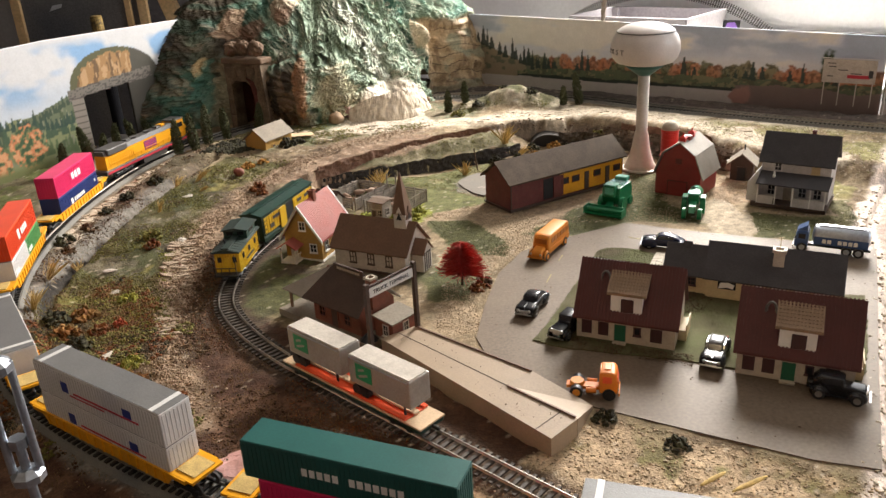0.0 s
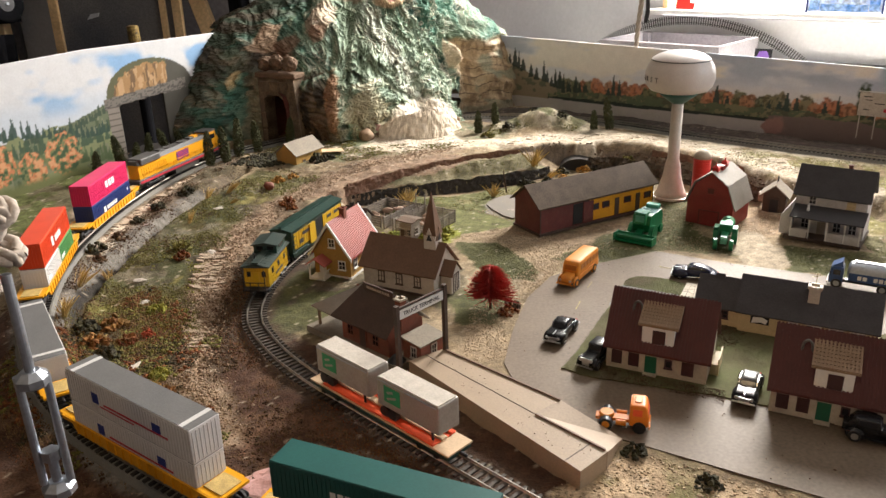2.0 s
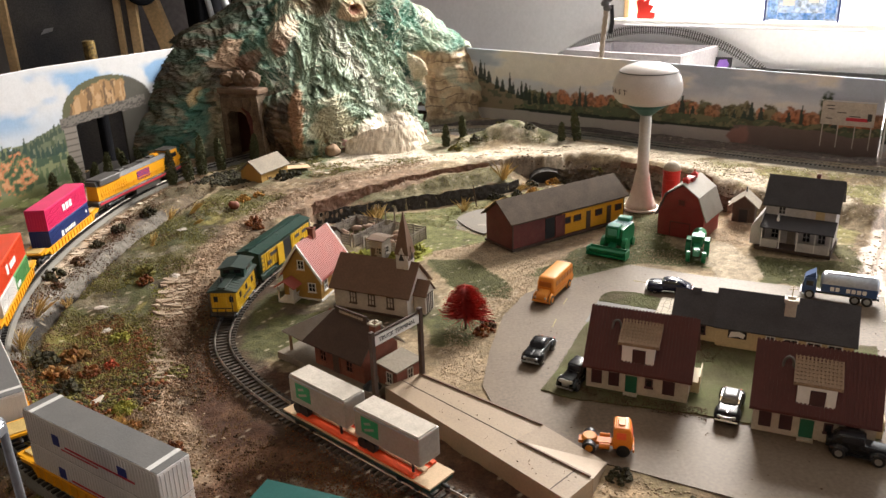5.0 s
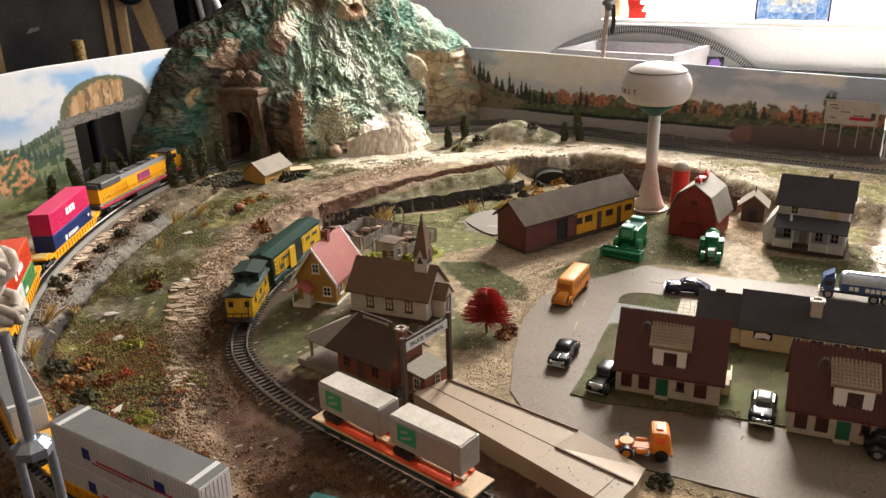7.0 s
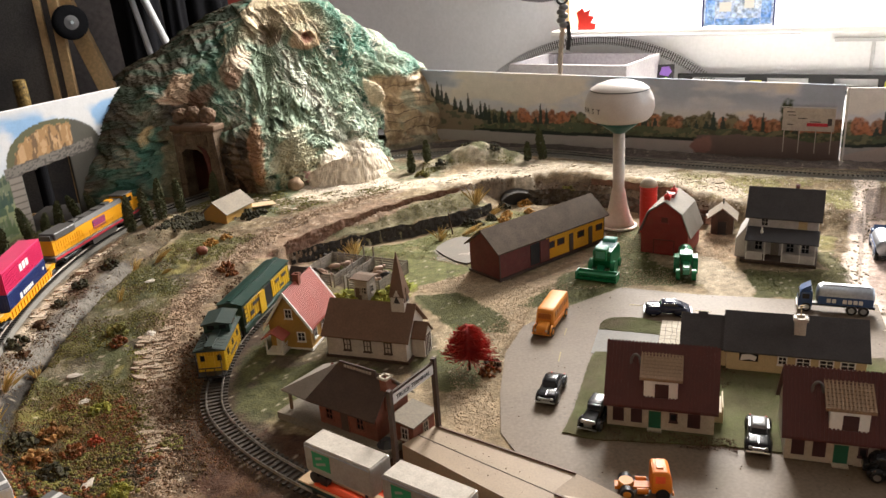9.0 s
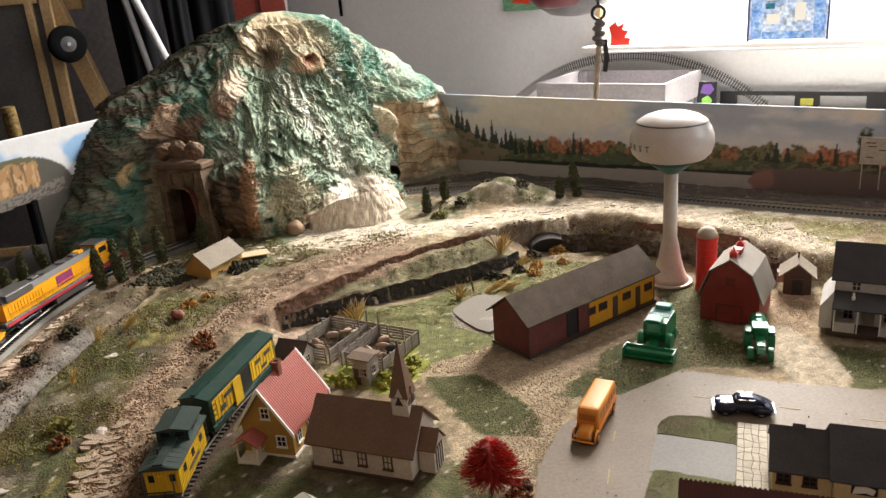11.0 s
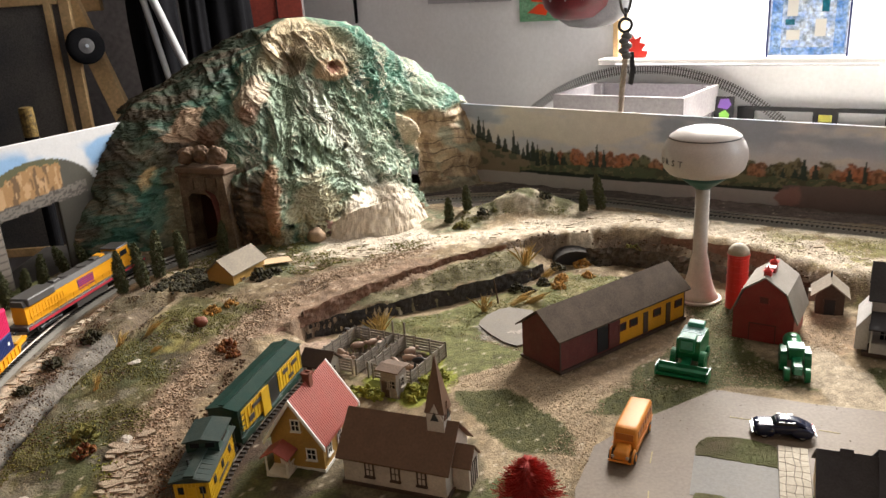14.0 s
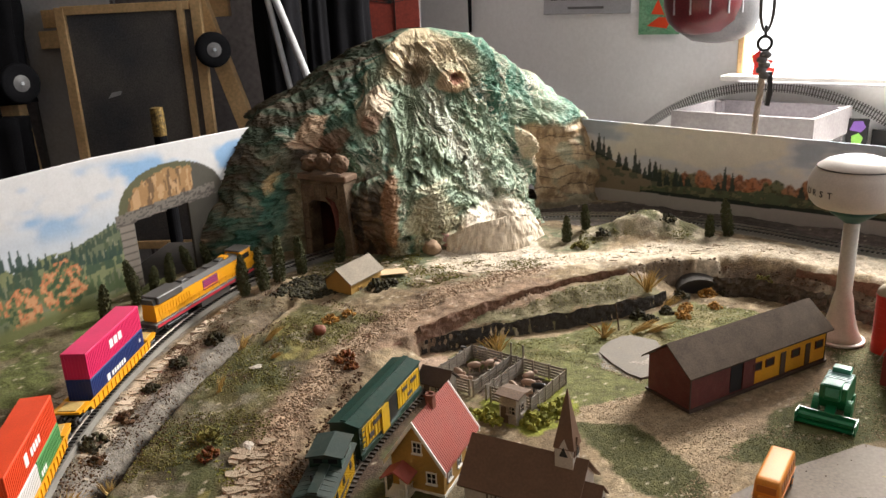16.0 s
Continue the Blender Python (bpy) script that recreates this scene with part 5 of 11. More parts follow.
def gable_roof(parent, L, D, He, Hr, material, ridge="x", over=0.003, t=0.0012, ribs=0, gap=0.0005):
    """Two sloping slabs; ribs: raised tile rows down the slope."""
    span, length = (D, L) if ridge == "x" else (L, D)
    s = (Hr - He) / (span / 2)
    lift = gap + 0.0003
    made = []
    for side in (-1, 1):
        e = side * (span / 2 + over)
        z0 = He - over * s + lift
        pts = [(e, z0), (0, Hr + lift), (0, Hr + lift + t * math.hypot(1, s)), (e, z0 + t * math.hypot(1, s))]
        bm = prism(pts, -length / 2 - over, length / 2 + over, "yz" if ridge == "x" else "xz")
        slab = part("roof", bm, material, parent)
        if ribs:
            rb = bmesh.new()
            n = int((length + 2 * over) / ribs)
            for k in range(n):
                d = -length / 2 - over + (k + 0.5) * ribs
                up = t * math.hypot(1, s) + 0.0001
                add_prism(rb, [(e, z0 + up - 0.0002), (0, Hr + lift + up - 0.0002), (0, Hr + lift + up + 0.0011), (e, z0 + up + 0.0011)], d - ribs * 0.28, d + ribs * 0.28, "yz" if ridge == "x" else "xz")
            part("tile_relief", rb, material, slab)
        made.append(slab)
    return made


def chimney(parent, x, y, z, w, h, material, cap=None):
    ch = part("chimney", box(w, w, h, (x, y, z), bevel=0.0003), material, parent)
    bm = bmesh.new()
    for k in range(4):
        a = math.radians(90 * k)
        add_box(bm, w * 1.25, w * 0.28, w * 0.25, (x + math.sin(a) * w * 0.5, y + math.cos(a) * w * 0.5, z + h), (0, 0, -90 * k))
    part("chimney_cap", bm, cap or material, ch)
    return ch


def dormer_cottage(m, label):
    h = thing("cottage", m, label, "model house", "cottages with maroon roofs")
    L, D, He, Hr = 0.098, 0.066, 0.0265, 0.072
    shell(h, L, D, He, Hr, M_STUCCO)
    gable_roof(h, L, D, He, Hr, M_MAROON, over=0.0035, ribs=0.0033)
    f = face_pose("front", L, D)
    for x, w in ((-0.0385, 0.0105), (-0.0215, 0.0105), (0.031, 0.0115)):
        sh = part("window", shaped(box(w, 0.0145, 0.0007, (x, 0.0130, 0)), f), M_SHUTTER, h)
        bm = bmesh.new()
        for k in range(6):
            add_box(bm, w * 0.44, 0.0007, 0.0005, (x - w * 0.24, 0.0075 + k * 0.0022, 0.0007))
            add_box(bm, w * 0.44, 0.0007, 0.0005, (x + w * 0.24, 0.0075 + k * 0.0022, 0.0007))
        part("shutter", shaped(bm, f), M_SHUTTER, sh)
    window(h, f, 0.0125, 0.0115, 0.005, 0.007, M_SHUTTER, (0, 0))
    door(h, f, -0.0045, 0.0115, 0.0205, M_GREEN, M_STUCCO)
    part("doorstep", box(0.013, 0.006, 0.0018, (-0.0045, -D / 2 - 0.003, 0)), M_STUCCO, h)
    # dormer: white front, tiled cap, small window
    dm = part("dormer", prism([(-0.0155, 0.030), (0.0155, 0.030), (0.0155, 0.0520), (-0.0155, 0.0520)], -0.0305, -0.002, "xz"), M_WHITE, h, "white dormer front")
    cap = part("dormer_roof", prism([(-0.0325, 0.0515), (-0.0030, 0.0660), (-0.0030, 0.0675), (-0.0325, 0.0530)], -0.0195, 0.0195, "yz"), M_TANTILE, dm, "tan tiled dormer roof")
    rb = bmesh.new()
    for k in range(13):
        d = -0.0186 + k * 0.0031
        add_prism(rb, [(-0.0325, 0.0531), (-0.0030, 0.0676), (-0.0030, 0.0688), (-0.0325, 0.0543)], d - 0.0009, d + 0.0009, "yz")
    for k in range(8):
        y = -0.0315 + k * 0.0036
        add_box(rb, 0.039, 0.0008, 0.0009, (0, y, 0.0534 + (y + 0.0325) * 0.4915), (26, 0, 0))
    rows = link_mesh("tile_relief", rb, M_TANTILE)
    rows.parent = dm
    dw = pose(0.0, -0.0305, 0, 90, 0, 0)
    part("dormer_window", shaped(box(0.0125, 0.0145, 0.0006, (0.001, 0.0405, 0)), dw), M_SHUTTER, dm)
    lb = bmesh.new()
    rows = []
    for k in range(13):
        a = math.pi * k / 12
        c0 = Vector((-0.0245 - 0.0042 * math.cos(a), -0.012, 0.060 + 0.0075 * math.sin(a)))
        rows.append([lb.verts.new(c0 + Vector((-math.cos(a) * math.cos(b), math.sin(b), math.sin(a) * math.cos(b))) * 0.0013) for b in np.linspace(0, 2 * math.pi, 9)[:-1]])
    for p, q in zip(rows, rows[1:]):
        for k in range(8):
            lb.faces.new((p[k], p[(k + 1) % 8], q[(k + 1) % 8], q[k]))
    part("vent_loop", lb, M_SHINGLE, h, "bent grey vent pipe", True)
    for x in (-0.0287, -0.0203):
        part("vent_leg", cyl(0.0013, 0.0013, 0.010, (x, -0.012, 0.0505), seg=8), M_SHINGLE, h)
    part("side_porch", box(0.008, 0.03, 0.012, (L / 2 + 0.0045, 0.004, 0)), M_CREAM, h, "cream side porch")
    part("porch_rail", box(0.0012, 0.03, 0.006, (L / 2 + 0.008, 0.004, 0.0121)), M_CREAM, h)
    return h


def ranch_house(m):
    h = thing("ranch_house", m, "cream ranch house with dark shingle roof and a broken picture window", "model house")
    L, D, He, Hr = 0.134, 0.064, 0.0245, 0.053
    shell(h, L, D, He, Hr, M_CREAM)
    gable_roof(h, L, D, He, Hr, M_DARKSHINGLE, over=0.0035)
    f = face_pose("front", L, D)
    win = part("window", shaped(box(0.019, 0.009, 0.0006, (-0.045, 0.0165, 0)), f), M_GLASS, h)
    part("torn_paper", shaped(prism([(-0.0535, 0.0125), (-0.044, 0.0145), (-0.0385, 0.013), (-0.037, 0.018), (-0.043, 0.0205), (-0.052, 0.0195)], 0.0007, 0.0010, "xy"), f), M_WHITE, win, "torn white paper in the window")
    for x, w in ((-0.012, 0.007), (0.008, 0.012), (0.03, 0.012), (0.05, 0.012)):
        window(h, f, x, 0.012, w, 0.008, M_WHITE, (1, 1))
    ch = chimney(h, 0.004, -0.012, 0.036, 0.0112, 0.020, M_OFFWHITE)
    bm = cyl(0.0004, 0.0004, 0.020, (0.004, -0.012, 0.053), seg=6)
    for k, w in ((0.012, 0.010), (0.0145, 0.007)):
        add_box(bm, w, 0.0006, 0.0006, (0.004, -0.012, 0.057 + k), (0, 0, 30))
    part("antenna", bm, M_CREAM, ch, "thin pale aerial")
    # lower wing at the left, set back
    wing = part("wing", prism([(-0.026, 0), (0.026, 0), (0.026, 0.0225), (0, 0.046), (-0.026, 0.0225)], -0.113, -L / 2 - 0.0005, "yz"), M_CREAM, h, "cream wing with shuttered windows")
    for side in (-1, 1):
        s = (0.046 - 0.0225) / 0.026
        e = side * 0.0295
        z0 = 0.0225 - 0.0035 * s + 0.0008
        sl = part("wing_roof", prism([(e, z0), (0, 0.0468), (0, 0.0485), (e, z0 + 0.0017)], -0.116, -L / 2 - 0.001, "yz"), M_DARKSHINGLE, h)
    wf = pose(-0.090, -0.026, 0, 90, 0, 0)
    for x in (-0.014, 0.006):
        w = window(wing, wf, x, 0.010, 0.009, 0.008, M_SHUTTER, (1, 1))
    part("ridge_vent", prism([(-0.004, 0.0465), (0.004, 0.0465), (0, 0.0515)], -0.098, -0.088, "yz"), M_DARKSHINGLE, h)
    patio = part("patio", box(0.0265, 0.104, 0.0016, (-0.12775, 0.021, 0)), M_DARKBROWN, h, "flagstone patio beside the wing")
    rnd = random.Random(8)
    node = {(i, j): (-0.1408 + i * 0.00653 + (rnd.uniform(-0.0014, 0.0014) if 0 < i < 4 else 0), -0.0305 + j * 0.0103 + (rnd.uniform(-0.0026, 0.0026) if 0 < j < 10 else 0)) for i in range(5) for j in range(11)}
    for i in range(4):
        for j in range(10):
            quad = [node[i, j], node[i + 1, j], node[i + 1, j + 1], node[i, j + 1]]
            cx, cy = sum(p[0] for p in quad) / 4, sum(p[1] for p in quad) / 4
            quad = [(cx + (x - cx) * 0.90, cy + (y - cy) * 0.93) for x, y in quad]
            part("flagstone", prism(quad, 0.0016, 0.0021 + 0.0002 * rnd.random(), "xy"), M_FLAG, patio)
    return h


def farmhouse(m):
    h = thing("farmhouse", m, "weathered white two-storey farmhouse with charcoal roof and porch", "model house")
    L, D, He, Hr = 0.092, 0.054, 0.062, 0.094
    shell(h, L, D, He, Hr, M_GREYWHITE)
    gable_roof(h, L, D, He, Hr, M_DARKSHINGLE, over=0.0045)
    f = face_pose("front", L, D)
    window(h, f, 0.026, 0.047, 0.009, 0.009, M_CREAM, (0, 1), M_CREAM)
    window(h, f, -0.024, 0.047, 0.008, 0.010, M_GREYWHITE, (1, 1))
    for x in (-0.03, 0.012, 0.032):
        window(h, f, x, 0.010, 0.009, 0.013, M_GREYWHITE, (1, 1))
    door(h, f, -0.008, 0.011, 0.022, M_OLDWOOD, M_GREYWHITE)
    part("foundation", box(L + 0.008, D + 0.03, 0.005, (-0.002, -0.012, -0.002)), M_DARKBROWN, h, "dark brick foundation")
    roof = part("porch_roof", prism([(-D / 2 - 0.029, 0.0315), (-D / 2 - 0.0004, 0.043), (-D / 2 - 0.0004, 0.0445), (-D / 2 - 0.029, 0.033)], -0.047, 0.049, "yz"), M_DARKSHINGLE, h)
    for x in (-0.044, -0.02, 0.003, 0.026, 0.045):
        part("porch_post", box(0.0016, 0.0016, 0.0292, (x, -D / 2 - 0.0262, 0.003)), M_WHITE, h)
    part("porch_screen", box(0.022, 0.0008, 0.012, (-0.033, -D / 2 - 0.0264, 0.003)), M_GREYWHITE, h)
    part("porch_screen", box(0.019, 0.0008, 0.012, (0.0355, -D / 2 - 0.0264, 0.003)), M_GREYWHITE, h)
    part("porch_screen", box(0.021, 0.0008, 0.012, (0.0145, -D / 2 - 0.0264, 0.003)), M_GREYWHITE, h)
    part("side_lean_to", prism([(-L / 2 - 0.014, 0.003), (-L / 2 - 0.0004, 0.003), (-L / 2 - 0.0004, 0.050), (-L / 2 - 0.014, 0.030)], -D / 2 - 0.02, D / 2 - 0.004, "xz"), M_GREYWHITE, h, "pale lean-to at the gable end")
    chimney(h, 0.014, 0.004, 0.088, 0.005, 0.012, M_DKBRICK)
    part("figurine", lathe([(0.0018, 0), (0.0022, 0.003), (0.0012, 0.006), (0.0016, 0.008), (0.0004, 0.0095)], 10, (-0.026, -D / 2 - 0.014, 0.0395)), M_WHITE, roof, "small white plain figure on the porch roof")
    return h


def barn(m):
    h = thing("barn", m, "dark red gambrel barn with pale metal roof and red vents", "model barn")
    W, D = 0.058, 0.072
    out = [(-W / 2, 0), (W / 2, 0), (W / 2, 0.040), (W / 2 - 0.0095, 0.074), (0, 0.0935), (-W / 2 + 0.0095, 0.074), (-W / 2, 0.040)]
    part("wall", prism(out, -D / 2, D / 2, "xz"), M_BARN, h)
    rim = [(W / 2 + 0.003, 0.034), (W / 2 - 0.0085, 0.0755), (0, 0.0955), (-W / 2 + 0.0085, 0.0755), (-W / 2 - 0.003, 0.034)]
    for a, b in zip(rim, rim[1:]):
        nx, nz = b[1] - a[1], a[0] - b[0]
        n = math.hypot(nx, nz)
        o = (-nx / n * 0.0012, -nz / n * 0.0012) if (nx * a[0] + nz * (a[1] - 0.04)) < 0 else (nx / n * 0.0012, nz / n * 0.0012)
        part("roof", prism([a, b, (b[0] + o[0], b[1] + o[1]), (a[0] + o[0], a[1] + o[1])], -D / 2 - 0.003, D / 2 + 0.003, "xz"), M_LIGHTROOF, h)
    f = face_pose("front", W, D)
    door(h, f, 0.0, 0.024, 0.026, M_BARN, M_DKBRICK)
    window(h, f, 0.0, 0.058, 0.008, 0.009, M_BARN, (0, 0), M_DKBRICK)
    part("ridge_block", box(0.010, 0.012, 0.0075, (0, -0.006, 0.0935), bevel=0.0005), M_BARN, h, "dark red block on the ridge")
    for y in (-0.024, 0.012):
        v = part("roof_vent", box(0.007, 0.007, 0.007, (0, y, 0.0945)), M_RED, h, "bright red roof ventilator")
        part("vent_cap", cyl(0.0065, 0.0008, 0.004, (0, y, 0.1016), (0, 0, 45), 4), M_RED, v)
        part("vane", cyl(0.0008, 0.0008, 0.004, (0, y, 0.1057), seg=6), M_RED, v)
    return h


def silo(m):
    h = thing("silo", m, "bright red plastic silo with pale domed cap", "silo")
    part("tank", lathe([(0.0105, 0), (0.0105, 0.075), (0.0112, 0.0755), (0.0112, 0.078)], 24), M_RED, h)
    part("dome", lathe([(0.0111, 0.0781), (0.0098, 0.084), (0.007, 0.089), (0.003, 0.0918), (0.0005, 0.0922)], 24), M_STUCCO, h, "pale domed cap", True)
    bm = bmesh.new()
    for k in range(8):
        add_lathe(bm, [(0.0105, 0.008 + k * 0.009), (0.0108, 0.0082 + k * 0.009), (0.0108, 0.0089 + k * 0.009), (0.0105, 0.0091 + k * 0.009)], 24)
    part("hoops", bm, M_RED, h)
    return h


def outhouse(m):
    h = thing("outhouse", m, "small dark wooden shed with pale gable roof", "shed")
    shell(h, 0.024, 0.022, 0.021, 0.031, M_DARKBROWN, "y")
    gable_roof(h, 0.024, 0.022, 0.021, 0.031, M_TANROOF, "y", over=0.0045)
    door(h, face_pose("front", 0.024, 0.022), 0.0, 0.009, 0.016, M_BLACK, M_DARKBROWN)
    part("side_box", box(0.006, 0.009, 0.010, (-0.0152, 0, 0.010)), M_OLDWOOD, h)
    part("stove_pipe", cyl(0.0008, 0.0008, 0.010, (0, 0.004, 0.029), seg=8), M_BLACK, h)
    return h


def freight_depot(m):
    h = thing("freight_depot", m, "long red depot with brown roof and a yellow office front", "model depot")
    L, D, He, Hr = 0.236, 0.060, 0.041, 0.063
    part("footing", box(L + 0.003, D + 0.006, 0.003, (0, 0, -0.0015)), M_DARKBROWN, h, "brown base plate")
    shell(h, L, D, He, Hr, M_DKBRICK, z=0.0016)
    gable_roof(h, L, D, He, Hr, M_DEPOTROOF, over=0.006, t=0.0014)
    f = face_pose("front", L, D)
    panel = part("office_front", shaped(box(0.136, 0.031, 0.0008, (0.049, 0.019, 0)), f), M_YELLOW, h, "bright yellow office front")
    for x in (-0.0085, 0.0135, 0.060, 0.104):
        fr = part("window", shaped(box(0.013, 0.0075, 0.0006, (x, 0.0235, 0.0008)), f), M_BLACK, h)
        bm = bmesh.new()
        for s in (-1, 1):
            add_box(bm, 0.001, 0.0095, 0.0012, (x + s * 0.007, 0.0235, 0.0008))
        for s in (-1, 1):
            add_box(bm, 0.015, 0.001, 0.0012, (x, 0.0235 + s * 0.0043, 0.0008))
        part("window_frame", shaped(bm, f), M_DKBRICK, fr)
    for x in (0.0375, 0.083):
        d = part("door", shaped(box(0.009, 0.026, 0.0008, (x, 0.0165, 0.0008)), f), M_DARKBROWN, h)
    # no opening is cut: a black panel gives the doorway's inner shade
    part("freight_door", shaped(box(0.019, 0.030, 0.0006, (-0.043, 0.0185, 0)), f), M_BLACK, h, "flat black panel for the shade inside the open freight doorway")
    part("sliding_door", shaped(box(0.020, 0.031, 0.0014, (-0.0225, 0.0185, 0.0002)), f), M_DKBRICK, h)
    part("eave_board", shaped(box(L, 0.004, 0.0012, (0, 0.0378, 0)), f), M_DKBRICK, h)
    for x in (-0.117, 0.117):
        part("corner_board", shaped(box(0.0016, 0.036, 0.0012, (x, 0.0186, 0)), f), M_DARKBROWN, h)
    return h


def church(m):
    h = thing("church", m, "off-white church with brown roof and steeple", "model church")
    L, D, He, Hr = 0.102, 0.058, 0.031, 0.0605
    shell(h, L, D, He, Hr, M_OFFWHITE)
    gable_roof(h, L, D, He, Hr, M_BROWNROOF, over=0.005, t=0.0012)
    part("footing", box(L + 0.004, D + 0.004, 0.003, (0, 0, -0.0012)), M_DARKBROWN, h)
    f = face_pose("front", L, D)
    for x in (-0.024, 0.002, 0.028):
        window(h, f, x, 0.011, 0.0068, 0.0125, M_DARKBROWN, (1, 1), M_OFFWHITE, rim=0.0014)
    st = part("steeple", box(0.0165, 0.0165, 0.022, (0.036, 0, 0.051)), M_OFFWHITE, h, "off-white belfry")
    bm = bmesh.new()
    add_cyl(bm, 0.0135, 0.0003, 0.054, (0.036, 0, 0.0732), (0, 0, 45), 4)
    part("spire", bm, M_BROWNROOF, st, "tall brown spire")
    for k in range(4):
        g = prism([(-0.0078, 0.0665), (0.0078, 0.0665), (0, 0.0825)], -0.0094, -0.0068, "xz")
        part("belfry_gable", shaped(shaped(g, pose(0, 0, 0, 0, 0, 90 * k)), pose(0.036, 0, 0)), M_BROWNROOF if k % 2 else M_OFFWHITE, st)
        lv = prism([(-0.0040, 0.0662), (0.0040, 0.0662), (0, 0.0755)], -0.0098, -0.0093, "xz")
        part("louvre", shaped(shaped(lv, pose(0, 0, 0, 0, 0, 90 * k)), pose(0.036, 0, 0)), M_BLACK, st)
    v = part("vestibule", prism([(-0.012, 0), (0.012, 0), (0.012, 0.026), (0, 0.039), (-0.012, 0.026)], L / 2 + 0.0003, L / 2 + 0.016, "yz"), M_OFFWHITE, h, "off-white entrance vestibule")
    for s in (-1, 1):
        part("vestibule_roof", prism([(s * 0.0145, 0.0238), (0, 0.0398), (0, 0.0412), (s * 0.0145, 0.0252)], L / 2 + 0.0004, L / 2 + 0.0185, "yz"), M_BROWNROOF, v)
    bm = bmesh.new()
    for y in (-0.0075, -0.0026, 0.0026, 0.0075):
        add_box(bm, 0.0008, 0.0009, 0.023, (L / 2 + 0.0164, y, 0.001))
    add_box(bm, 0.0008, 0.016, 0.0012, (L / 2 + 0.0164, 0, 0.0235))
    tagged(part("door_boards", bm, M_DARKBROWN, v), kind="stuff")
    return h


def yellow_cottage(m):
    h = thing("yellow_cottage", m, "ochre-yellow cottage with pink-red tile roof and white porch", "model house")
    W, D, He, Hr = 0.054, 0.074, 0.0345, 0.0735
    shell(h, W, D, He, Hr, M_OCHRE, "y", 0.002)
    part("footing", box(W + 0.002, D + 0.002, 0.003, (0, 0, -0.001)), M_WHITE, h)
    gable_roof(h, W, D, He, Hr, M_REDTILE, "y", over=0.005, ribs=0.0031)
    s = (Hr - He) / (W / 2)
    for y in (-D / 2 - 0.0062, D / 2 + 0.0062):
        for k in (-1, 1):
            e = W / 2 + 0.0055
            part("barge_board", prism([(k * e, He - 0.0055 * s - 0.001), (0, Hr - 0.001), (0, Hr + 0.0042), (k * e, He - 0.0055 * s + 0.0042)], y - 0.0008, y + 0.0008, "xz"), M_WHITE, h)
    f, r = face_pose("front", W, D), face_pose("right", W, D)
    window(h, f, 0.001, 0.042, 0.0075, 0.0105, M_WHITE, (1, 1))
    window(h, f, 0.0145, 0.012, 0.0085, 0.0105, M_WHITE, (1, 1))
    for x in (-0.024, 0.0, 0.024):
        window(h, r, x, 0.012, 0.0075, 0.0125, M_WHITE, (1, 1))
    chimney(h, 0.001, -0.002, 0.066, 0.0075, 0.018, M_BRICK)
    p = part("porch", box(0.023, 0.018, 0.003, (-0.0145, -D / 2 - 0.0095, 0)), M_WHITE, h, "white porch with railings")
    bm = bmesh.new()
    for x in (-0.025, -0.004):
        add_box(bm, 0.0015, 0.0015, 0.0185, (x, -D / 2 - 0.0175, 0.003))
    part("porch_posts", bm, M_WHITE, p)
    bm = bmesh.new()
    for k in range(4):
        add_box(bm, 0.0008, 0.0008, 0.008, (-0.0115 + k * 0.0022, -D / 2 - 0.0175, 0.003))
        add_box(bm, 0.0008, 0.0008, 0.008, (-0.004, -D / 2 - 0.0145 + k * 0.0032, 0.003))
    add_box(bm, 0.009, 0.001, 0.001, (-0.008, -D / 2 - 0.0175, 0.0105))
    add_box(bm, 0.001, 0.015, 0.001, (-0.004, -D / 2 - 0.0095, 0.0105))
    part("railing", bm, M_WHITE, p)
    for k in (-1, 1):
        part("porch_roof", prism([(-0.0145 + k * 0.0145, 0.0205), (-0.0145, 0.0295), (-0.0145, 0.0312), (-0.0145 + k * 0.0145, 0.0222)], -D / 2 - 0.0215, -D / 2 - 0.0003, "xz"), M_REDTILE, p)
    door(h, f, -0.0145, 0.0075, 0.017, M_WHITE, M_WHITE, 0.003)
    return h


def shed_small(m, name, label, W, D, He, Hr, wall_mat, roof_mat, axis="x"):
    h = thing(name, m, label, "shed")
    shell(h, W, D, He, Hr, wall_mat, axis)
    gable_roof(h, W, D, He, Hr, roof_mat, axis, over=0.004)
    f = face_pose("front", W, D)
    door(h, f, -W * 0.22, 0.008, min(0.017, He * 0.8), M_DARKBROWN, wall_mat)
    window(h, f, W * 0.2, He * 0.4, 0.007, 0.007, wall_mat, (1, 1))
    window(h, face_pose("right", W, D), 0.0, He * 0.4, 0.007, 0.007, wall_mat, (1, 1))
    return h


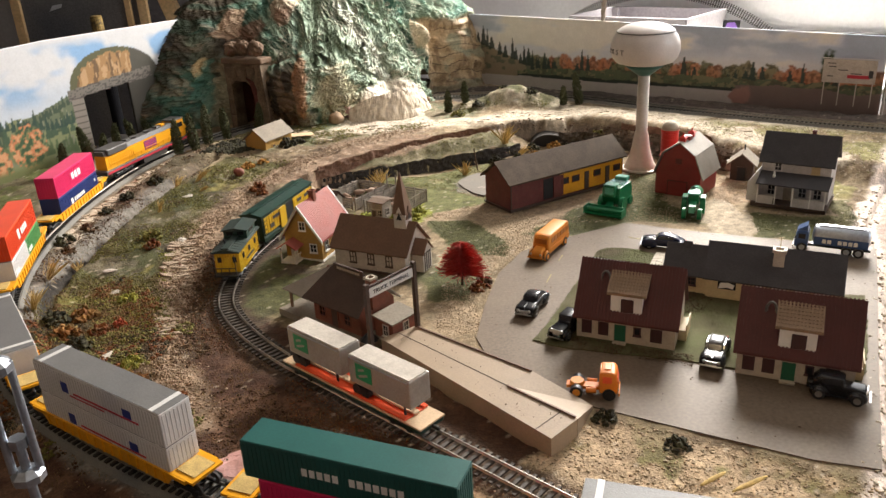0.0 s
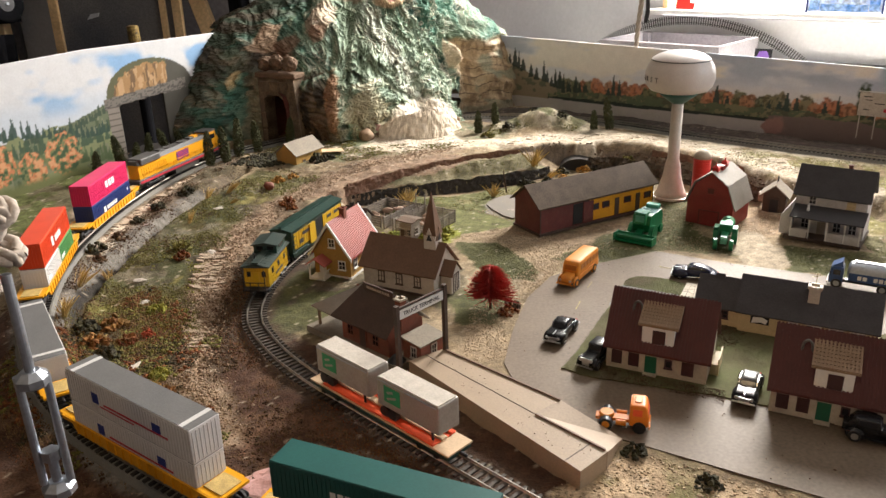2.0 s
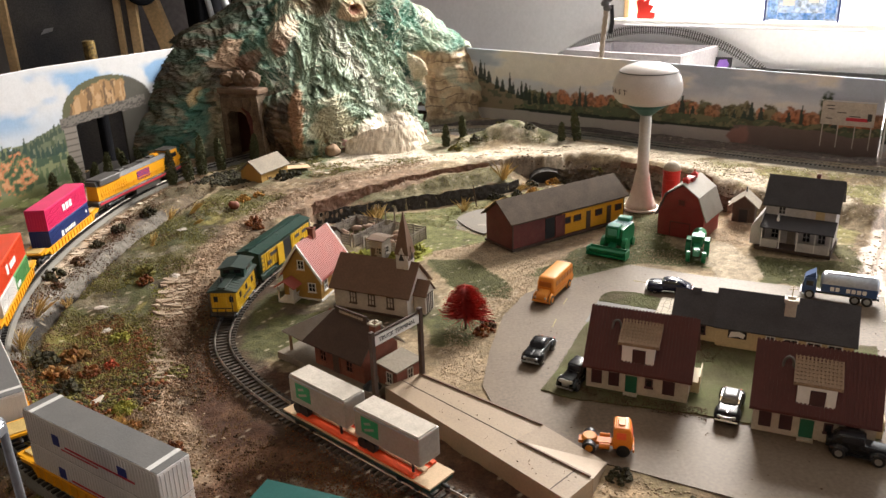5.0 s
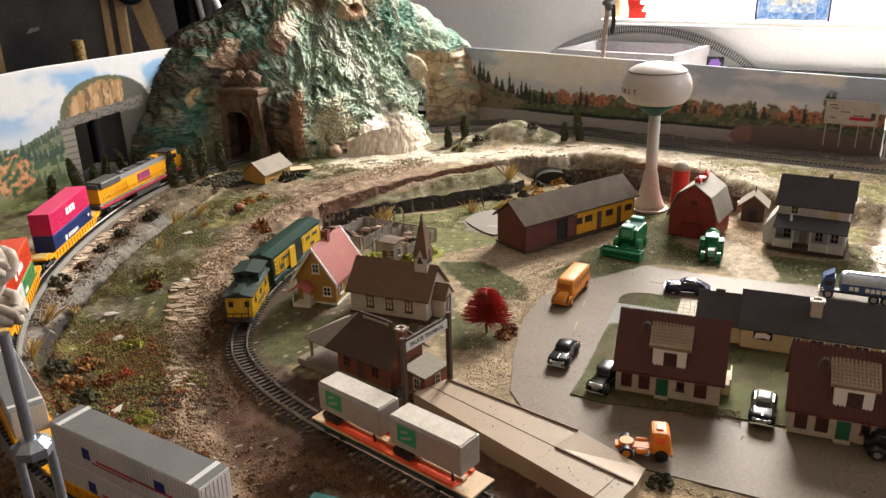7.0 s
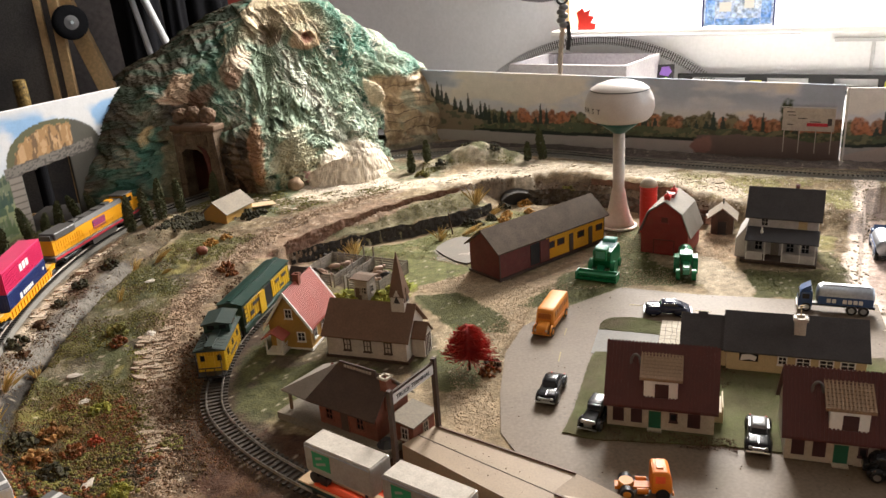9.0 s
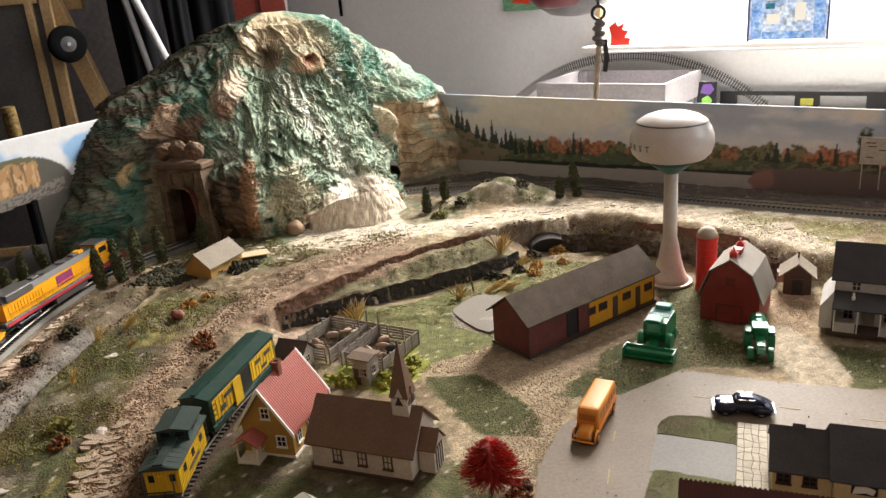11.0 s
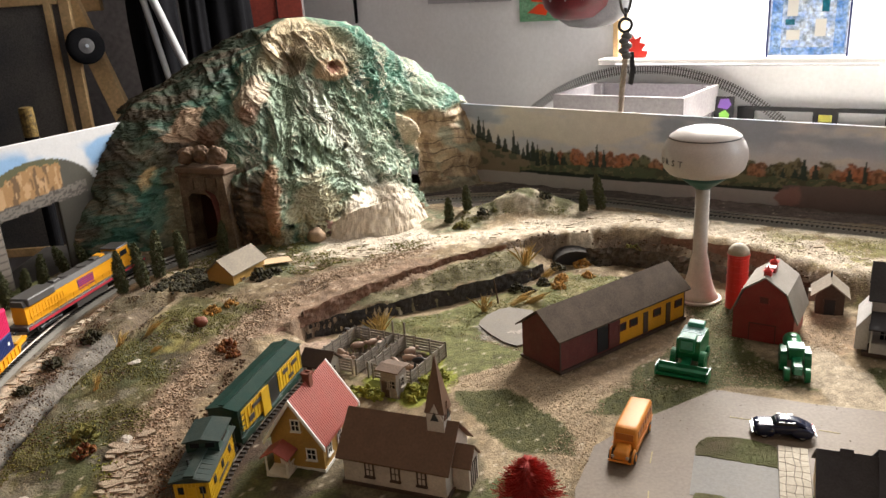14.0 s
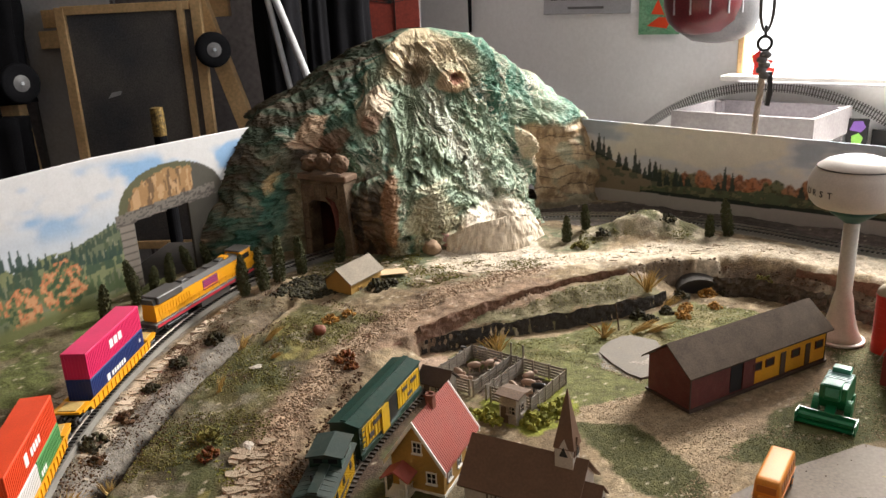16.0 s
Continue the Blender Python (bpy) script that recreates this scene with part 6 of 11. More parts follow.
def station(m):
    """Axis along x; the canopy end at -x, the bay at +x."""
    h = thing("railway_station", m, "red brick station with dark gabled roof and open end canopy", "model station")
    part("platform", prism([(-0.088, -0.034), (0.060, -0.034), (0.060, 0.034), (-0.088, 0.034)], 0.0, 0.008, "xy"), M_TANROOF, h, "grey-tan platform")
    L, D, He, Hr = 0.074, 0.050, 0.036, 0.063
    part("wall", prism([(-D / 2, 0.008), (D / 2, 0.008), (D / 2, He), (0, Hr), (-D / 2, He)], -0.034, 0.040, "yz"), M_BRICK, h)
    # front slope, hipped towards the canopy
    t = 0.0016
    bm = bmesh.new()
    front = [(-0.046, -0.031, 0.0315), (0.043, -0.031, 0.0315), (0.043, 0.0, 0.0645), (-0.024, 0.0, 0.0645)]
    a = [bm.verts.new(p) for p in front]
    b = [bm.verts.new((x, y - 0.0004, z + t)) for x, y, z in front]
    bm.faces.new(a[::-1]), bm.faces.new(b)
    for k in range(4):
        bm.faces.new((a[k], a[(k + 1) % 4], b[(k + 1) % 4], b[k]))
    bmesh.ops.recalc_face_normals(bm, faces=bm.faces)
    part("front_roof", bm, M_DARKBROWN, h, "dark brown front roof")
    bm = bmesh.new()
    back = [(-0.080, 0.033, 0.0315), (0.043, 0.033, 0.0315), (0.043, 0.0004, 0.0645), (-0.024, 0.0004, 0.0645)]
    a = [bm.verts.new(p) for p in back]
    b = [bm.verts.new((x, y + 0.0004, z + t)) for x, y, z in back]
    bm.faces.new(a), bm.faces.new(b[::-1])
    for k in range(4):
        bm.faces.new((a[k], a[(k + 1) % 4], b[(k + 1) % 4], b[k]))
    bmesh.ops.recalc_face_normals(bm, faces=bm.faces)
    part("back_roof", bm, M_LIGHTROOF, h, "pale weathered back roof")
    bm = bmesh.new()
    can = [(-0.084, -0.028, 0.031), (-0.0455, -0.0312, 0.0317), (-0.0245, -0.0002, 0.0643), (-0.0805, 0.033, 0.0315)]
    a = [bm.verts.new(p) for p in can]
    b = [bm.verts.new((x, y, z + t)) for x, y, z in can]
    bm.faces.new(a[::-1]), bm.faces.new(b)
    for k in range(4):
        bm.faces.new((a[k], a[(k + 1) % 4], b[(k + 1) % 4], b[k]))
    bmesh.ops.recalc_face_normals(bm, faces=bm.faces)
    part("canopy", bm, M_LIGHTROOF, h, "pale canopy over the platform end")
    for x, y in ((-0.078, -0.022), (-0.076, 0.026)):
        part("canopy_post", box(0.0024, 0.0024, 0.0255, (x, y, 0.008)), M_TANTILE, h)
    f = pose(0, -D / 2, 0, 90, 0, 0)
    for x in (-0.020, 0.020):
        window(h, f, x, 0.016, 0.008, 0.011, M_BRICK, (1, 1))
    door(h, f, 0.0, 0.010, 0.020, M_DARKBROWN, M_BRICK, 0.008)
    sb = part("roof_sign", box(0.046, 0.0016, 0.0085, (0.004, -0.0035, 0.0625)), M_DARKBROWN, h, "dark sign board on the ridge")
    bm = bmesh.new()
    for k in range(9):
        add_box(bm, 0.0030, 0.0003, 0.0028, (-0.0115 + k * 0.0040, -0.0046, 0.0655))
    part("sign_marks", bm, M_STUCCO, sb)
    chimney(h, 0.0405, -0.006, 0.034, 0.0085, 0.034, M_BRICK, M_STUCCO)
    # brick bay with a flat pale roof
    bay = part("bay", box(0.026, 0.034, 0.0225, (0.0615, 0.004, 0.006)), M_BRICK, h, "red brick bay")
    part("bay_roof", box(0.030, 0.039, 0.0016, (0.0620, 0.004, 0.0288), (0, 6, 0)), M_TANROOF, bay, "pale flat bay roof")
    window(bay, pose(0.0615, -0.013, 0, 90, 0, 0), 0.003, 0.0125, 0.006, 0.011, M_OFFWHITE, (1, 1))
    window(bay, pose(0.0745, 0.004, 0, 90, 0, 90), 0.002, 0.0125, 0.006, 0.011, M_OFFWHITE, (1, 1))
    part("coal_heap", cyl(0.010, 0.004, 0.006, (0.050, -0.024, 0.0081), seg=9), M_BLACK, h, "black heap on the platform")
    return h


def terminal_sign(m):
    """Two posts and a white board between them, x along the board."""
    h = thing("terminal_sign", m, "white sign board reading TRUCK TERMINAL on two brown posts", "sign")
    for x in (-0.033, 0.033):
        part("post", box(0.0042, 0.0042, 0.074, (x, 0, 0)), M_DARKBROWN, h)
    b = part("sign_board", box(0.0615, 0.0016, 0.0095, (0, 0, 0.0585)), M_WHITE, h, "white board with dark letters")
    part("top_bar", box(0.071, 0.0022, 0.0022, (0, 0, 0.0690)), M_DARKBROWN, h)
    lettering("TRUCK TERMINAL", 0.0062, M_DKLETTER, b, pose(0, -0.0010, 0.0632, 90, 0, 0) @ Matrix.Diagonal((0.98, 1.0, 1, 1)))
    return h


def loading_ramp():
    h = thing("loading_ramp", pose(0, 0, 0.0305), "long tan concrete loading dock with a ramp end", "loading dock")
    z = 0.0195
    body = [(-0.052, 0.700), (0.097, 0.523), (0.122, 0.548), (0.066, 0.604), (0.093, 0.625), (-0.018, 0.724)]
    part("dock", prism(body, -0.002, z, "xy"), M_TAN, h)
    bm = bmesh.new()
    low = [(0.1222, 0.5478), (0.143, 0.590), (0.093, 0.6255), (0.0662, 0.6042)]
    hi = [z, 0.0028, z, z]
    a = [bm.verts.new((x, y, -0.002)) for x, y in low]
    b = [bm.verts.new((x, y, w)) for (x, y), w in zip(low, hi)]
    bm.faces.new(a[::-1]), bm.faces.new((b[0], b[1], b[3])), bm.faces.new((b[1], b[2], b[3]))
    for k in range(4):
        bm.faces.new((a[k], a[(k + 1) % 4], b[(k + 1) % 4], b[k]))
    bmesh.ops.recalc_face_normals(bm, faces=bm.faces)
    part("ramp", bm, M_TAN, h)
    for (ax, ay), (bx, by) in (((-0.018, 0.7225), (0.092, 0.6245)), ((0.068, 0.602), (0.1205, 0.5495))):
        n = math.hypot(bx - ax, by - ay)
        part("kerb", box(n, 0.0016, 0.0017, ((ax + bx) / 2, (ay + by) / 2, z), (0, 0, math.degrees(math.atan2(by - ay, bx - ax)))), M_BROWNROOF, h, "brown raised kerb")
    for (ax, ay), (bx, by) in (((-0.036, 0.712), (0.068, 0.603)), ((0.086, 0.5365), (0.111, 0.5605))):
        n = math.hypot(bx - ax, by - ay)
        part("joint", box(n, 0.0007, 0.0003, ((ax + bx) / 2, (ay + by) / 2, z), (0, 0, math.degrees(math.atan2(by - ay, bx - ax)))), M_DARKBROWN, h)
    return h


def water_tower(m):
    h = thing("water_tower", m, "white pedestal water tower with teal neck and a town name", "water tower")
    part("base_disc", lathe([(0.031, 0), (0.031, 0.0022), (0.029, 0.003)], 40), M_TOWERLEG, h)
    part("column", lathe([(0.0275, 0.0031), (0.0235, 0.010), (0.0190, 0.022), (0.0150, 0.038), (0.0125, 0.055), (0.0108, 0.062), (0.0096, 0.066), (0.0093, 0.158)], 32), M_TOWERLEG, h, "tan flared column", True)
    part("neck", lathe([(0.0100, 0.1581), (0.0150, 0.162), (0.0260, 0.170), (0.0335, 0.1765)], 40), M_TEAL, h, "dark teal conical neck", True)
    tank = part("tank", lathe([(0.0336, 0.1767), (0.045, 0.180), (0.0515, 0.187), (0.0548, 0.199), (0.0540, 0.211), (0.0505, 0.221), (0.0455, 0.2275), (0.0458, 0.2290), (0.0450, 0.2300), (0.036, 0.2360), (0.022, 0.2405), (0.008, 0.2425), (0.0005, 0.2427)], 56), M_TOWER, h, "glossy white bulb tank", True)
    part("rim_line", lathe([(0.0457, 0.2271), (0.0466, 0.2278), (0.0460, 0.2288)], 56), M_ENGGREY, tank)
    for k, ch in enumerate("URST"):
        a = math.radians(-180 + k * 12)
        lettering(ch, 0.0115, M_DKLETTER, tank, pose(0.0552 * math.cos(a), 0.0552 * math.sin(a), 0.200, 90, 0, math.degrees(a) + 90))
    return h


dormer_cottage(pose(0.207, 0.727, 0.0334, 0, 0, -23.8), "stucco cottage with maroon tile roof, white dormer and green door")
dormer_cottage(pose(0.341, 0.642, 0.0334, 0, 0, -24.5), "stucco cottage with maroon tile roof beside a parked car")
ranch_house(pose(0.379, 0.792, 0.0334, 0, 0, -25.2))
farmhouse(pose(0.534, 1.096, 0.0345, 0, 0, -33))
barn(pose(0.392, 1.166, 0.032, 0, 0, -37) @ Matrix.Diagonal((1.20, 1.0, 0.87, 1)))
silo(pose(0.386, 1.246, 0.032) @ Matrix.Diagonal((1.3, 1.3, 0.98, 1)))
outhouse(pose(0.497, 1.212, ground_z(0.497, 1.212), 0, 0, -28) @ Matrix.Scale(1.4, 4))
freight_depot(pose(0.1915, 1.1865, 0.0340, 0, 0, 32.3) @ Matrix.Diagonal((0.96, 1.05, 1.08, 1)))
church(pose(-0.069, 0.935, 0.0325, 0, 0, -25))
yellow_cottage(pose(-0.160, 0.993, 0.0325, 0, 0, -20))
station(pose(-0.088, 0.768, 0.0325, 0, 0, -41))
terminal_sign(pose(-0.037, 0.697, 0.0500, 0, 0, 49))
loading_ramp()
water_tower(pose(0.349, 1.285, 0.0325, 0, 0, 0))
shed_small(pose(-0.308, 1.414, 0.0645, 0, 0, 62), "section_shed", "small ochre track shed with grey roof near the tunnel", 0.074, 0.046, 0.029, 0.047, M_OCHRE, M_TANROOF)
shed_small(pose(-0.166, 1.152, 0.0315, 0, 0, -28), "stock_shed", "small white stockyard shed with dark roof", 0.034, 0.026, 0.020, 0.032, M_OFFWHITE, M_DARKBROWN)

# ---- railway vehicles ----
def wheels(parent, name, xs, r, gauge, w, z, material=None, seg=14):
    for x in xs:
        for s in (-1, 1):
            part(name, cyl(r, r, w, (x, s * gauge / 2 + w / 2, z), (90, 0, 0), seg), material or M_BLACK, parent)


def truck_frame(parent, x, axle=0.010, r=0.0048):
    """A bogie: side frames, bolster and four wheels."""
    bm = bmesh.new()
    for s in (-1, 1):
        add_box(bm, axle * 2 + 0.007, 0.0022, 0.004, (x, s * 0.0118, 0.0034), bevel=0.0006)
        for k in (-1, 1):
            add_box(bm, 0.005, 0.0028, 0.0045, (x + k * axle, s * 0.0120, 0.0022), bevel=0.0004)
    add_box(bm, 0.006, 0.024, 0.003, (x, 0, 0.0050))
    b = part("bogie", bm, M_BLACK, parent)
    for k in (-1, 1):
        for s in (-1, 1):
            part("wheel", cyl(r, r, 0.002, (x + k * axle, s * 0.0085 + 0.001, r), (90, 0, 0), 16), M_ENGGREY, b)
    return b


def coupler(parent, x, z=0.0105):
    part("coupler", box(0.008, 0.003, 0.003, (x, 0, z), bevel=0.0008), M_BLACK, parent)


def container(parent, x, z, l, colour, roof, marks, end_mat=None):
    """A corrugated shipping container with end doors; marks: bars and shapes on its sides."""
    w, h = 0.0282, 0.0300
    c = part("container", box(l, w, h, (x, 0, z), bevel=0.0004), colour, parent, "corrugated steel container")
    bm = bmesh.new()
    for s in (-1, 1):
        for k in range(int(l / 0.0036)):
            add_box(bm, 0.0016, 0.0005, h - 0.004, (x - l / 2 + 0.004 + k * 0.0036, s * (w / 2 + 0.0002), z + 0.002))
    for k in range(7):
        add_box(bm, 0.0005, 0.0022, h - 0.004, (x - l / 2 - 0.0002, -w / 2 + 0.0035 + k * 0.0036, z + 0.002))
    part("corrugation", bm, colour, c)
    part("container_roof", box(l - 0.001, w - 0.001, 0.0004, (x, 0, z + h)), roof, c)
    if roof != colour:
        for e in (-1, 1):
            part("end_frame", box(0.0045, w, 0.0008, (x + e * (l / 2 - 0.010), 0, z + h), bevel=0.0002), colour, c)
    bm = bmesh.new()
    for s in (-1, 1):
        add_box(bm, 0.0006, 0.0009, h - 0.003, (x + l / 2 + 0.0002, s * 0.0035, z + 0.0015))
        add_box(bm, 0.0006, 0.0009, h - 0.003, (x + l / 2 + 0.0002, s * 0.0095, z + 0.0015))
    part("door_bars", bm, colour, c)
    for cx, cz, cw, chh, material in marks:
        for s in (-1, 1):
            part("marking", box(cw, 0.0004, chh, (x - s * cx, s * (w / 2 + 0.0006), z + cz)), material, c)
    return c


def letters(n, x0, z, w, h, material, gap=1.35):
    return [(x0 + k * w * gap, z, w, h, material) for k in range(n)]


STAKE = bpy.data.meshes.new("stake")
stake_bm = box(0.0016, 0.0012, 0.010)
stake_bm.to_mesh(STAKE)
STAKE.materials.append(M_ENGINE)


def well_car(d, label, boxes):
    v = thing("well_car", on_track(OUTER_P, S_OUT, d, 0.17), label, "freight car", "double-stack train")
    for s in (-1, 1):
        part("side_sill", prism([(-0.098, 0.013), (-0.083, 0.013), (-0.077, 0.0055), (0.077, 0.0055), (0.083, 0.013), (0.098, 0.013), (0.098, 0.0165), (-0.098, 0.0165)], s * 0.0155 - 0.0008, s * 0.0155 + 0.0008, "xz"), M_ENGINE, v)
        for k in range(15):
            ob = new("stake", STAKE)
            ob.parent, ob.matrix_basis = v, pose(-0.074 + k * 0.0106, s * 0.0168, 0.0062)
    part("well_floor", box(0.150, 0.029, 0.0015, (0, 0, 0.0055)), M_ENGINE, v)
    for x in (-0.092, 0.092):
        p = part("end_platform", box(0.026, 0.030, 0.0022, (x, 0, 0.0145)), M_ENGINE, v)
        part("walkway", box(0.020, 0.020, 0.0008, (x, 0, 0.0168)), M_STRAW, p)
        truck_frame(v, x)
        coupler(v, x + math.copysign(0.016, x))
    for args in boxes:
        container(v, *args)
    return v


def locomotive(d):
    v = thing("diesel_locomotive", on_track(OUTER_P, S_OUT, d, 0.15) @ Matrix.Diagonal((1.14, 1.0, 1.08, 1.0)), "yellow diesel locomotive with grey roof and red-striped flanks", "locomotive")
    part("underframe", box(0.238, 0.030, 0.006, (0, 0, 0.0105), bevel=0.0006), M_ENGGREY, v)
    hood = part("long_hood", prism([(-0.0105, 0), (0.0105, 0), (0.0105, 0.023), (0.0075, 0.028), (-0.0075, 0.028), (-0.0105, 0.023)], -0.112, 0.060, "yz"), M_ENGINE, v)
    hood.matrix_basis = pose(0, 0, 0.0168)
    roof = part("hood_roof", prism([(-0.0112, 0.0395), (0.0112, 0.0395), (0.0085, 0.0462), (-0.0085, 0.0462)], -0.1125, 0.060, "yz"), M_ENGGREY, v)
    for x in (-0.086, -0.064, -0.030, 0.005):
        part("roof_fan", cyl(0.0072, 0.0072, 0.0016, (x, 0, 0.0463), seg=18), M_ENGGREY, roof)
    for x in (-0.047, 0.03):
        part("roof_hatch", box(0.012, 0.010, 0.0024, (x, 0, 0.0463), bevel=0.0004), M_ENGGREY, roof)
    part("radiator_wing", box(0.046, 0.0285, 0.010, (-0.085, 0, 0.0385), bevel=0.0012), M_ENGGREY, v)
    cab = part("cab", box(0.026, 0.028, 0.031, (0.0735, 0, 0.0168), bevel=0.0010), M_ENGINE, v)
    part("cab_roof", box(0.028, 0.029, 0.0022, (0.0735, 0, 0.0480), bevel=0.0008), M_ENGGREY, cab)
    for s in (-1, 1):
        part("cab_window", box(0.015, 0.0006, 0.0075, (0.0735, s * 0.0142, 0.0355)), M_GLASS, cab)
        part("windscreen", box(0.0006, 0.0085, 0.0070, (0.0866, s * 0.0062, 0.0365)), M_GLASS, cab)
    part("nose", box(0.019, 0.0225, 0.017, (0.0967, 0, 0.0168), bevel=0.0022, seg=2), M_ENGINE, v)
    for s in (-1, 1):
        fl = part("flank_stripes", box(0.031, 0.0004, 0.014, (-0.005, s * 0.0108, 0.0220)), M_BLUELET, v, "blue panel with red and white wavy stripes")
        bm = bmesh.new()
        for k in range(5):
            add_box(bm, 0.030, 0.0003, 0.0013, (-0.005, s * 0.0111, 0.0228 + k * 0.0027))
        part("stripe", bm, M_REDLET, fl)
        bm = bmesh.new()
        for k in range(12):
            add_box(bm, 0.003, 0.0005, 0.012, (-0.104 + k * 0.0052, s * 0.0108, 0.022))
        part("louvre_doors", bm, M_ENGINE, v)
        bm = bmesh.new()
        for k in range(15):
            add_cyl(bm, 0.0004, 0.0004, 0.010, (-0.108 + k * 0.0145, s * 0.0152, 0.0166), seg=5)
        add_box(bm, 0.205, 0.0006, 0.0006, (-0.006, s * 0.0152, 0.0264))
        part("handrail", bm, M_ENGINE, v)
        part("sill_stripe", box(0.232, 0.0006, 0.0030, (0, s * 0.0153, 0.0118)), M_REDLET, v)
        part("fuel_tank_side", box(0.062, 0.0030, 0.0085, (0, s * 0.0115, 0.0020)), M_ENGGREY, v)
    part("fuel_tank", box(0.062, 0.020, 0.0085, (0, 0, 0.0020), bevel=0.001), M_ENGGREY, v)
    for x in (-0.078, 0.078):
        truck_frame(v, x, 0.016, 0.0055)
        coupler(v, math.copysign(0.123, x))
    part("flared_top", box(0.010, 0.012, 0.003, (0.04, 0, 0.0463)), M_ENGINE, v)
    return v


ONE_MARKS = letters(3, -0.012, 0.0120, 0.0085, 0.0095, M_LETTER)
NAVY_MARKS = letters(6, -0.020, 0.0115, 0.0042, 0.0055, M_LETTER, 1.5) + [(-0.031, 0.010, 0.007, 0.008, M_LETTER), (0.058, 0.017, 0.004, 0.004, M_LETTER)]
K_MARKS = [(-0.021, 0.0095, 0.0085, 0.0115, M_LETTER)] + letters(4, -0.006, 0.0105, 0.0052, 0.0075, M_LETTER, 1.4)
G_MARKS = letters(8, -0.03, 0.012, 0.0042, 0.005, M_LETTER, 1.4)
S_MARKS = [(-0.040, 0.0105, 0.0085, 0.0095, M_BLUELET), (0.012, 0.0115, 0.082, 0.0016, M_REDLET), (0.040, 0.0135, 0.010, 0.0075, M_BLUELET), (-0.012, 0.0085, 0.045, 0.0011, M_REDLET)]
CS_MARKS = letters(5, -0.030, 0.0125, 0.0042, 0.006, M_LETTER, 1.4) + letters(7, 0.006, 0.0125, 0.0042, 0.006, M_LETTER, 1.4)
W_MARKS = letters(3, -0.010, 0.0105, 0.0095, 0.0105, M_REDLET)
# the train, its engine beside the painted bridge
S_ENGINE = nearest(OUTER_P, S_OUT, -0.530, 1.395)
locomotive(S_ENGINE)
PITCH = 0.2335
TRAIN = [
    ("yellow well car with a magenta container on a navy one", [(0.0, 0.0072, 0.140, M_NAVY, M_NAVY, NAVY_MARKS), (0.0, 0.0379, 0.140, M_PINK, M_PINK, ONE_MARKS)]),
    ("yellow well car with a red-orange container on green and white ones", [(-0.036, 0.0072, 0.070, M_CWHITE, M_CGREY, G_MARKS[:3]), (0.036, 0.0072, 0.070, M_KGREEN, M_KGREEN, G_MARKS[:3]), (0.0, 0.0379, 0.140, M_KORANGE, M_KORANGE, K_MARKS)]),
    ("yellow well car with one white container", [(0.0, 0.0072, 0.140, M_CWHITE, M_CGREY, W_MARKS)]),
    ("yellow well car with two white containers, blue marks and red stripes", [(0.0, 0.0072, 0.160, M_CWHITE, M_CGREY, S_MARKS), (0.0, 0.0379, 0.160, M_CWHITE, M_CGREY, S_MARKS)]),
    ("yellow well car with a teal container on a magenta one", [(0.0, 0.0072, 0.140, M_PINK, M_PINK, ONE_MARKS), (0.0, 0.0379, 0.160, M_SEAGREEN, M_SEAGREEN, CS_MARKS)]),
    ("yellow well car with two white containers, blue marks and red stripes", [(0.0, 0.0072, 0.160, M_CWHITE, M_CGREY, S_MARKS), (0.0, 0.0379, 0.160, M_CWHITE, M_CGREY, S_MARKS)]),
]
for k, (label, boxes) in enumerate(TRAIN):
    well_car(S_ENGINE - 0.262 - k * PITCH, label, boxes)


def trailer(m):
    t = thing("semi_trailer", m, "silver-grey semi-trailer with green logo on a flatcar", "trailer", "trailers on the flatcar")
    L, W, H = 0.076, 0.0250, 0.0272
    part("body", box(L, W, H, (0, 0, 0.0112), bevel=0.0020, seg=2), M_TRAILER, t)
    part("roof", box(L - 0.003, W - 0.003, 0.0006, (0, 0, 0.0385)), M_OFFWHITE, t, "dull white roof")
    for s in (-1, 1):
        lg = part("logo", box(0.020, 0.0004, 0.0155, (s * 0.018, s * (W / 2 + 0.0003), 0.0185)), M_LOGO, t, "green logo shape")
        bm = bmesh.new()
        add_box(bm, 0.012, 0.0003, 0.0022, (s * 0.018, s * (W / 2 + 0.0006), 0.0228), (0, s * 20, 0))
        add_box(bm, 0.008, 0.0003, 0.0022, (s * 0.020, s * (W / 2 + 0.0006), 0.0280), (0, s * 20, 0))
        part("logo_gap", bm, M_TRAILER, lg)
        part("rub_rail", box(L - 0.004, 0.0006, 0.0010, (0, s * (W / 2 + 0.0002), 0.0362)), M_STEEL, t)
        bm = bmesh.new()
        for x in (-0.030, -0.020):
            add_cyl(bm, 0.0055, 0.0055, 0.005, (x, s * 0.0095 + 0.0025, 0.0055), (90, 0, 0), 16)
        part("wheels", bm, M_BLACK, t, "black twin wheels")
        part("landing_leg", box(0.0016, 0.0016, 0.0105, (0.026, s * 0.008, 0.0)), M_BLACK, t)
    part("rear_doors", box(0.0005, W - 0.005, H - 0.004, (-L / 2 - 0.0003, 0, 0.0130)), M_TRAILER, t)
    part("undercarriage", box(0.022, 0.012, 0.004, (-0.025, 0, 0.0065)), M_BLACK, t)
    return t


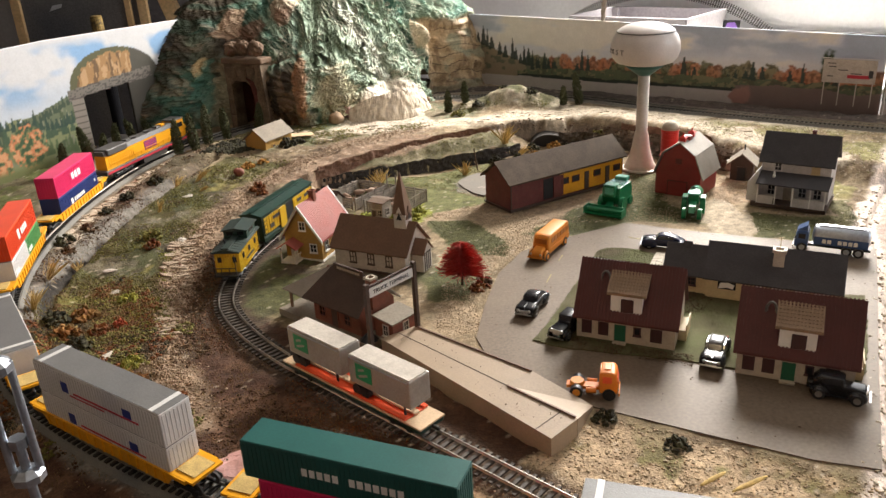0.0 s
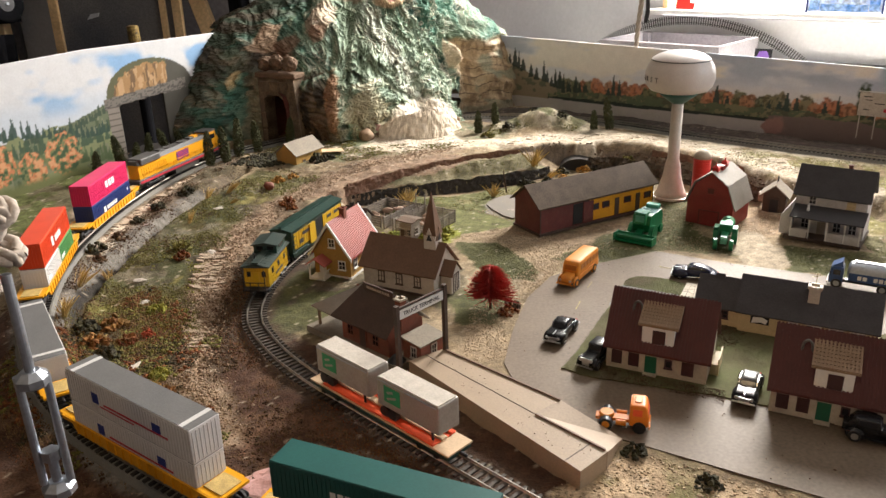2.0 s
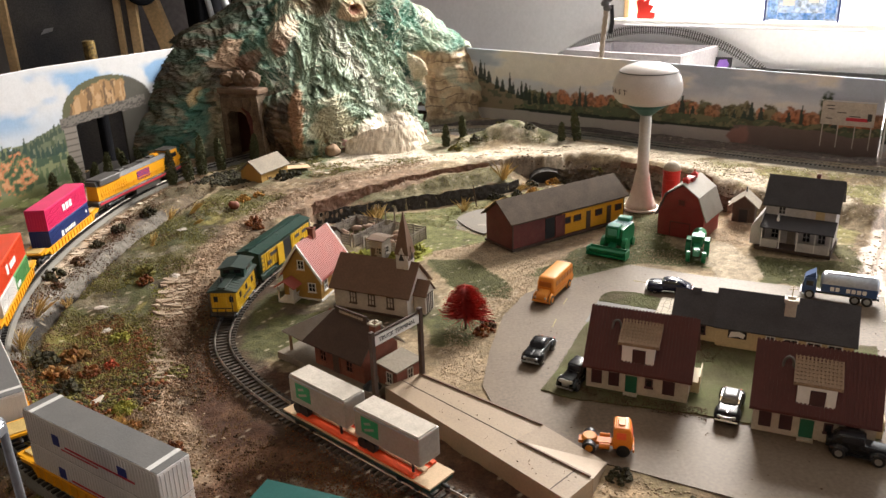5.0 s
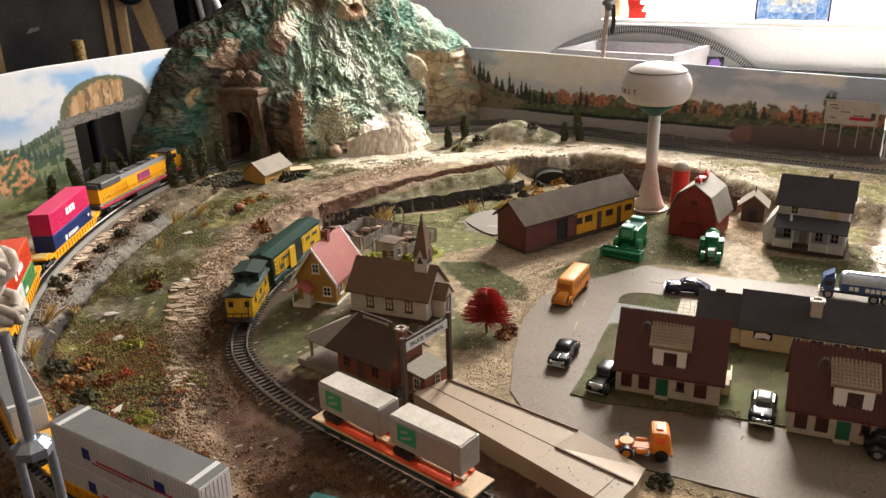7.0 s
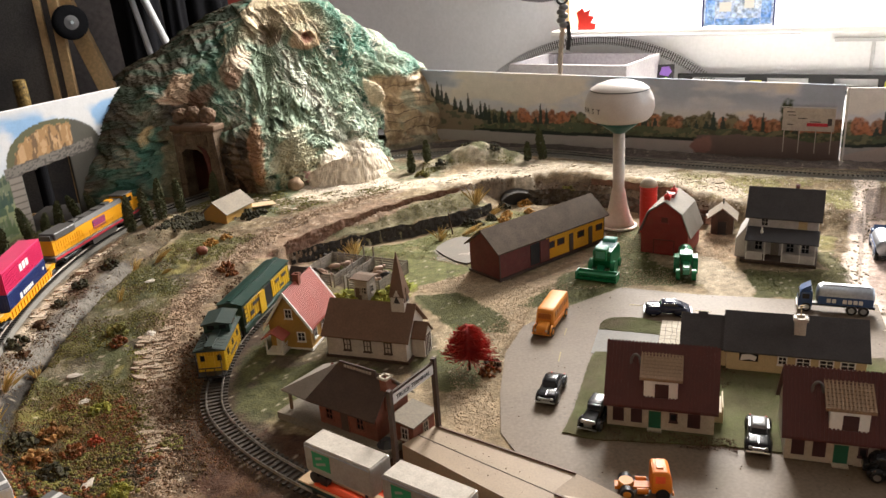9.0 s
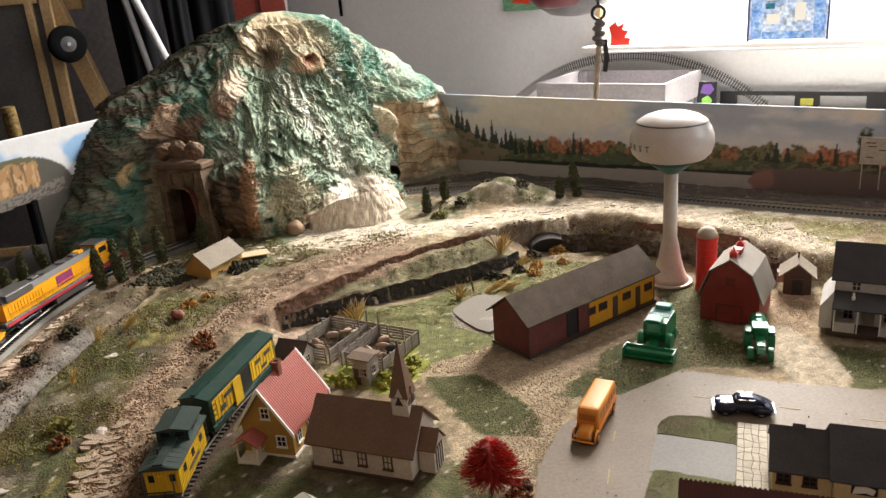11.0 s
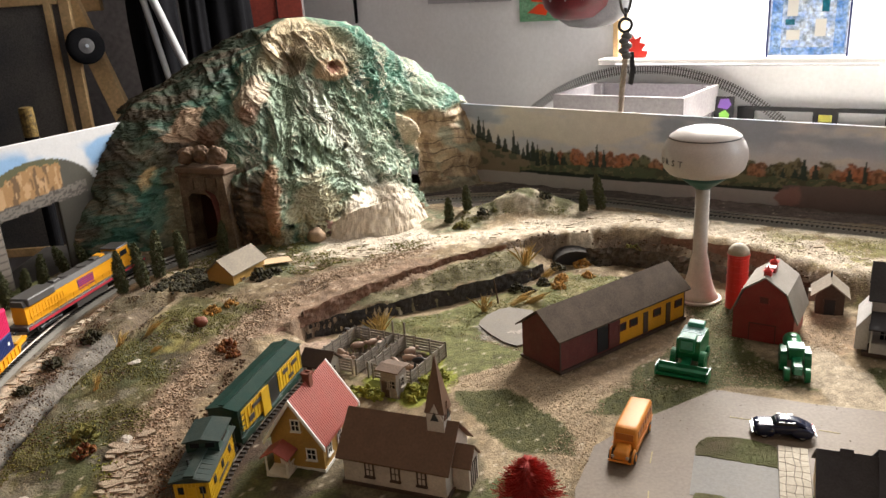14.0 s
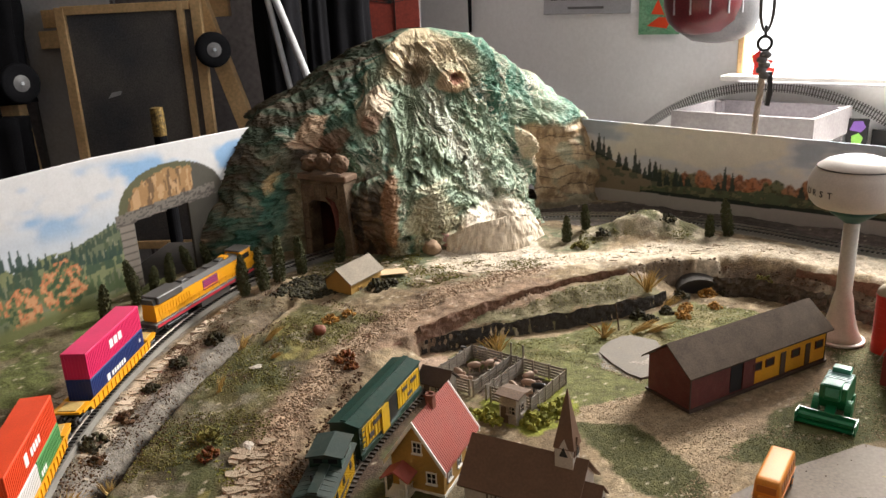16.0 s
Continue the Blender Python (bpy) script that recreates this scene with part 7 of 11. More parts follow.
def flatcar(d):
    m = on_track(INNER_P, S_IN, d, 0.13)
    v = thing("piggyback_flatcar", m, "flatcar with orange deck, tan centre strip and green frame", "freight car")
    part("frame", box(0.184, 0.0285, 0.0042, (0, 0, 0.0068), bevel=0.0006), M_RRGREEN, v, "dark green frame")
    part("deck", box(0.185, 0.0300, 0.0016, (0, 0, 0.0112)), M_FLATBED, v)
    for s in (-1, 1):
        part("side_trough", box(0.148, 0.0052, 0.0022, (0.0, s * 0.0118, 0.0129), bevel=0.0005), M_FLATRED, v, "bright orange side trough")
        part("trough_floor", box(0.148, 0.006, 0.0006, (0.0, s * 0.0060, 0.0129)), M_FLATRED, v)
    part("centre_strip", box(0.150, 0.0068, 0.0024, (0, 0, 0.0129), bevel=0.0006), M_FLATBED, v)
    part("hitch", box(0.014, 0.0085, 0.0036, (0.0, 0, 0.0154), bevel=0.001), M_FLATBED, v)
    for x in (-0.066, 0.066):
        truck_frame(v, x)
        coupler(v, math.copysign(0.096, x), 0.0075)
    trailer(m @ pose(-0.0425, 0, 0.0137, 0, 0, 180))
    trailer(m @ pose(0.0445, 0, 0.0137, 0, 0, 180))
    return v


def boxcar(d):
    v = thing("boxcar", on_track(INNER_P, S_IN, d, 0.11), "yellow-sided boxcar with dark green roof and open door", "freight car")
    L, W, H = 0.146, 0.0325, 0.0355
    body = part("body", box(L, W, H, (0, 0, 0.0105), bevel=0.0004), M_RRGREEN, v, "dark green ends")
    for s in (-1, 1):
        y = s * (W / 2 + 0.0004)
        for x in (-L * 0.275, L * 0.275):
            part("side", box(L * 0.37, 0.0008, H - 0.0125, (x, y, 0.0190)), M_RRYELLOW, body, "yellow side boards")
        # body is closed here; a black panel stands for the shaded inside
        part("doorway", box(L * 0.135, 0.0006, H - 0.007, (0, y - s * 0.0002, 0.0135)), M_BLACK, body, "flat black panel for the shade inside the open doorway")
        bm = bmesh.new()
        for k in range(22):
            x = -L / 2 + 0.005 + k * 0.0065
            if abs(x) > L * 0.09:
                add_box(bm, 0.0005, 0.0006, H - 0.0125, (x, s * (W / 2 + 0.0010), 0.0190))
        tagged(part("ribs", bm, M_RRYELLOW, body), kind="stuff")
        for x, z, w, h in ((-0.052, 0.0335, 0.014, 0.0045), (-0.030, 0.0335, 0.012, 0.0045), (-0.042, 0.0225, 0.012, 0.004), (0.036, 0.0335, 0.020, 0.0045), (0.050, 0.0235, 0.010, 0.006)):
            part("marking", box(w, 0.0005, h, (s * x, s * (W / 2 + 0.0014), z)), M_DKLETTER, body)
        part("door", box(L * 0.11, 0.0012, H - 0.007, (s * L * 0.135, s * (W / 2 + 0.0018), 0.0135)), M_RRYELLOW, body, "yellow sliding door pushed aside")
        part("door_rail", box(L * 0.36, 0.0014, 0.0010, (s * L * 0.07, s * (W / 2 + 0.0016), 0.0128)), M_RRGREEN, body)
        bm = bmesh.new()
        for k in range(5):
            add_box(bm, 0.007, 0.0012, 0.0008, (-L / 2 + 0.005, s * (W / 2 + 0.0012), 0.014 + k * 0.006))
        part("ladder", bm, M_RRGREEN, body)
        part("side_sill", box(L, 0.0014, 0.006, (0, y, 0.0095)), M_RRGREEN, body)
    part("roof", prism([(-W / 2 - 0.0015, 0.0460), (W / 2 + 0.0015, 0.0460), (W / 2 + 0.0015, 0.0470), (0, 0.0505), (-W / 2 - 0.0015, 0.0470)], -L / 2 - 0.001, L / 2 + 0.001, "yz"), M_RRGREEN, v)
    bm = bmesh.new()
    for k in range(14):
        add_box(bm, 0.0005, W * 0.5, 0.0006, (-L / 2 + 0.006 + k * 0.0103, W * 0.25, 0.0483), (-12, 0, 0))
        add_box(bm, 0.0005, W * 0.5, 0.0006, (-L / 2 + 0.006 + k * 0.0103, -W * 0.25, 0.0483), (12, 0, 0))
    part("roof_seams", bm, M_RRGREEN, v)
    part("running_board", box(L, 0.006, 0.0008, (0, 0, 0.0512)), M_RRGREEN, v)
    part("underframe", box(L, 0.012, 0.004, (0, 0, 0.0064)), M_BLACK, v)
    part("brake_wheel", cyl(0.004, 0.004, 0.001, (L / 2 + 0.002, 0.006, 0.044), (0, 90, 0), 14), M_BLACK, v)
    for x in (-0.052, 0.052):
        truck_frame(v, x)
        coupler(v, math.copysign(L / 2 + 0.004, x), 0.0075)
    return v


def caboose(d):
    v = thing("caboose", on_track(INNER_P, S_IN, d, 0.07), "yellow caboose with dark green roof and cupola", "caboose")
    L, W, H = 0.078, 0.0315, 0.027
    body = part("body", box(L, W, H, (0, 0, 0.0105), bevel=0.0004), M_RRYELLOW, v)
    bm = bmesh.new()
    for k in range(22):
        for s in (-1, 1):
            add_box(bm, 0.0005, 0.0005, H - 0.002, (-L / 2 + 0.002 + k * 0.0035, s * (W / 2 + 0.0002), 0.0115))
    for k in range(9):
        for s in (-1, 1):
            add_box(bm, 0.0005, 0.0005, H - 0.002, (s * (L / 2 + 0.0002), -W / 2 + 0.002 + k * 0.0034, 0.0115))
    part("siding", bm, M_RRYELLOW, body)
    for s in (-1, 1):
        for y in (-0.0095, 0.0095):
            part("window", box(0.0006, 0.005, 0.007, (s * (L / 2 + 0.0005), y, 0.0245)), M_GLASS, body)
        part("door", box(0.0006, 0.0065, 0.018, (s * (L / 2 + 0.0005), 0, 0.0125)), M_RRYELLOW, body)
        for x in (-0.024, 0.0, 0.024):
            part("window", box(0.006, 0.0006, 0.007, (x, s * (W / 2 + 0.0005), 0.0245)), M_GLASS, body)
        part("side_marks", box(0.030, 0.0004, 0.003, (0, s * (W / 2 + 0.0006), 0.0175)), M_DKLETTER, body)
    roof = part("roof", prism([(-W / 2 - 0.0025, 0.0376), (W / 2 + 0.0025, 0.0376), (W / 2 + 0.0025, 0.0388), (0, 0.0428), (-W / 2 - 0.0025, 0.0388)], -L / 2 - 0.004, L / 2 + 0.006, "yz"), M_CABROOF, v)
    bm = bmesh.new()
    for k in range(12):
        for s in (-1, 1):
            add_box(bm, 0.0007, W * 0.52, 0.0008, (-L / 2 - 0.002 + k * 0.0072, s * W * 0.25, 0.0406), (-s * 14, 0, 0))
    part("roof_seams", bm, M_CABROOF, roof)
    part("running_board", box(L + 0.006, 0.009, 0.0018, (0, 0, 0.0424)), M_CABROOF, roof)
    cu = part("cupola", box(0.035, 0.0300, 0.0112, (0.019, 0, 0.0392)), M_RRGREEN, v, "low green cupola")
    part("cupola_roof", prism([(-0.0175, 0.0505), (0.0175, 0.0505), (0.0175, 0.0516), (0, 0.0548), (-0.0175, 0.0516)], -0.0015, 0.0395, "yz"), M_CABROOF, cu)
    for s in (-1, 1):
        for y in (-0.007, 0.007):
            part("window", box(0.0006, 0.008, 0.0045, (0.019 + s * 0.0178, y, 0.0445)), M_GLASS, cu)
        part("window", box(0.016, 0.0006, 0.0045, (0.019, s * 0.0153, 0.0445)), M_GLASS, cu)
    for s in (-1, 1):
        pl = part("end_platform", box(0.012, 0.030, 0.0016, (s * (L / 2 + 0.0062), 0, 0.0098)), M_BLACK, v)
        bm = bmesh.new()
        for y in (-0.0135, -0.005, 0.005, 0.0135):
            add_box(bm, 0.0009, 0.0009, 0.010, (s * (L / 2 + 0.0115), y, 0.0114))
        add_box(bm, 0.0010, 0.028, 0.0010, (s * (L / 2 + 0.0115), 0, 0.0206))
        for y in (-0.0135, 0.0135):
            add_box(bm, 0.0009, 0.0009, 0.027, (s * (L / 2 + 0.0112), y, 0.0114))
        part("railing", bm, M_BLACK, pl)
        coupler(v, s * (L / 2 + 0.015), 0.0072)
    part("smoke_jack", cyl(0.0012, 0.0012, 0.007, (-0.022, 0.006, 0.041), seg=8), M_BLACK, v)
    part("underframe", box(L, 0.014, 0.004, (0, 0, 0.0064)), M_BLACK, v)
    for x in (-0.026, 0.026):
        truck_frame(v, x, 0.009)
    return v


flatcar(nearest(INNER_P, S_IN, -0.066, 0.614))
S_BOX = nearest(INNER_P, S_IN, -0.215, 1.055)
boxcar(S_BOX)
caboose(S_BOX - 0.136)


# ---- road vehicles ----
def tyre_wheel(parent, x, y, r, w, rim_mat, name="wheel", tyre_mat=None):
    wob = part(name, cyl(r, r, w, (x, y + w / 2, r), (90, 0, 0), 18), tyre_mat or M_BLACK, parent)
    s = 1 if y > 0 else -1
    part("hub", cyl(r * 0.58, r * 0.58, 0.0006, (x, y + s * w / 2 + 0.0003, r), (90, 0, 0), 14), rim_mat, wob)
    return wob


def soft_block(profile, half, bevel, taper=0.0):
    """A rounded body from its side outline (x, z), half its width either side, bevelled; taper narrows it towards the top."""
    bm = prism(profile, -half, half, "xz")
    zs = [v.co.z for v in bm.verts]
    z0, z1 = min(zs), max(zs)
    for v in bm.verts:
        v.co.y *= 1 - taper * (v.co.z - z0) / (z1 - z0)
    bmesh.ops.bevel(bm, geom=list(bm.edges), offset=bevel, segments=2, affect="EDGES", profile=0.6)
    return bm


def sedan(m, label, paint, style="fastback", roof_mat=None):
    c = thing("sedan", m, label, "toy car", "toy cars")
    lower = [(-0.0262, 0.0040), (0.0262, 0.0040), (0.0274, 0.0070), (0.0268, 0.0102), (0.0235, 0.0124), (0.0120, 0.0132), (-0.0100, 0.0132), (-0.0200, 0.0120), (-0.0262, 0.0096), (-0.0280, 0.0064)]
    part("body", soft_block(lower, 0.0098, 0.0022), paint, c, smooth=True)
    top = [(-0.0215, 0.0118), (0.0105, 0.0122), (0.0072, 0.0170), (0.0040, 0.0186), (-0.0020, 0.0191), (-0.0085, 0.0183), (-0.0150, 0.0160), (-0.0195, 0.0136)] if style == "fastback" else [(-0.0180, 0.0118), (0.0095, 0.0122), (0.0064, 0.0178), (0.0030, 0.0194), (-0.0060, 0.0196), (-0.0125, 0.0180), (-0.0162, 0.0150)]
    cab = part("cabin", soft_block(top, 0.0086, 0.0020, 0.26), roof_mat or paint, c, smooth=True)
    for s in (-1, 1):
        part("side_window", prism([(-0.0125, 0.0136), (0.0080, 0.0136), (0.0050, 0.0172), (-0.0095, 0.0172)], s * 0.0080 - 0.0006, s * 0.0080 + 0.0006, "xz"), M_GLASS, cab)
        for x in (-0.0165, 0.0175):
            fn = lathe([(0.0066, 0), (0.0064, 0.0016), (0.0050, 0.0029), (0.0026, 0.0036), (0.0005, 0.0038)], 20)
            part("fender", shaped(shaped(fn, Matrix.Diagonal((1.55, 0.92, 1, 1))), pose(x, s * 0.0082, 0.0062, -s * 90, 0, 0)), paint, c, smooth=True)
            tyre_wheel(c, x, s * 0.0098, 0.0041, 0.0030, M_CHROME)
        part("headlight", cyl(0.0017, 0.0015, 0.0012, (0.0266, s * 0.0066, 0.0088), (0, 90, 0), 12), M_CHROME, c)
        part("tail_light", cyl(0.0009, 0.0008, 0.0010, (-0.0281, s * 0.0070, 0.0085), (0, 90, 0), 10), M_RED, c)
    part("windscreen", box(0.0006, 0.0125, 0.0052, (0.0103, 0, 0.0125), (0, -38, 0)), M_GLASS, cab)
    part("rear_window", box(0.0006, 0.0110, 0.0050, (-0.0166, 0, 0.0128), (0, 44, 0)), M_GLASS, cab)
    part("front_bumper", box(0.0014, 0.0205, 0.0018, (0.0285, 0, 0.0042), bevel=0.0005), M_CHROME, c)
    part("rear_bumper", box(0.0014, 0.0205, 0.0018, (-0.0288, 0, 0.0042), bevel=0.0005), M_CHROME, c)
    bm = bmesh.new()
    for k in range(4):
        add_box(bm, 0.0006, 0.010, 0.0006, (0.0276, 0, 0.0058 + k * 0.0011))
    part("grille", bm, M_CHROME, c)
    part("bonnet_strip", box(0.013, 0.0008, 0.0006, (0.0185, 0, 0.0124)), M_CHROME, c)
    return c


def old_car(m, label):
    c = thing("vintage_car", m, label, "toy car", "toy cars")
    part("body", soft_block([(-0.021, 0.0055), (0.020, 0.0055), (0.022, 0.010), (0.021, 0.0135), (0.004, 0.0145), (0.003, 0.0215), (-0.0165, 0.0215), (-0.021, 0.016)], 0.0072, 0.0012), M_BLACKGLOSS, c, smooth=True)
    for s in (-1, 1):
        part("side_window", box(0.0140, 0.0006, 0.0050, (-0.0065, s * 0.0073, 0.0150)), M_GLASS, c)
        part("running_board", box(0.022, 0.0034, 0.0010, (-0.002, s * 0.0090, 0.0050)), M_BLACKGLOSS, c)
        for x in (-0.0150, 0.0150):
            fn = lathe([(0.0068, 0), (0.0066, 0.0014), (0.0048, 0.0026), (0.0005, 0.0030)], 16)
            part("fender", shaped(shaped(fn, Matrix.Diagonal((1.2, 0.9, 1, 1))), pose(x, s * 0.0076, 0.0068, -s * 90, 0, 0)), M_BLACKGLOSS, c, smooth=True)
            tyre_wheel(c, x, s * 0.0100, 0.0052, 0.0022, M_CHROME)
        part("headlight", lathe([(0.0004, 0), (0.0017, 0.001), (0.0020, 0.0026), (0.0018, 0.003)], 12, (0, 0, 0)), M_CHROME, c).matrix_basis = pose(0.0200, s * 0.0055, 0.0118, 0, 90, 0)
    part("windscreen", box(0.0006, 0.0120, 0.0060, (0.0036, 0, 0.0148)), M_GLASS, c)
    part("radiator", box(0.0012, 0.0080, 0.0080, (0.0222, 0, 0.0058), bevel=0.0004), M_CHROME, c)
    part("bumper", box(0.0012, 0.0185, 0.0012, (0.0250, 0, 0.0050)), M_CHROME, c)
    part("trunk", box(0.005, 0.012, 0.007, (-0.0232, 0, 0.0070), bevel=0.0006), M_BLACKGLOSS, c)
    return c


M_BUSWIN = mat("dark_orange_window", (0.42, 0.13, 0.015), 0.3, 0.1, bump=0.05)


def school_bus(m):
    c = thing("school_bus", m, "orange plastic school bus", "toy bus")
    body = part("body", soft_block([(-0.0415, 0.0055), (0.0250, 0.0055), (0.0262, 0.0200), (0.0235, 0.0280), (0.0190, 0.0305), (-0.0380, 0.0305), (-0.0412, 0.0280)], 0.0118, 0.0026, 0.10), M_BUS, c, smooth=True)
    part("bonnet", soft_block([(0.0240, 0.0055), (0.0405, 0.0055), (0.0418, 0.0100), (0.0400, 0.0148), (0.0250, 0.0165)], 0.0078, 0.0022, 0.15), M_BUS, c, smooth=True)
    for s in (-1, 1):
        for k in range(6):
            part("window", box(0.0076, 0.0006, 0.0064, (-0.0345 + k * 0.0096, s * 0.0113, 0.0188), (s * 3, 0, 0)), M_BUSWIN, body)
        part("rub_rail", box(0.064, 0.0006, 0.0009, (-0.008, s * 0.0120, 0.0125)), M_ORANGE, body)
        for x in (-0.026, 0.031):
            fn = lathe([(0.0072, 0), (0.0068, 0.0012), (0.0045, 0.0022), (0.0005, 0.0025)], 16)
            part("fender", shaped(fn, pose(x, s * 0.0098, 0.0065, -s * 90, 0, 0)), M_BUS, c, smooth=True)
            tyre_wheel(c, x, s * 0.0106, 0.0056, 0.0036, M_BUS)
        part("headlight", cyl(0.0016, 0.0014, 0.0010, (0.0412, s * 0.0068, 0.0105), (0, 90, 0), 12), M_STUCCO, c)
    part("windscreen", box(0.0006, 0.0165, 0.0062, (0.0262, 0, 0.0192), (0, -12, 0)), M_BUSWIN, body)
    part("rear_window", box(0.0006, 0.0140, 0.0055, (-0.0416, 0, 0.0200)), M_BUSWIN, body)
    part("bumper", box(0.0014, 0.0220, 0.0022, (0.0430, 0, 0.0052), bevel=0.0005), M_BUS, c)
    return c


def truck_cab(m):
    c = thing("truck_tractor", m, "orange plastic truck tractor without trailer", "toy truck")
    part("chassis", box(0.044, 0.0085, 0.0028, (-0.004, 0, 0.0058)), M_ORANGE, c)
    cab = part("cab", soft_block([(0.0035, 0.0065), (0.0200, 0.0065), (0.0204, 0.0150), (0.0185, 0.0255), (0.0160, 0.0275), (0.0050, 0.0275), (0.0035, 0.0255)], 0.0110, 0.0016, 0.08), M_ORANGE, c, smooth=True)
    part("windscreen", box(0.0006, 0.0165, 0.0068, (0.0201, 0, 0.0165), (0, -11, 0)), M_FLATRED, cab)
    for s in (-1, 1):
        part("side_window", box(0.0080, 0.0006, 0.0062, (0.0105, s * 0.0106, 0.0172), (s * 4, 0, 0)), M_FLATRED, cab)
        part("headlight", cyl(0.0014, 0.0012, 0.0008, (0.0203, s * 0.0075, 0.0100), (0, 90, 0), 10), M_STUCCO, cab)
        part("fuel_tank", cyl(0.0026, 0.0026, 0.009, (-0.008, s * 0.0080, 0.0072), (0, 90, 0), 14), M_ORANGE, c)
        tyre_wheel(c, 0.0125, s * 0.0098, 0.0058, 0.0036, M_BLACK)
        tyre_wheel(c, -0.0165, s * 0.0090, 0.0058, 0.0060, M_BUS)
    part("fifth_wheel", cyl(0.0068, 0.0060, 0.0026, (-0.0165, 0, 0.0096), seg=18), M_BUS, c)
    part("cab_roof_hatch", box(0.0060, 0.0100, 0.0010, (0.0105, 0, 0.0276), bevel=0.0004), M_ORANGE, cab)
    part("bumper", box(0.0014, 0.0215, 0.0030, (0.0212, 0, 0.0048), bevel=0.0005), M_ORANGE, c)
    return c


def tank_truck(m, label, name="tank_truck", tank_mat=None):
    c = thing(name, m, label, "toy truck")
    part("chassis", box(0.084, 0.0085, 0.0030, (-0.004, 0, 0.0062)), M_BLACK, c)
    cab = part("cab", soft_block([(0.0235, 0.0065), (0.0390, 0.0065), (0.0396, 0.0150), (0.0375, 0.0255), (0.0345, 0.0270), (0.0250, 0.0270), (0.0235, 0.0250)], 0.0120, 0.0016, 0.08), M_BLUE, c, "blue truck cab", True)
    part("air_deflector", prism([(0.0250, 0.0272), (0.0370, 0.0272), (0.0260, 0.0345)], -0.0085, 0.0085, "xz"), M_BLUE, cab)
    part("windscreen", box(0.0006, 0.0185, 0.0070, (0.0391, 0, 0.0165), (0, -11, 0)), M_GLASS, cab)
    part("tank", shaped(lathe([(0.0060, 0), (0.0110, 0.0015), (0.0122, 0.0040), (0.0122, 0.0600), (0.0110, 0.0625), (0.0060, 0.0640)], 28), pose(-0.0445, 0, 0.0215, 0, 90, 0)), tank_mat or M_STEEL, c, "shiny steel tank", True)
    for s in (-1, 1):
        part("side_window", box(0.0080, 0.0006, 0.0062, (0.0310, s * 0.0115, 0.0172), (s * 4, 0, 0)), M_GLASS, cab)
        pn = part("side_panel", box(0.0600, 0.0008, 0.0100, (-0.0125, s * 0.0128, 0.0125)), M_BLUE, c, "blue side panel with white marks")
        bm = bmesh.new()
        for k in range(7):
            if k != 4:
                add_box(bm, 0.0044, 0.0004, 0.0050, (-0.0290 + k * 0.0058, s * 0.0134, 0.0150))
        part("marking", bm, M_LETTER, pn)
        for x in (0.0300, -0.0200, -0.0330):
            tyre_wheel(c, x, s * 0.0098, 0.0060, 0.0044, M_STEEL)
        part("mirror", box(0.0010, 0.0020, 0.0050, (0.0380, s * 0.0135, 0.0175)), M_BLACK, cab)
    part("bumper", box(0.0016, 0.0235, 0.0036, (0.0402, 0, 0.0046), bevel=0.0005), M_CWHITE, c)
    part("walkway", box(0.0520, 0.0060, 0.0012, (-0.0125, 0, 0.0335)), M_STEEL, c)
    return c


def combine(m):
    c = thing("combine_harvester", m, "green toy combine harvester with wide header", "toy tractor")
    part("body", soft_block([(-0.036, 0.010), (0.010, 0.010), (0.014, 0.022), (0.012, 0.036), (-0.030, 0.036), (-0.037, 0.026)], 0.0135, 0.0012), M_TRACTOR, c)
    cab = part("cab", box(0.0150, 0.0165, 0.0175, (0.0120, 0, 0.0225), bevel=0.0012), M_TRACTOR, c)
    part("cab_roof", box(0.0170, 0.0180, 0.0020, (0.0120, 0, 0.0401), bevel=0.0006), M_TRACTORL, cab, "light green roof")
    part("windscreen", box(0.0006, 0.0130, 0.0100, (0.0198, 0, 0.0275)), M_TRACTORL, cab)
    bm = bmesh.new()
    for k in range(6):
        add_box(bm, 0.0022, 0.0250, 0.0008, (-0.0060 - k * 0.0040, 0, 0.0361))
    part("louvres", bm, M_PALETEAL, c, "pale teal louvre slats")
    part("grain_tank", box(0.0120, 0.0185, 0.0060, (-0.0300, 0, 0.0361), bevel=0.0008), M_TRACTORL, c)
    hd = part("header", prism([(0.0260, 0.0020), (0.0420, 0.0020), (0.0420, 0.0040), (0.0300, 0.0060), (0.0275, 0.0125), (0.0260, 0.0125)], -0.0280, 0.0280, "xz"), M_TRACTOR, c, "wide green header")
    part("reel", cyl(0.0038, 0.0038, 0.0530, (0.0360, 0.0265, 0.0085), (90, 0, 0), 6), M_TRACTOR, hd)
    for s in (-1, 1):
        part("header_end", box(0.0180, 0.0012, 0.0120, (0.0345, s * 0.0286, 0.0015)), M_TRACTOR, hd)
        tyre_wheel(c, 0.0060, s * 0.0160, 0.0105, 0.0062, M_TRACTOR, tyre_mat=M_TRACTOR)
        tyre_wheel(c, -0.0290, s * 0.0130, 0.0065, 0.0050, M_TRACTOR, tyre_mat=M_TRACTOR)
    part("feeder", box(0.0180, 0.0100, 0.0060, (0.0190, 0, 0.0060), (0, 22, 0)), M_TRACTOR, c)
    return c


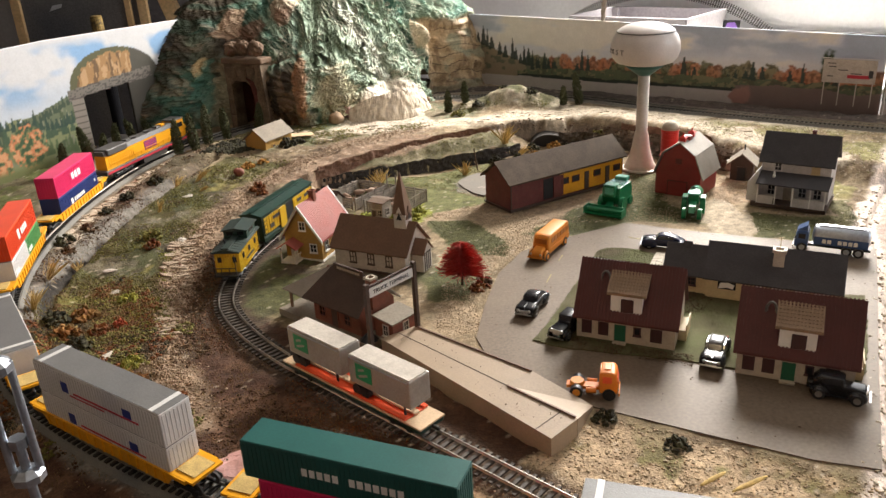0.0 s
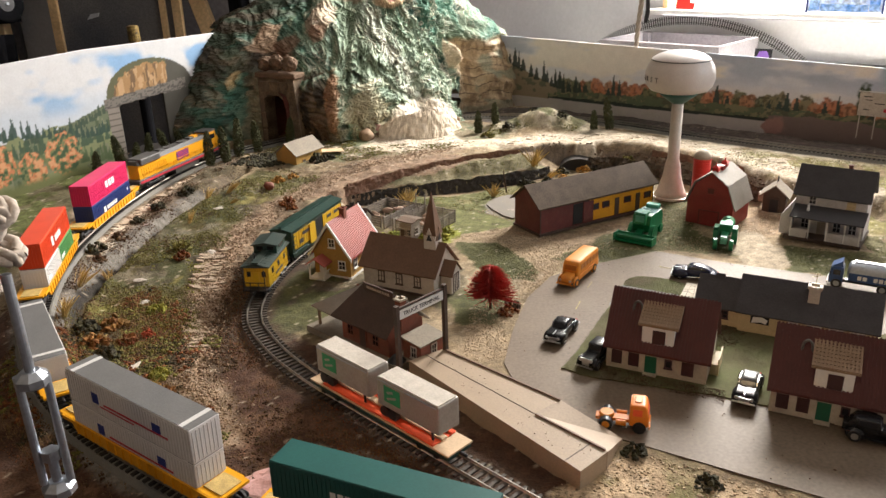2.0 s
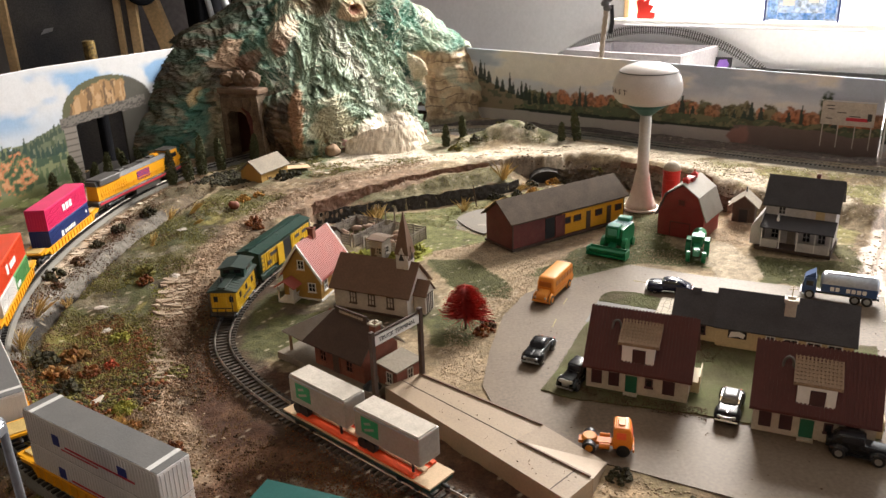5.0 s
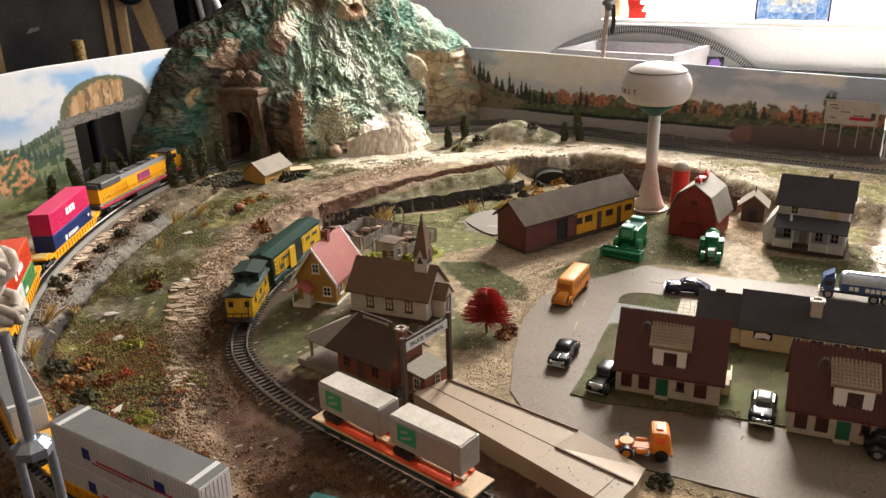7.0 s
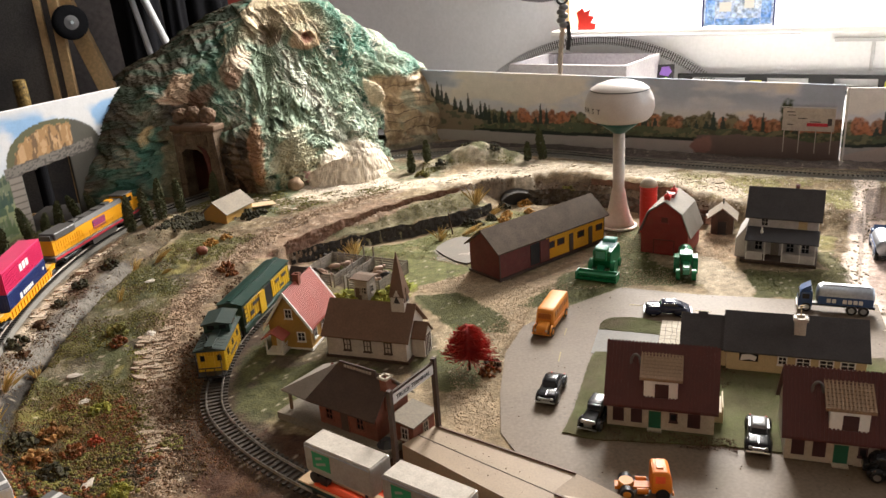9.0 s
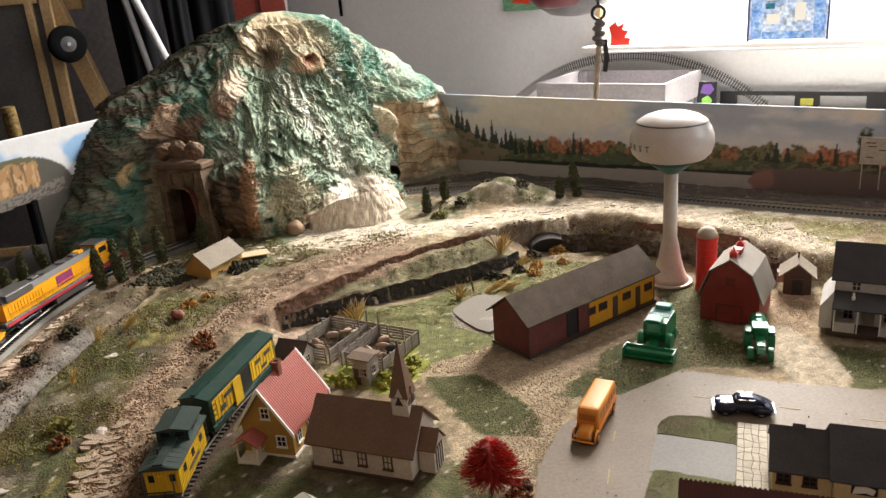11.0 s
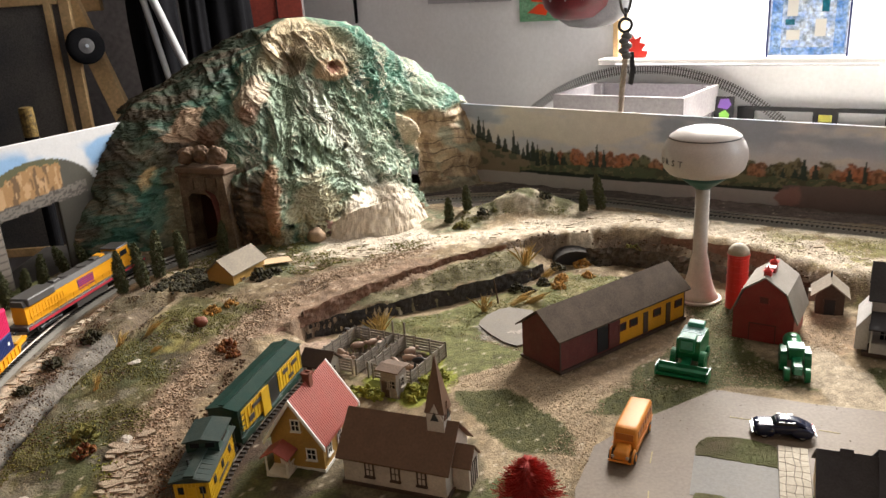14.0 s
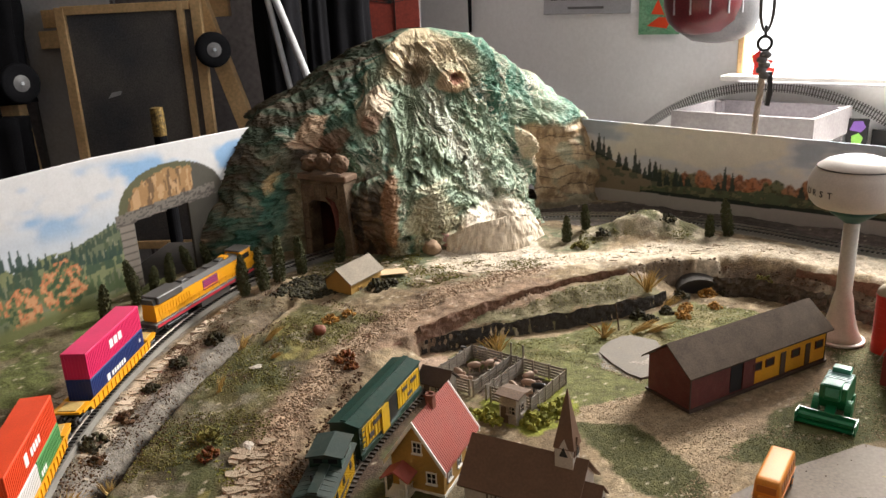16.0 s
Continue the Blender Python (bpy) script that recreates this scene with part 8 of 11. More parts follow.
def farm_tractor(m):
    c = thing("farm_tractor", m, "green toy tractor with a rounded tank body", "toy tractor")
    part("bonnet", soft_block([(0.0060, 0.0105), (0.0300, 0.0105), (0.0310, 0.0180), (0.0290, 0.0205), (0.0060, 0.0215)], 0.0048, 0.0010), M_TRACTOR, c)
    part("nose_front", box(0.0008, 0.0076, 0.0075, (0.0314, 0, 0.0112)), M_TRACTORL, c)
    cab = part("cab", box(0.0150, 0.0150, 0.0140, (-0.0010, 0, 0.0160), bevel=0.0008), M_TRACTOR, c)
    part("cab_roof", box(0.0180, 0.0175, 0.0022, (-0.0010, 0, 0.0301), bevel=0.0008), M_TRACTORL, cab, "light green roof")
    for s in (-1, 1):
        part("cab_window", box(0.0105, 0.0006, 0.0080, (-0.0010, s * 0.0076, 0.0205)), M_GLASS, cab)
        tyre_wheel(c, -0.0040, s * 0.0125, 0.0120, 0.0072, M_TRACTOR, tyre_mat=M_TRACTOR)
        tyre_wheel(c, 0.0240, s * 0.0105, 0.0080, 0.0055, M_TRACTOR, tyre_mat=M_TRACTOR)
        part("mudguard", box(0.0170, 0.0070, 0.0012, (-0.0040, s * 0.0125, 0.0244), bevel=0.0004), M_TRACTOR, c)
    part("tank", shaped(lathe([(0.0030, 0), (0.0085, 0.0015), (0.0100, 0.0045), (0.0100, 0.0300), (0.0085, 0.0330), (0.0030, 0.0345)], 24), pose(-0.0480, 0, 0.0190, 0, 90, 0)), M_TRACTOR, c, "rounded green tank", True)
    part("tank_lid", cyl(0.0035, 0.0030, 0.0020, (-0.0310, 0, 0.0288), seg=14), M_TRACTORL, c)
    for s in (-1, 1):
        tyre_wheel(c, -0.0330, s * 0.0105, 0.0085, 0.0055, M_TRACTOR, tyre_mat=M_TRACTOR)
    part("drawbar", box(0.040, 0.0040, 0.0030, (-0.0200, 0, 0.0085)), M_TRACTOR, c)
    return c


ROAD_Z, LAWN_Z = 0.0324, 0.0337
sedan(pose(0.111, 0.786, ROAD_Z, 0, 0, -118), "glossy black sedan with chrome bumpers on the street", M_BLACKGLOSS)
old_car(pose(0.139, 0.724, LAWN_Z, 0, 0, -125), "glossy black vintage car parked beside a cottage")
sedan(pose(0.274, 0.662, LAWN_Z, 0, 0, -117), "black and silver sedan parked between the cottages", M_BLACKGLOSS, "sedan", M_SILVERTOP)
sedan(pose(0.298, 0.940, ROAD_Z, 0, 0, 161), "glossy dark navy sedan on the cross street", M_NAVYGLOSS)
old_car(pose(0.357, 0.588, ROAD_Z, 0, 0, -28), "dark vintage car parked before the second cottage")
school_bus(pose(0.150, 0.947, ROAD_Z, 0, 0, -121))
truck_cab(pose(0.149, 0.612, ROAD_Z, 0, 0, -14))
tank_truck(pose(0.492, 0.900, ROAD_Z, 0, 0, 152), "blue tank truck with shiny steel tank on the street")
combine(pose(0.266, 1.098, 0.0312, 0, 0, -124))
farm_tractor(pose(0.372, 1.060, 0.0312, 0, 0, -112))
tank_truck(pose(0.675, 1.075, 0.0245, 0, 0, 62), "dark blue tank truck beyond the layout's edge")


# ---- stock pens ----
def stock_pens(m):
    p = thing("stock_pens", m, "weathered grey plank stock pens with a loading aisle", "fence")
    def run(ax, ay, bx, by):
        n = math.hypot(bx - ax, by - ay)
        rot = math.degrees(math.atan2(by - ay, bx - ax))
        for k in range(5):
            part("plank", box(n, 0.0008, 0.0023, ((ax + bx) / 2, (ay + by) / 2, 0.0012 + k * 0.0031), (0, 0, rot)), M_OLDWOOD, p)
        steps = max(2, int(n / 0.016))
        for k in range(steps + 1):
            f = k / steps
            part("post", box(0.0016, 0.0016, 0.0172, (ax + (bx - ax) * f, ay + (by - ay) * f - 0.0012, 0), (0, 0, rot)), M_OLDWOOD, p)
    W, D = 0.054, 0.045
    for a in ((-W, -D, -0.012, -D), (0.012, -D, W, -D), (-W, D, W, D), (-W, -D, -W, D), (W, -D, W, D), (-0.007, -D, -0.007, D), (0.007, -D, 0.007, D)):
        run(*a)
    for x in (-0.007, 0.007):
        part("gate_post", box(0.0016, 0.0016, 0.030, (x, D, 0)), M_OLDWOOD, p)
    return p


PEN = pose(-0.0935, 1.175, 0.0315, 0, 0, -33) @ Matrix.Diagonal((1.26, 0.92, 1.2, 1))
stock_pens(PEN)
shed_small(PEN @ pose(0.046, -0.068, 0.0, 0, 0, 0), "feed_shed", "tall narrow weathered plank feed shed beside the pens", 0.016, 0.023, 0.027, 0.0285, M_OLDWOOD, M_BROWNPLANK)


def pen_figure(m, material, label):
    """A plain rounded toy shape standing in a pen."""
    bm = bmesh.new()
    bmesh.ops.create_uvsphere(bm, u_segments=12, v_segments=8, radius=1, matrix=pose(0, 0, 0.0075) @ Matrix.Diagonal((0.0085, 0.0034, 0.0036, 1)))
    bmesh.ops.create_uvsphere(bm, u_segments=8, v_segments=6, radius=1, matrix=pose(0.0095, 0, 0.0092) @ Matrix.Diagonal((0.0030, 0.0018, 0.0020, 1)))
    for x in (-0.0055, 0.0055):
        for y in (-0.0018, 0.0018):
            add_box(bm, 0.0013, 0.0013, 0.006, (x, y, 0))
    ob = link_mesh("pen_figurine", bm, material, True)
    ob.matrix_world = m
    return tagged(ob, label, "figurine", "plain toy figures in the pens")


for x, y, a, dark in ((-0.035, 0.012, 40, 0), (-0.025, 0.028, 70, 0), (-0.040, -0.015, -20, 0), (-0.030, -0.028, 10, 0), (-0.015, 0.025, 95, 0), (0.022, 0.024, 60, 0), (0.030, 0.006, 15, 0), (0.020, -0.010, -30, 0), (0.033, -0.020, 5, 0), (0.042, 0.004, 20, 1)):
    pen_figure(PEN @ pose(x, y, 0.0004, 0, 0, a), M_BLACK if dark else M_FIGURE, "plain dark toy figure in the stock pen" if dark else "plain tan toy figure in the stock pen")


def barrel(m):
    b = thing("barrel", m, "small black oil barrel by the stock pens", "barrel", "black barrels")
    part("drum", lathe([(0.0032, 0), (0.0034, 0.0008), (0.0032, 0.0016), (0.0032, 0.0046), (0.0034, 0.0052), (0.0032, 0.0060), (0.0032, 0.0092), (0.0028, 0.0095)], 16), M_BLACK, b)
    part("lid", cyl(0.0027, 0.0027, 0.0004, (0, 0, 0.0096), seg=14), M_ENGGREY, b)
    return b


first_barrel = barrel(PEN @ pose(-0.062, 0.034, 0))
for x, y in ((-0.056, 0.052), (-0.064, 0.044), (-0.048, 0.056)):
    copy_thing(first_barrel, PEN @ pose(x, y, 0))


# ---- trees ----
def cypress(m, h, lean, label, group=""):
    """A shaggy dark bottle-brush tree: wire trunk and many small tufts in a narrow crown."""
    rnd = random.Random(int(h * 1e6) + int(lean * 10))
    t = thing("toy_tree", m @ pose(0, 0, 0, 0, lean, 0), label, "tree", group)
    part("trunk", cyl(0.0014, 0.0008, h * 0.5, seg=7), M_TRUNK, t)
    bm = bmesh.new()
    for k in range(1400):
        f = rnd.random()
        r = 0.0082 * max(0.0, 1 - f ** 3) ** 0.6 * (0.85 + 0.2 * min(1, f * 4)) * (h / 0.055) ** 0.5
        a, d = rnd.uniform(0, 2 * math.pi), r * math.sqrt(rnd.uniform(0.25, 1))
        z = h * (0.04 + 0.96 * f)
        s = rnd.uniform(0.0008, 0.0016)
        v = [bm.verts.new((d * math.cos(a) + rnd.gauss(0, s), d * math.sin(a) + rnd.gauss(0, s), z + rnd.gauss(0, s))) for _ in range(4)]
        for q in ((0, 1, 2), (0, 2, 3), (0, 3, 1), (1, 3, 2)):
            bm.faces.new([v[i] for i in q])
    part("crown", bm, M_PINE, t)
    return t


TREES = [(-0.645, 1.31, .052, 4), (-0.632, 1.385, .060, -9), (-0.617, 1.41, .038, 8), (-0.605, 1.445, .050, 3), (-0.590, 1.495, .046, -14), (-0.572, 1.53, .052, -16),
         (-0.465, 1.376, .064, 0), (-0.440, 1.395, .068, -4), (-0.426, 1.428, .074, 2), (-0.400, 1.468, .062, -3), (-0.62, 1.355, .03, 4), (-0.353, 1.535, .058, 4)]
for x, y, h, lean in TREES:
    cypress(pose(x, y, ground_z(x, y) - 0.001, 0, 0, 15), h, lean, "narrow dark green bottle-brush tree beside the track", "dark evergreens by the outer track")
for x, y, h, lean in ((0.027, 1.606, .046, 0), (0.064, 1.645, .046, -3), (0.300, 1.612, .068, -10), (0.264, 1.600, .038, 0)):
    cypress(pose(x, y, ground_z(x, y) - 0.001, 0, 0, 15), h, lean, "narrow dark green bottle-brush tree on the far bank", "dark evergreens on the far bank")


def red_tree(m):
    rnd = random.Random(5)
    t = thing("red_bottlebrush_tree", m, "bright red bristly bottle-brush tree", "tree")
    part("trunk", cyl(0.0016, 0.0010, 0.050, seg=8), M_TRUNK, t)
    bm = bmesh.new()
    for k in range(1050):
        f = rnd.random() ** 0.8
        z = 0.012 + 0.042 * f
        ln = 0.030 * (1 - f) ** 0.6 * rnd.uniform(0.75, 1.1) + 0.003
        a, up = rnd.uniform(0, 2 * math.pi), rnd.uniform(-0.10, 0.30)
        w = 0.00055
        p0 = Vector((0.001 * math.cos(a), 0.001 * math.sin(a), z))
        p1 = p0 + Vector((math.cos(a), math.sin(a), up)) * ln
        side = Vector((-math.sin(a), math.cos(a), 0)) * w
        v = [bm.verts.new(p) for p in (p0 - side, p0 + side, p1 + side * 0.5, p1 - side * 0.5)]
        q = [bm.verts.new(p) for p in (p0 - Vector((0, 0, w)), p0 + Vector((0, 0, w)), p1 + Vector((0, 0, w * .5)), p1 - Vector((0, 0, w * .5)))]
        bm.faces.new(v), bm.faces.new(q)
    part("crown", bm, M_LEAFRED, t, "red bristles")
    return t


red_tree(pose(0.034, 0.858, 0.0312))


# ---- rocks and small scenery ----
def rock(m, sx, sy, sz, material, label, seed, name="rock", craggy=0.22):
    bm = bmesh.new()
    bmesh.ops.create_icosphere(bm, subdivisions=3, radius=1)
    for v in bm.verts:
        n = noise.fractal(v.co * 1.3 + Vector((seed * 7.1, 0, 0)), 1.0, 2.0, 4)
        v.co *= 1 + craggy * n
        v.co = Vector((v.co.x * sx, v.co.y * sy, v.co.z * sz))
    ob = link_mesh(name, bm, material, craggy < 0.3)
    ob.matrix_world = m
    return tagged(ob, label, "rock")


rock(pose(-0.201, 1.560, 0.0840), .0155, .0155, .0140, M_STONE, "smooth round tan boulder at the mountain's foot", 1, "boulder")
rock(pose(-0.180, 1.585, 0.092), .014, .012, .013, M_FOAM, "pinkish flat-topped rock behind the boulder", 2)
rock(pose(-0.329, 1.258, ground_z(-0.329, 1.258) + 0.005), .009, .008, .007, M_BRICK, "reddish stone beside the old trackbed", 3)
rock(pose(-0.020, 1.695, 0.082), .008, .008, .011, M_STONE, "small tan rock at the tunnel exit", 4)
for k, (x, y, s) in enumerate(((-0.398, 1.628, .016), (-0.378, 1.612, .015), (-0.352, 1.602, .016))):
    rock(pose(-0.404 + 0.027 * k, 1.607 - 0.012 * k, 0.228 + 0.002 * (k % 2)), s * 0.98, s * 0.85, s * 0.95, M_BROWNSTONE, "brown rock resting on the tunnel portal", 10 + k, craggy=0.35)

# portal of cast stone round the bore
portal = thing("tunnel_portal", pose(-0.3755, 1.594, 0.062, 0, 0, -26) @ Matrix.Diagonal((0.78, 1.0, 1.02, 1.0)), "brown cast stone tunnel portal with a slab lintel", "tunnel portal")
M_PORTAL = mat("portal_stone", (0.25, 0.180, 0.115), 0.9, 0.4, 40, 300, 1.0, tint=(0.085, 0.056, 0.038))
opening = [(0.033, 0.0), (0.033, 0.072), (0.026, 0.088), (0.014, 0.099), (-0.034, 0.101), (-0.045, 0.094), (-0.050, 0.082), (-0.050, 0.0)]
part("face_stone", prism([*opening, (-0.066, 0.0), (-0.064, 0.134), (0.060, 0.134), (0.066, 0.0)], -0.010, 0.024, "xz"), M_PORTAL, portal)
part("lintel", box(0.130, 0.036, 0.011, (-0.001, 0.002, 0.1345), bevel=0.002), M_BROWNSTONE, portal, "brown lintel slab")
part("buttress", prism([(0.036, 0.0), (0.042, 0.128), (0.060, 0.134), (0.072, 0.0)], -0.0165, -0.0095, "xz"), M_PORTAL, portal)
for k, (x, z, w, h) in enumerate(((-0.053, 0.004, 0.014, 0.026), (-0.053, 0.034, 0.015, 0.030), (-0.052, 0.068, 0.014, 0.028), (-0.040, 0.106, 0.030, 0.022), (-0.008, 0.107, 0.030, 0.022), (0.022, 0.106, 0.026, 0.022))):
    part("block", box(w, 0.004, h, (x, -0.0105, z), (0, (-1.5, 1, 0.5)[k % 3], 0), 0.0012), M_PORTAL, portal)

# ---- walls of the cut, culvert ----
def low_wall(name, line, z0, z1, t, material, label, rough=0.004, taper=0.0, lean=0.004, arch=0.0):
    """A rough rock face of many facets along a line, with an uneven crest and a back."""
    pts = spline([(x, y) for x, y in line], 0.0022)
    n = len(pts)
    tv = np.gradient(pts, axis=0)
    tv /= np.linalg.norm(tv, axis=1)[:, None]
    s = np.arange(n) * 0.0022
    rows, m = [], 9
    crest = z1 + 0.007 * (fbm(s * 45 + 3, s * 0, 3) - 0.5) - taper * (1 - np.linspace(0, 1, n)) + arch * (np.sin(np.linspace(0, math.pi, n)) ** 0.6 - 1)
    for k in range(m + 2):
        f = min(k, m) / m
        z = z0 + (crest - z0) * f
        out = rough * 2 * (fbm(s * 110, z * 160, 3) - 0.5) + (1 - f) * lean
        if k > m:
            out, z = np.full(n, -t), crest - 0.010
        rows.append(np.stack([pts[:, 0] + tv[:, 1] * out, pts[:, 1] - tv[:, 0] * out, z], -1))
    me = grid_mesh(name, np.stack(rows))
    me.polygons.foreach_set("use_smooth", [False] * len(me.polygons))
    me.materials.append(material)
    return tagged(new(name, me), label, "retaining wall", kind="structure")


low_wall("retaining_wall_far", BANK[6:10], 0.050, 0.0775, 0.007, M_REDWALL, "rough red-brown retaining wall along the bank", 0.003, 0.006)
low_wall("retaining_wall_near", CUT, 0.024, 0.0495, 0.008, M_DARKROCK, "dark rough rock face beside the lawn", 0.0035)
low_wall("retaining_wall_right", [(0.352, 1.447), (0.40, 1.402), (0.452, 1.345), (0.475, 1.31)], 0.040, 0.0735, 0.006, M_REDWALL, "rough red-brown retaining wall behind the tower", 0.002)
low_wall("kerb_left", [(-0.245, 1.20), (-0.222, 1.235), (-0.197, 1.264)], 0.050, 0.066, 0.006, M_REDWALL, "low red-brown wall beside the trackbed", 0.003, 0.008)
low_wall("plaster_slab", [(-0.176, 1.575), (-0.135, 1.570), (-0.09, 1.580), (-0.05, 1.605), (-0.018, 1.655)], 0.062, 0.126, 0.03, M_PLASTER, "rough white plaster slab at the mountain's foot", 0.0045, 0.0, 0.022, 0.03)
low_wall("bank_face", [(0.235, 1.462), (0.29, 1.445), (0.34, 1.405), (0.40, 1.345), (0.45, 1.285), (0.49, 1.245)], 0.024, 0.058, 0.003, M_BANK, "brown rough earth face of the far bank", 0.008)
culv = thing("culvert", pose(0.217, 1.474, 0.028, 0, 0, -4) @ Matrix.Diagonal((1.1, 1.0, 0.72, 1)), "dark corrugated culvert mouth in the bank", "culvert")
bm = bmesh.new()
outer_arc = [(0.031 * math.cos(math.radians(a)), 0.006 + 0.030 * math.sin(math.radians(a))) for a in range(0, 181, 12)]
inner_arc = [(0.027 * math.cos(math.radians(a)), 0.006 + 0.026 * math.sin(math.radians(a))) for a in range(180, -1, -12)]
add_prism(bm, outer_arc + inner_arc, -0.014, 0.02, "xz")
part("pipe", bm, M_DARKROCK, culv)
# black plug in the pipe stands for the shade inside it
part("mouth", prism([(0.027, 0.0), *[(p[0], p[1]) for p in inner_arc[::-1]], (-0.027, 0.0)], -0.009, 0.018, "xz"), M_BLACK, culv)

# ---- billboard ----
bill = thing("billboard", pose(0.755, 1.424, 0.100, 0, 0, -36), "white billboard with a red stripe on four posts", "billboard")
for x in (-0.040, -0.014, 0.014, 0.040):
    part("post", box(0.0016, 0.0016, 0.042, (x, 0, -0.012)), M_OFFWHITE, bill)
brd = part("panel", box(0.088, 0.0016, 0.042, (0, -0.0018, 0.030)), M_OFFWHITE, bill, "white panel")
part("red_stripe", box(0.036, 0.0006, 0.006, (0.016, -0.0030, 0.039)), M_REDLET, brd)
part("dark_shape", box(0.007, 0.0006, 0.013, (0.036, -0.0034, 0.041)), M_DKLETTER, brd)
bm = bmesh.new()
for k, (x, w) in enumerate(((-0.030, 0.014), (-0.028, 0.012), (-0.010, 0.016), (0.012, 0.018), (-0.030, 0.010))):
    add_box(bm, w, 0.0006, 0.0016, (x, -0.0030, 0.064 - k * 0.0058))
part("unread_lines", bm, M_DKLETTER, brd)
part("lamp_bar", box(0.092, 0.0012, 0.0012, (0, -0.004, 0.0735)), M_WHITE, bill)

# ---- hanging rope with turnbuckle at the near corner ----
TB = thing("turnbuckle", pose(-0.253, 0.415, 0.0, 0, 0, 20), "zinc steel turnbuckle on a knotted cotton rope", "turnbuckle")
part("eye_rod", cyl(0.0030, 0.0030, 0.070, (0, 0, 0.200), seg=14), M_STEEL, TB)
for s in (-1, 1):
    part("frame_side", cyl(0.0026, 0.0026, 0.078, (s * 0.0078, 0, 0.126), seg=12), M_STEEL, TB)
for z in (0.122, 0.202):
    part("frame_end", lathe([(0.0055, 0), (0.0105, 0.003), (0.0105, 0.008), (0.0055, 0.012)], 8, (0, 0, z - 0.007)), M_STEEL, TB, smooth=False)
part("lower_rod", cyl(0.0030, 0.0030, 0.12, (0, 0, 0.030), seg=14), M_STEEL, TB)
part("nut", cyl(0.0058, 0.0058, 0.007, (0, 0, 0.143), seg=6), M_STEEL, TB)
part("red_tape", cyl(0.0045, 0.0045, 0.014, (-0.010, -0.004, 0.268), (0, 10, 0), 12), M_RED, TB)


def rope(name, points, r, label, parent=None):
    """A twisted three-strand rope along a line."""
    P = spline(points, 0.004)
    bm = bmesh.new()
    d = np.gradient(P, axis=0)
    d /= np.linalg.norm(d, axis=1)[:, None]
    for s in range(3):
        rows = []
        for k in range(len(P)):
            t = Vector(d[k])
            u = t.cross(Vector((0.3, 1, 0.2))).normalized()
            v = t.cross(u)
            a = k * 0.55 + s * 2.094
            c0 = Vector(P[k]) + (u * math.cos(a) + v * math.sin(a)) * r * 0.5
            rows.append([bm.verts.new(c0 + (u * math.cos(b) + v * math.sin(b)) * r * 0.58) for b in np.linspace(0, 2 * math.pi, 7)[:-1]])
        for a, b in zip(rows, rows[1:]):
            for j in range(6):
                bm.faces.new((a[j], a[(j + 1) % 6], b[(j + 1) % 6], b[j]))
    ob = link_mesh(name, bm, M_ROPE, True)
    if parent:
        ob.parent = parent
    else:
        tagged(ob, label, "rope")
    return ob


rope("rope", [(0, 0, 0.300), (-0.001, 0.001, 0.40), (-0.002, 0.002, 0.8), (-0.003, 0, 1.5), (-0.003, 0, 2.2)], 0.0060, "", TB)
rope("bound_end", [(-0.009, 0.004, 0.258), (-0.009, 0.003, 0.285), (-0.006, -0.004, 0.312), (-0.003, -0.006, 0.335)], 0.0055, "", TB)
knot_line = []
for k in range(34):
    a, f = k * 0.66, k / 33
    w = 0.0082 * (1 + 0.22 * math.sin(k * 1.7))
    knot_line.append((w * math.cos(a), w * 0.9 * math.sin(a), 0.274 + 0.044 * f + 0.010 * math.sin(a * 0.5 + 0.8)))
rope("knot", knot_line, 0.0054, "", TB)

# ---- small litter on the layout ----
rock(pose(-0.145, 0.525, ground_z(-0.145, 0.525) + 0.001), .034, .022, .007, M_FOAM, "lump of crumbled pink foam by the track", 21, "foam_lump", 0.7)
rock(pose(-0.105, 0.505, ground_z(-0.105, 0.505) + 0.001), .020, .016, .006, M_FOAM, "lump of crumbled pink foam by the track", 22, "foam_lump", 0.7)
for k, (x, y, a, l) in enumerate(((-0.405, 0.77, 50, .022), (-0.317, 0.655, 35, .03), (-0.275, 0.62, 60, .02), (0.215, 0.485, 20, .024), (0.24, 0.478, 15, .03))):
    st = rock(pose(x, y, ground_z(x, y) + 0.005, 0, -12, a), l / 2, 0.0022, 0.0011, M_STRAW, "pale wood chip lying on the scenery", 30 + k, "wood_chip")
for k, (x, y) in enumerate(((-0.425, 0.937), (-0.39, 1.172), (-0.40, 0.885), (-0.345, 0.72), (-0.355, 1.02))):
    rock(pose(x, y, ground_z(x, y) + 0.0008, 0, 0, 30 * k), .008, .0048, .0011, M_OFFWHITE, "flake of white plaster on the turf", 40 + k, "plaster_flake", 0.6)
tagged(link_mesh("card_scrap", box(0.045, 0.026, 0.0012, (-0.255, 1.452, ground_z(-0.255, 1.452) + 0.004), (0, 3, 20)), M_FLATBED), "tan card scrap lying beside the shed", "card")

# ---- the room ----
def wall(name, size, at, material, label):
    return tagged(link_mesh(name, box(*size, at), material), label, "wall", kind="structure")


# dimness of the unlit walls is put into this dark base colour
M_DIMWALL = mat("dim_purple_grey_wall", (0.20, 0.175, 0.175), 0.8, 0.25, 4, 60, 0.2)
WX1, WZ0, WZ1, WY = 1.5, 0.204, 2.08, 3.05
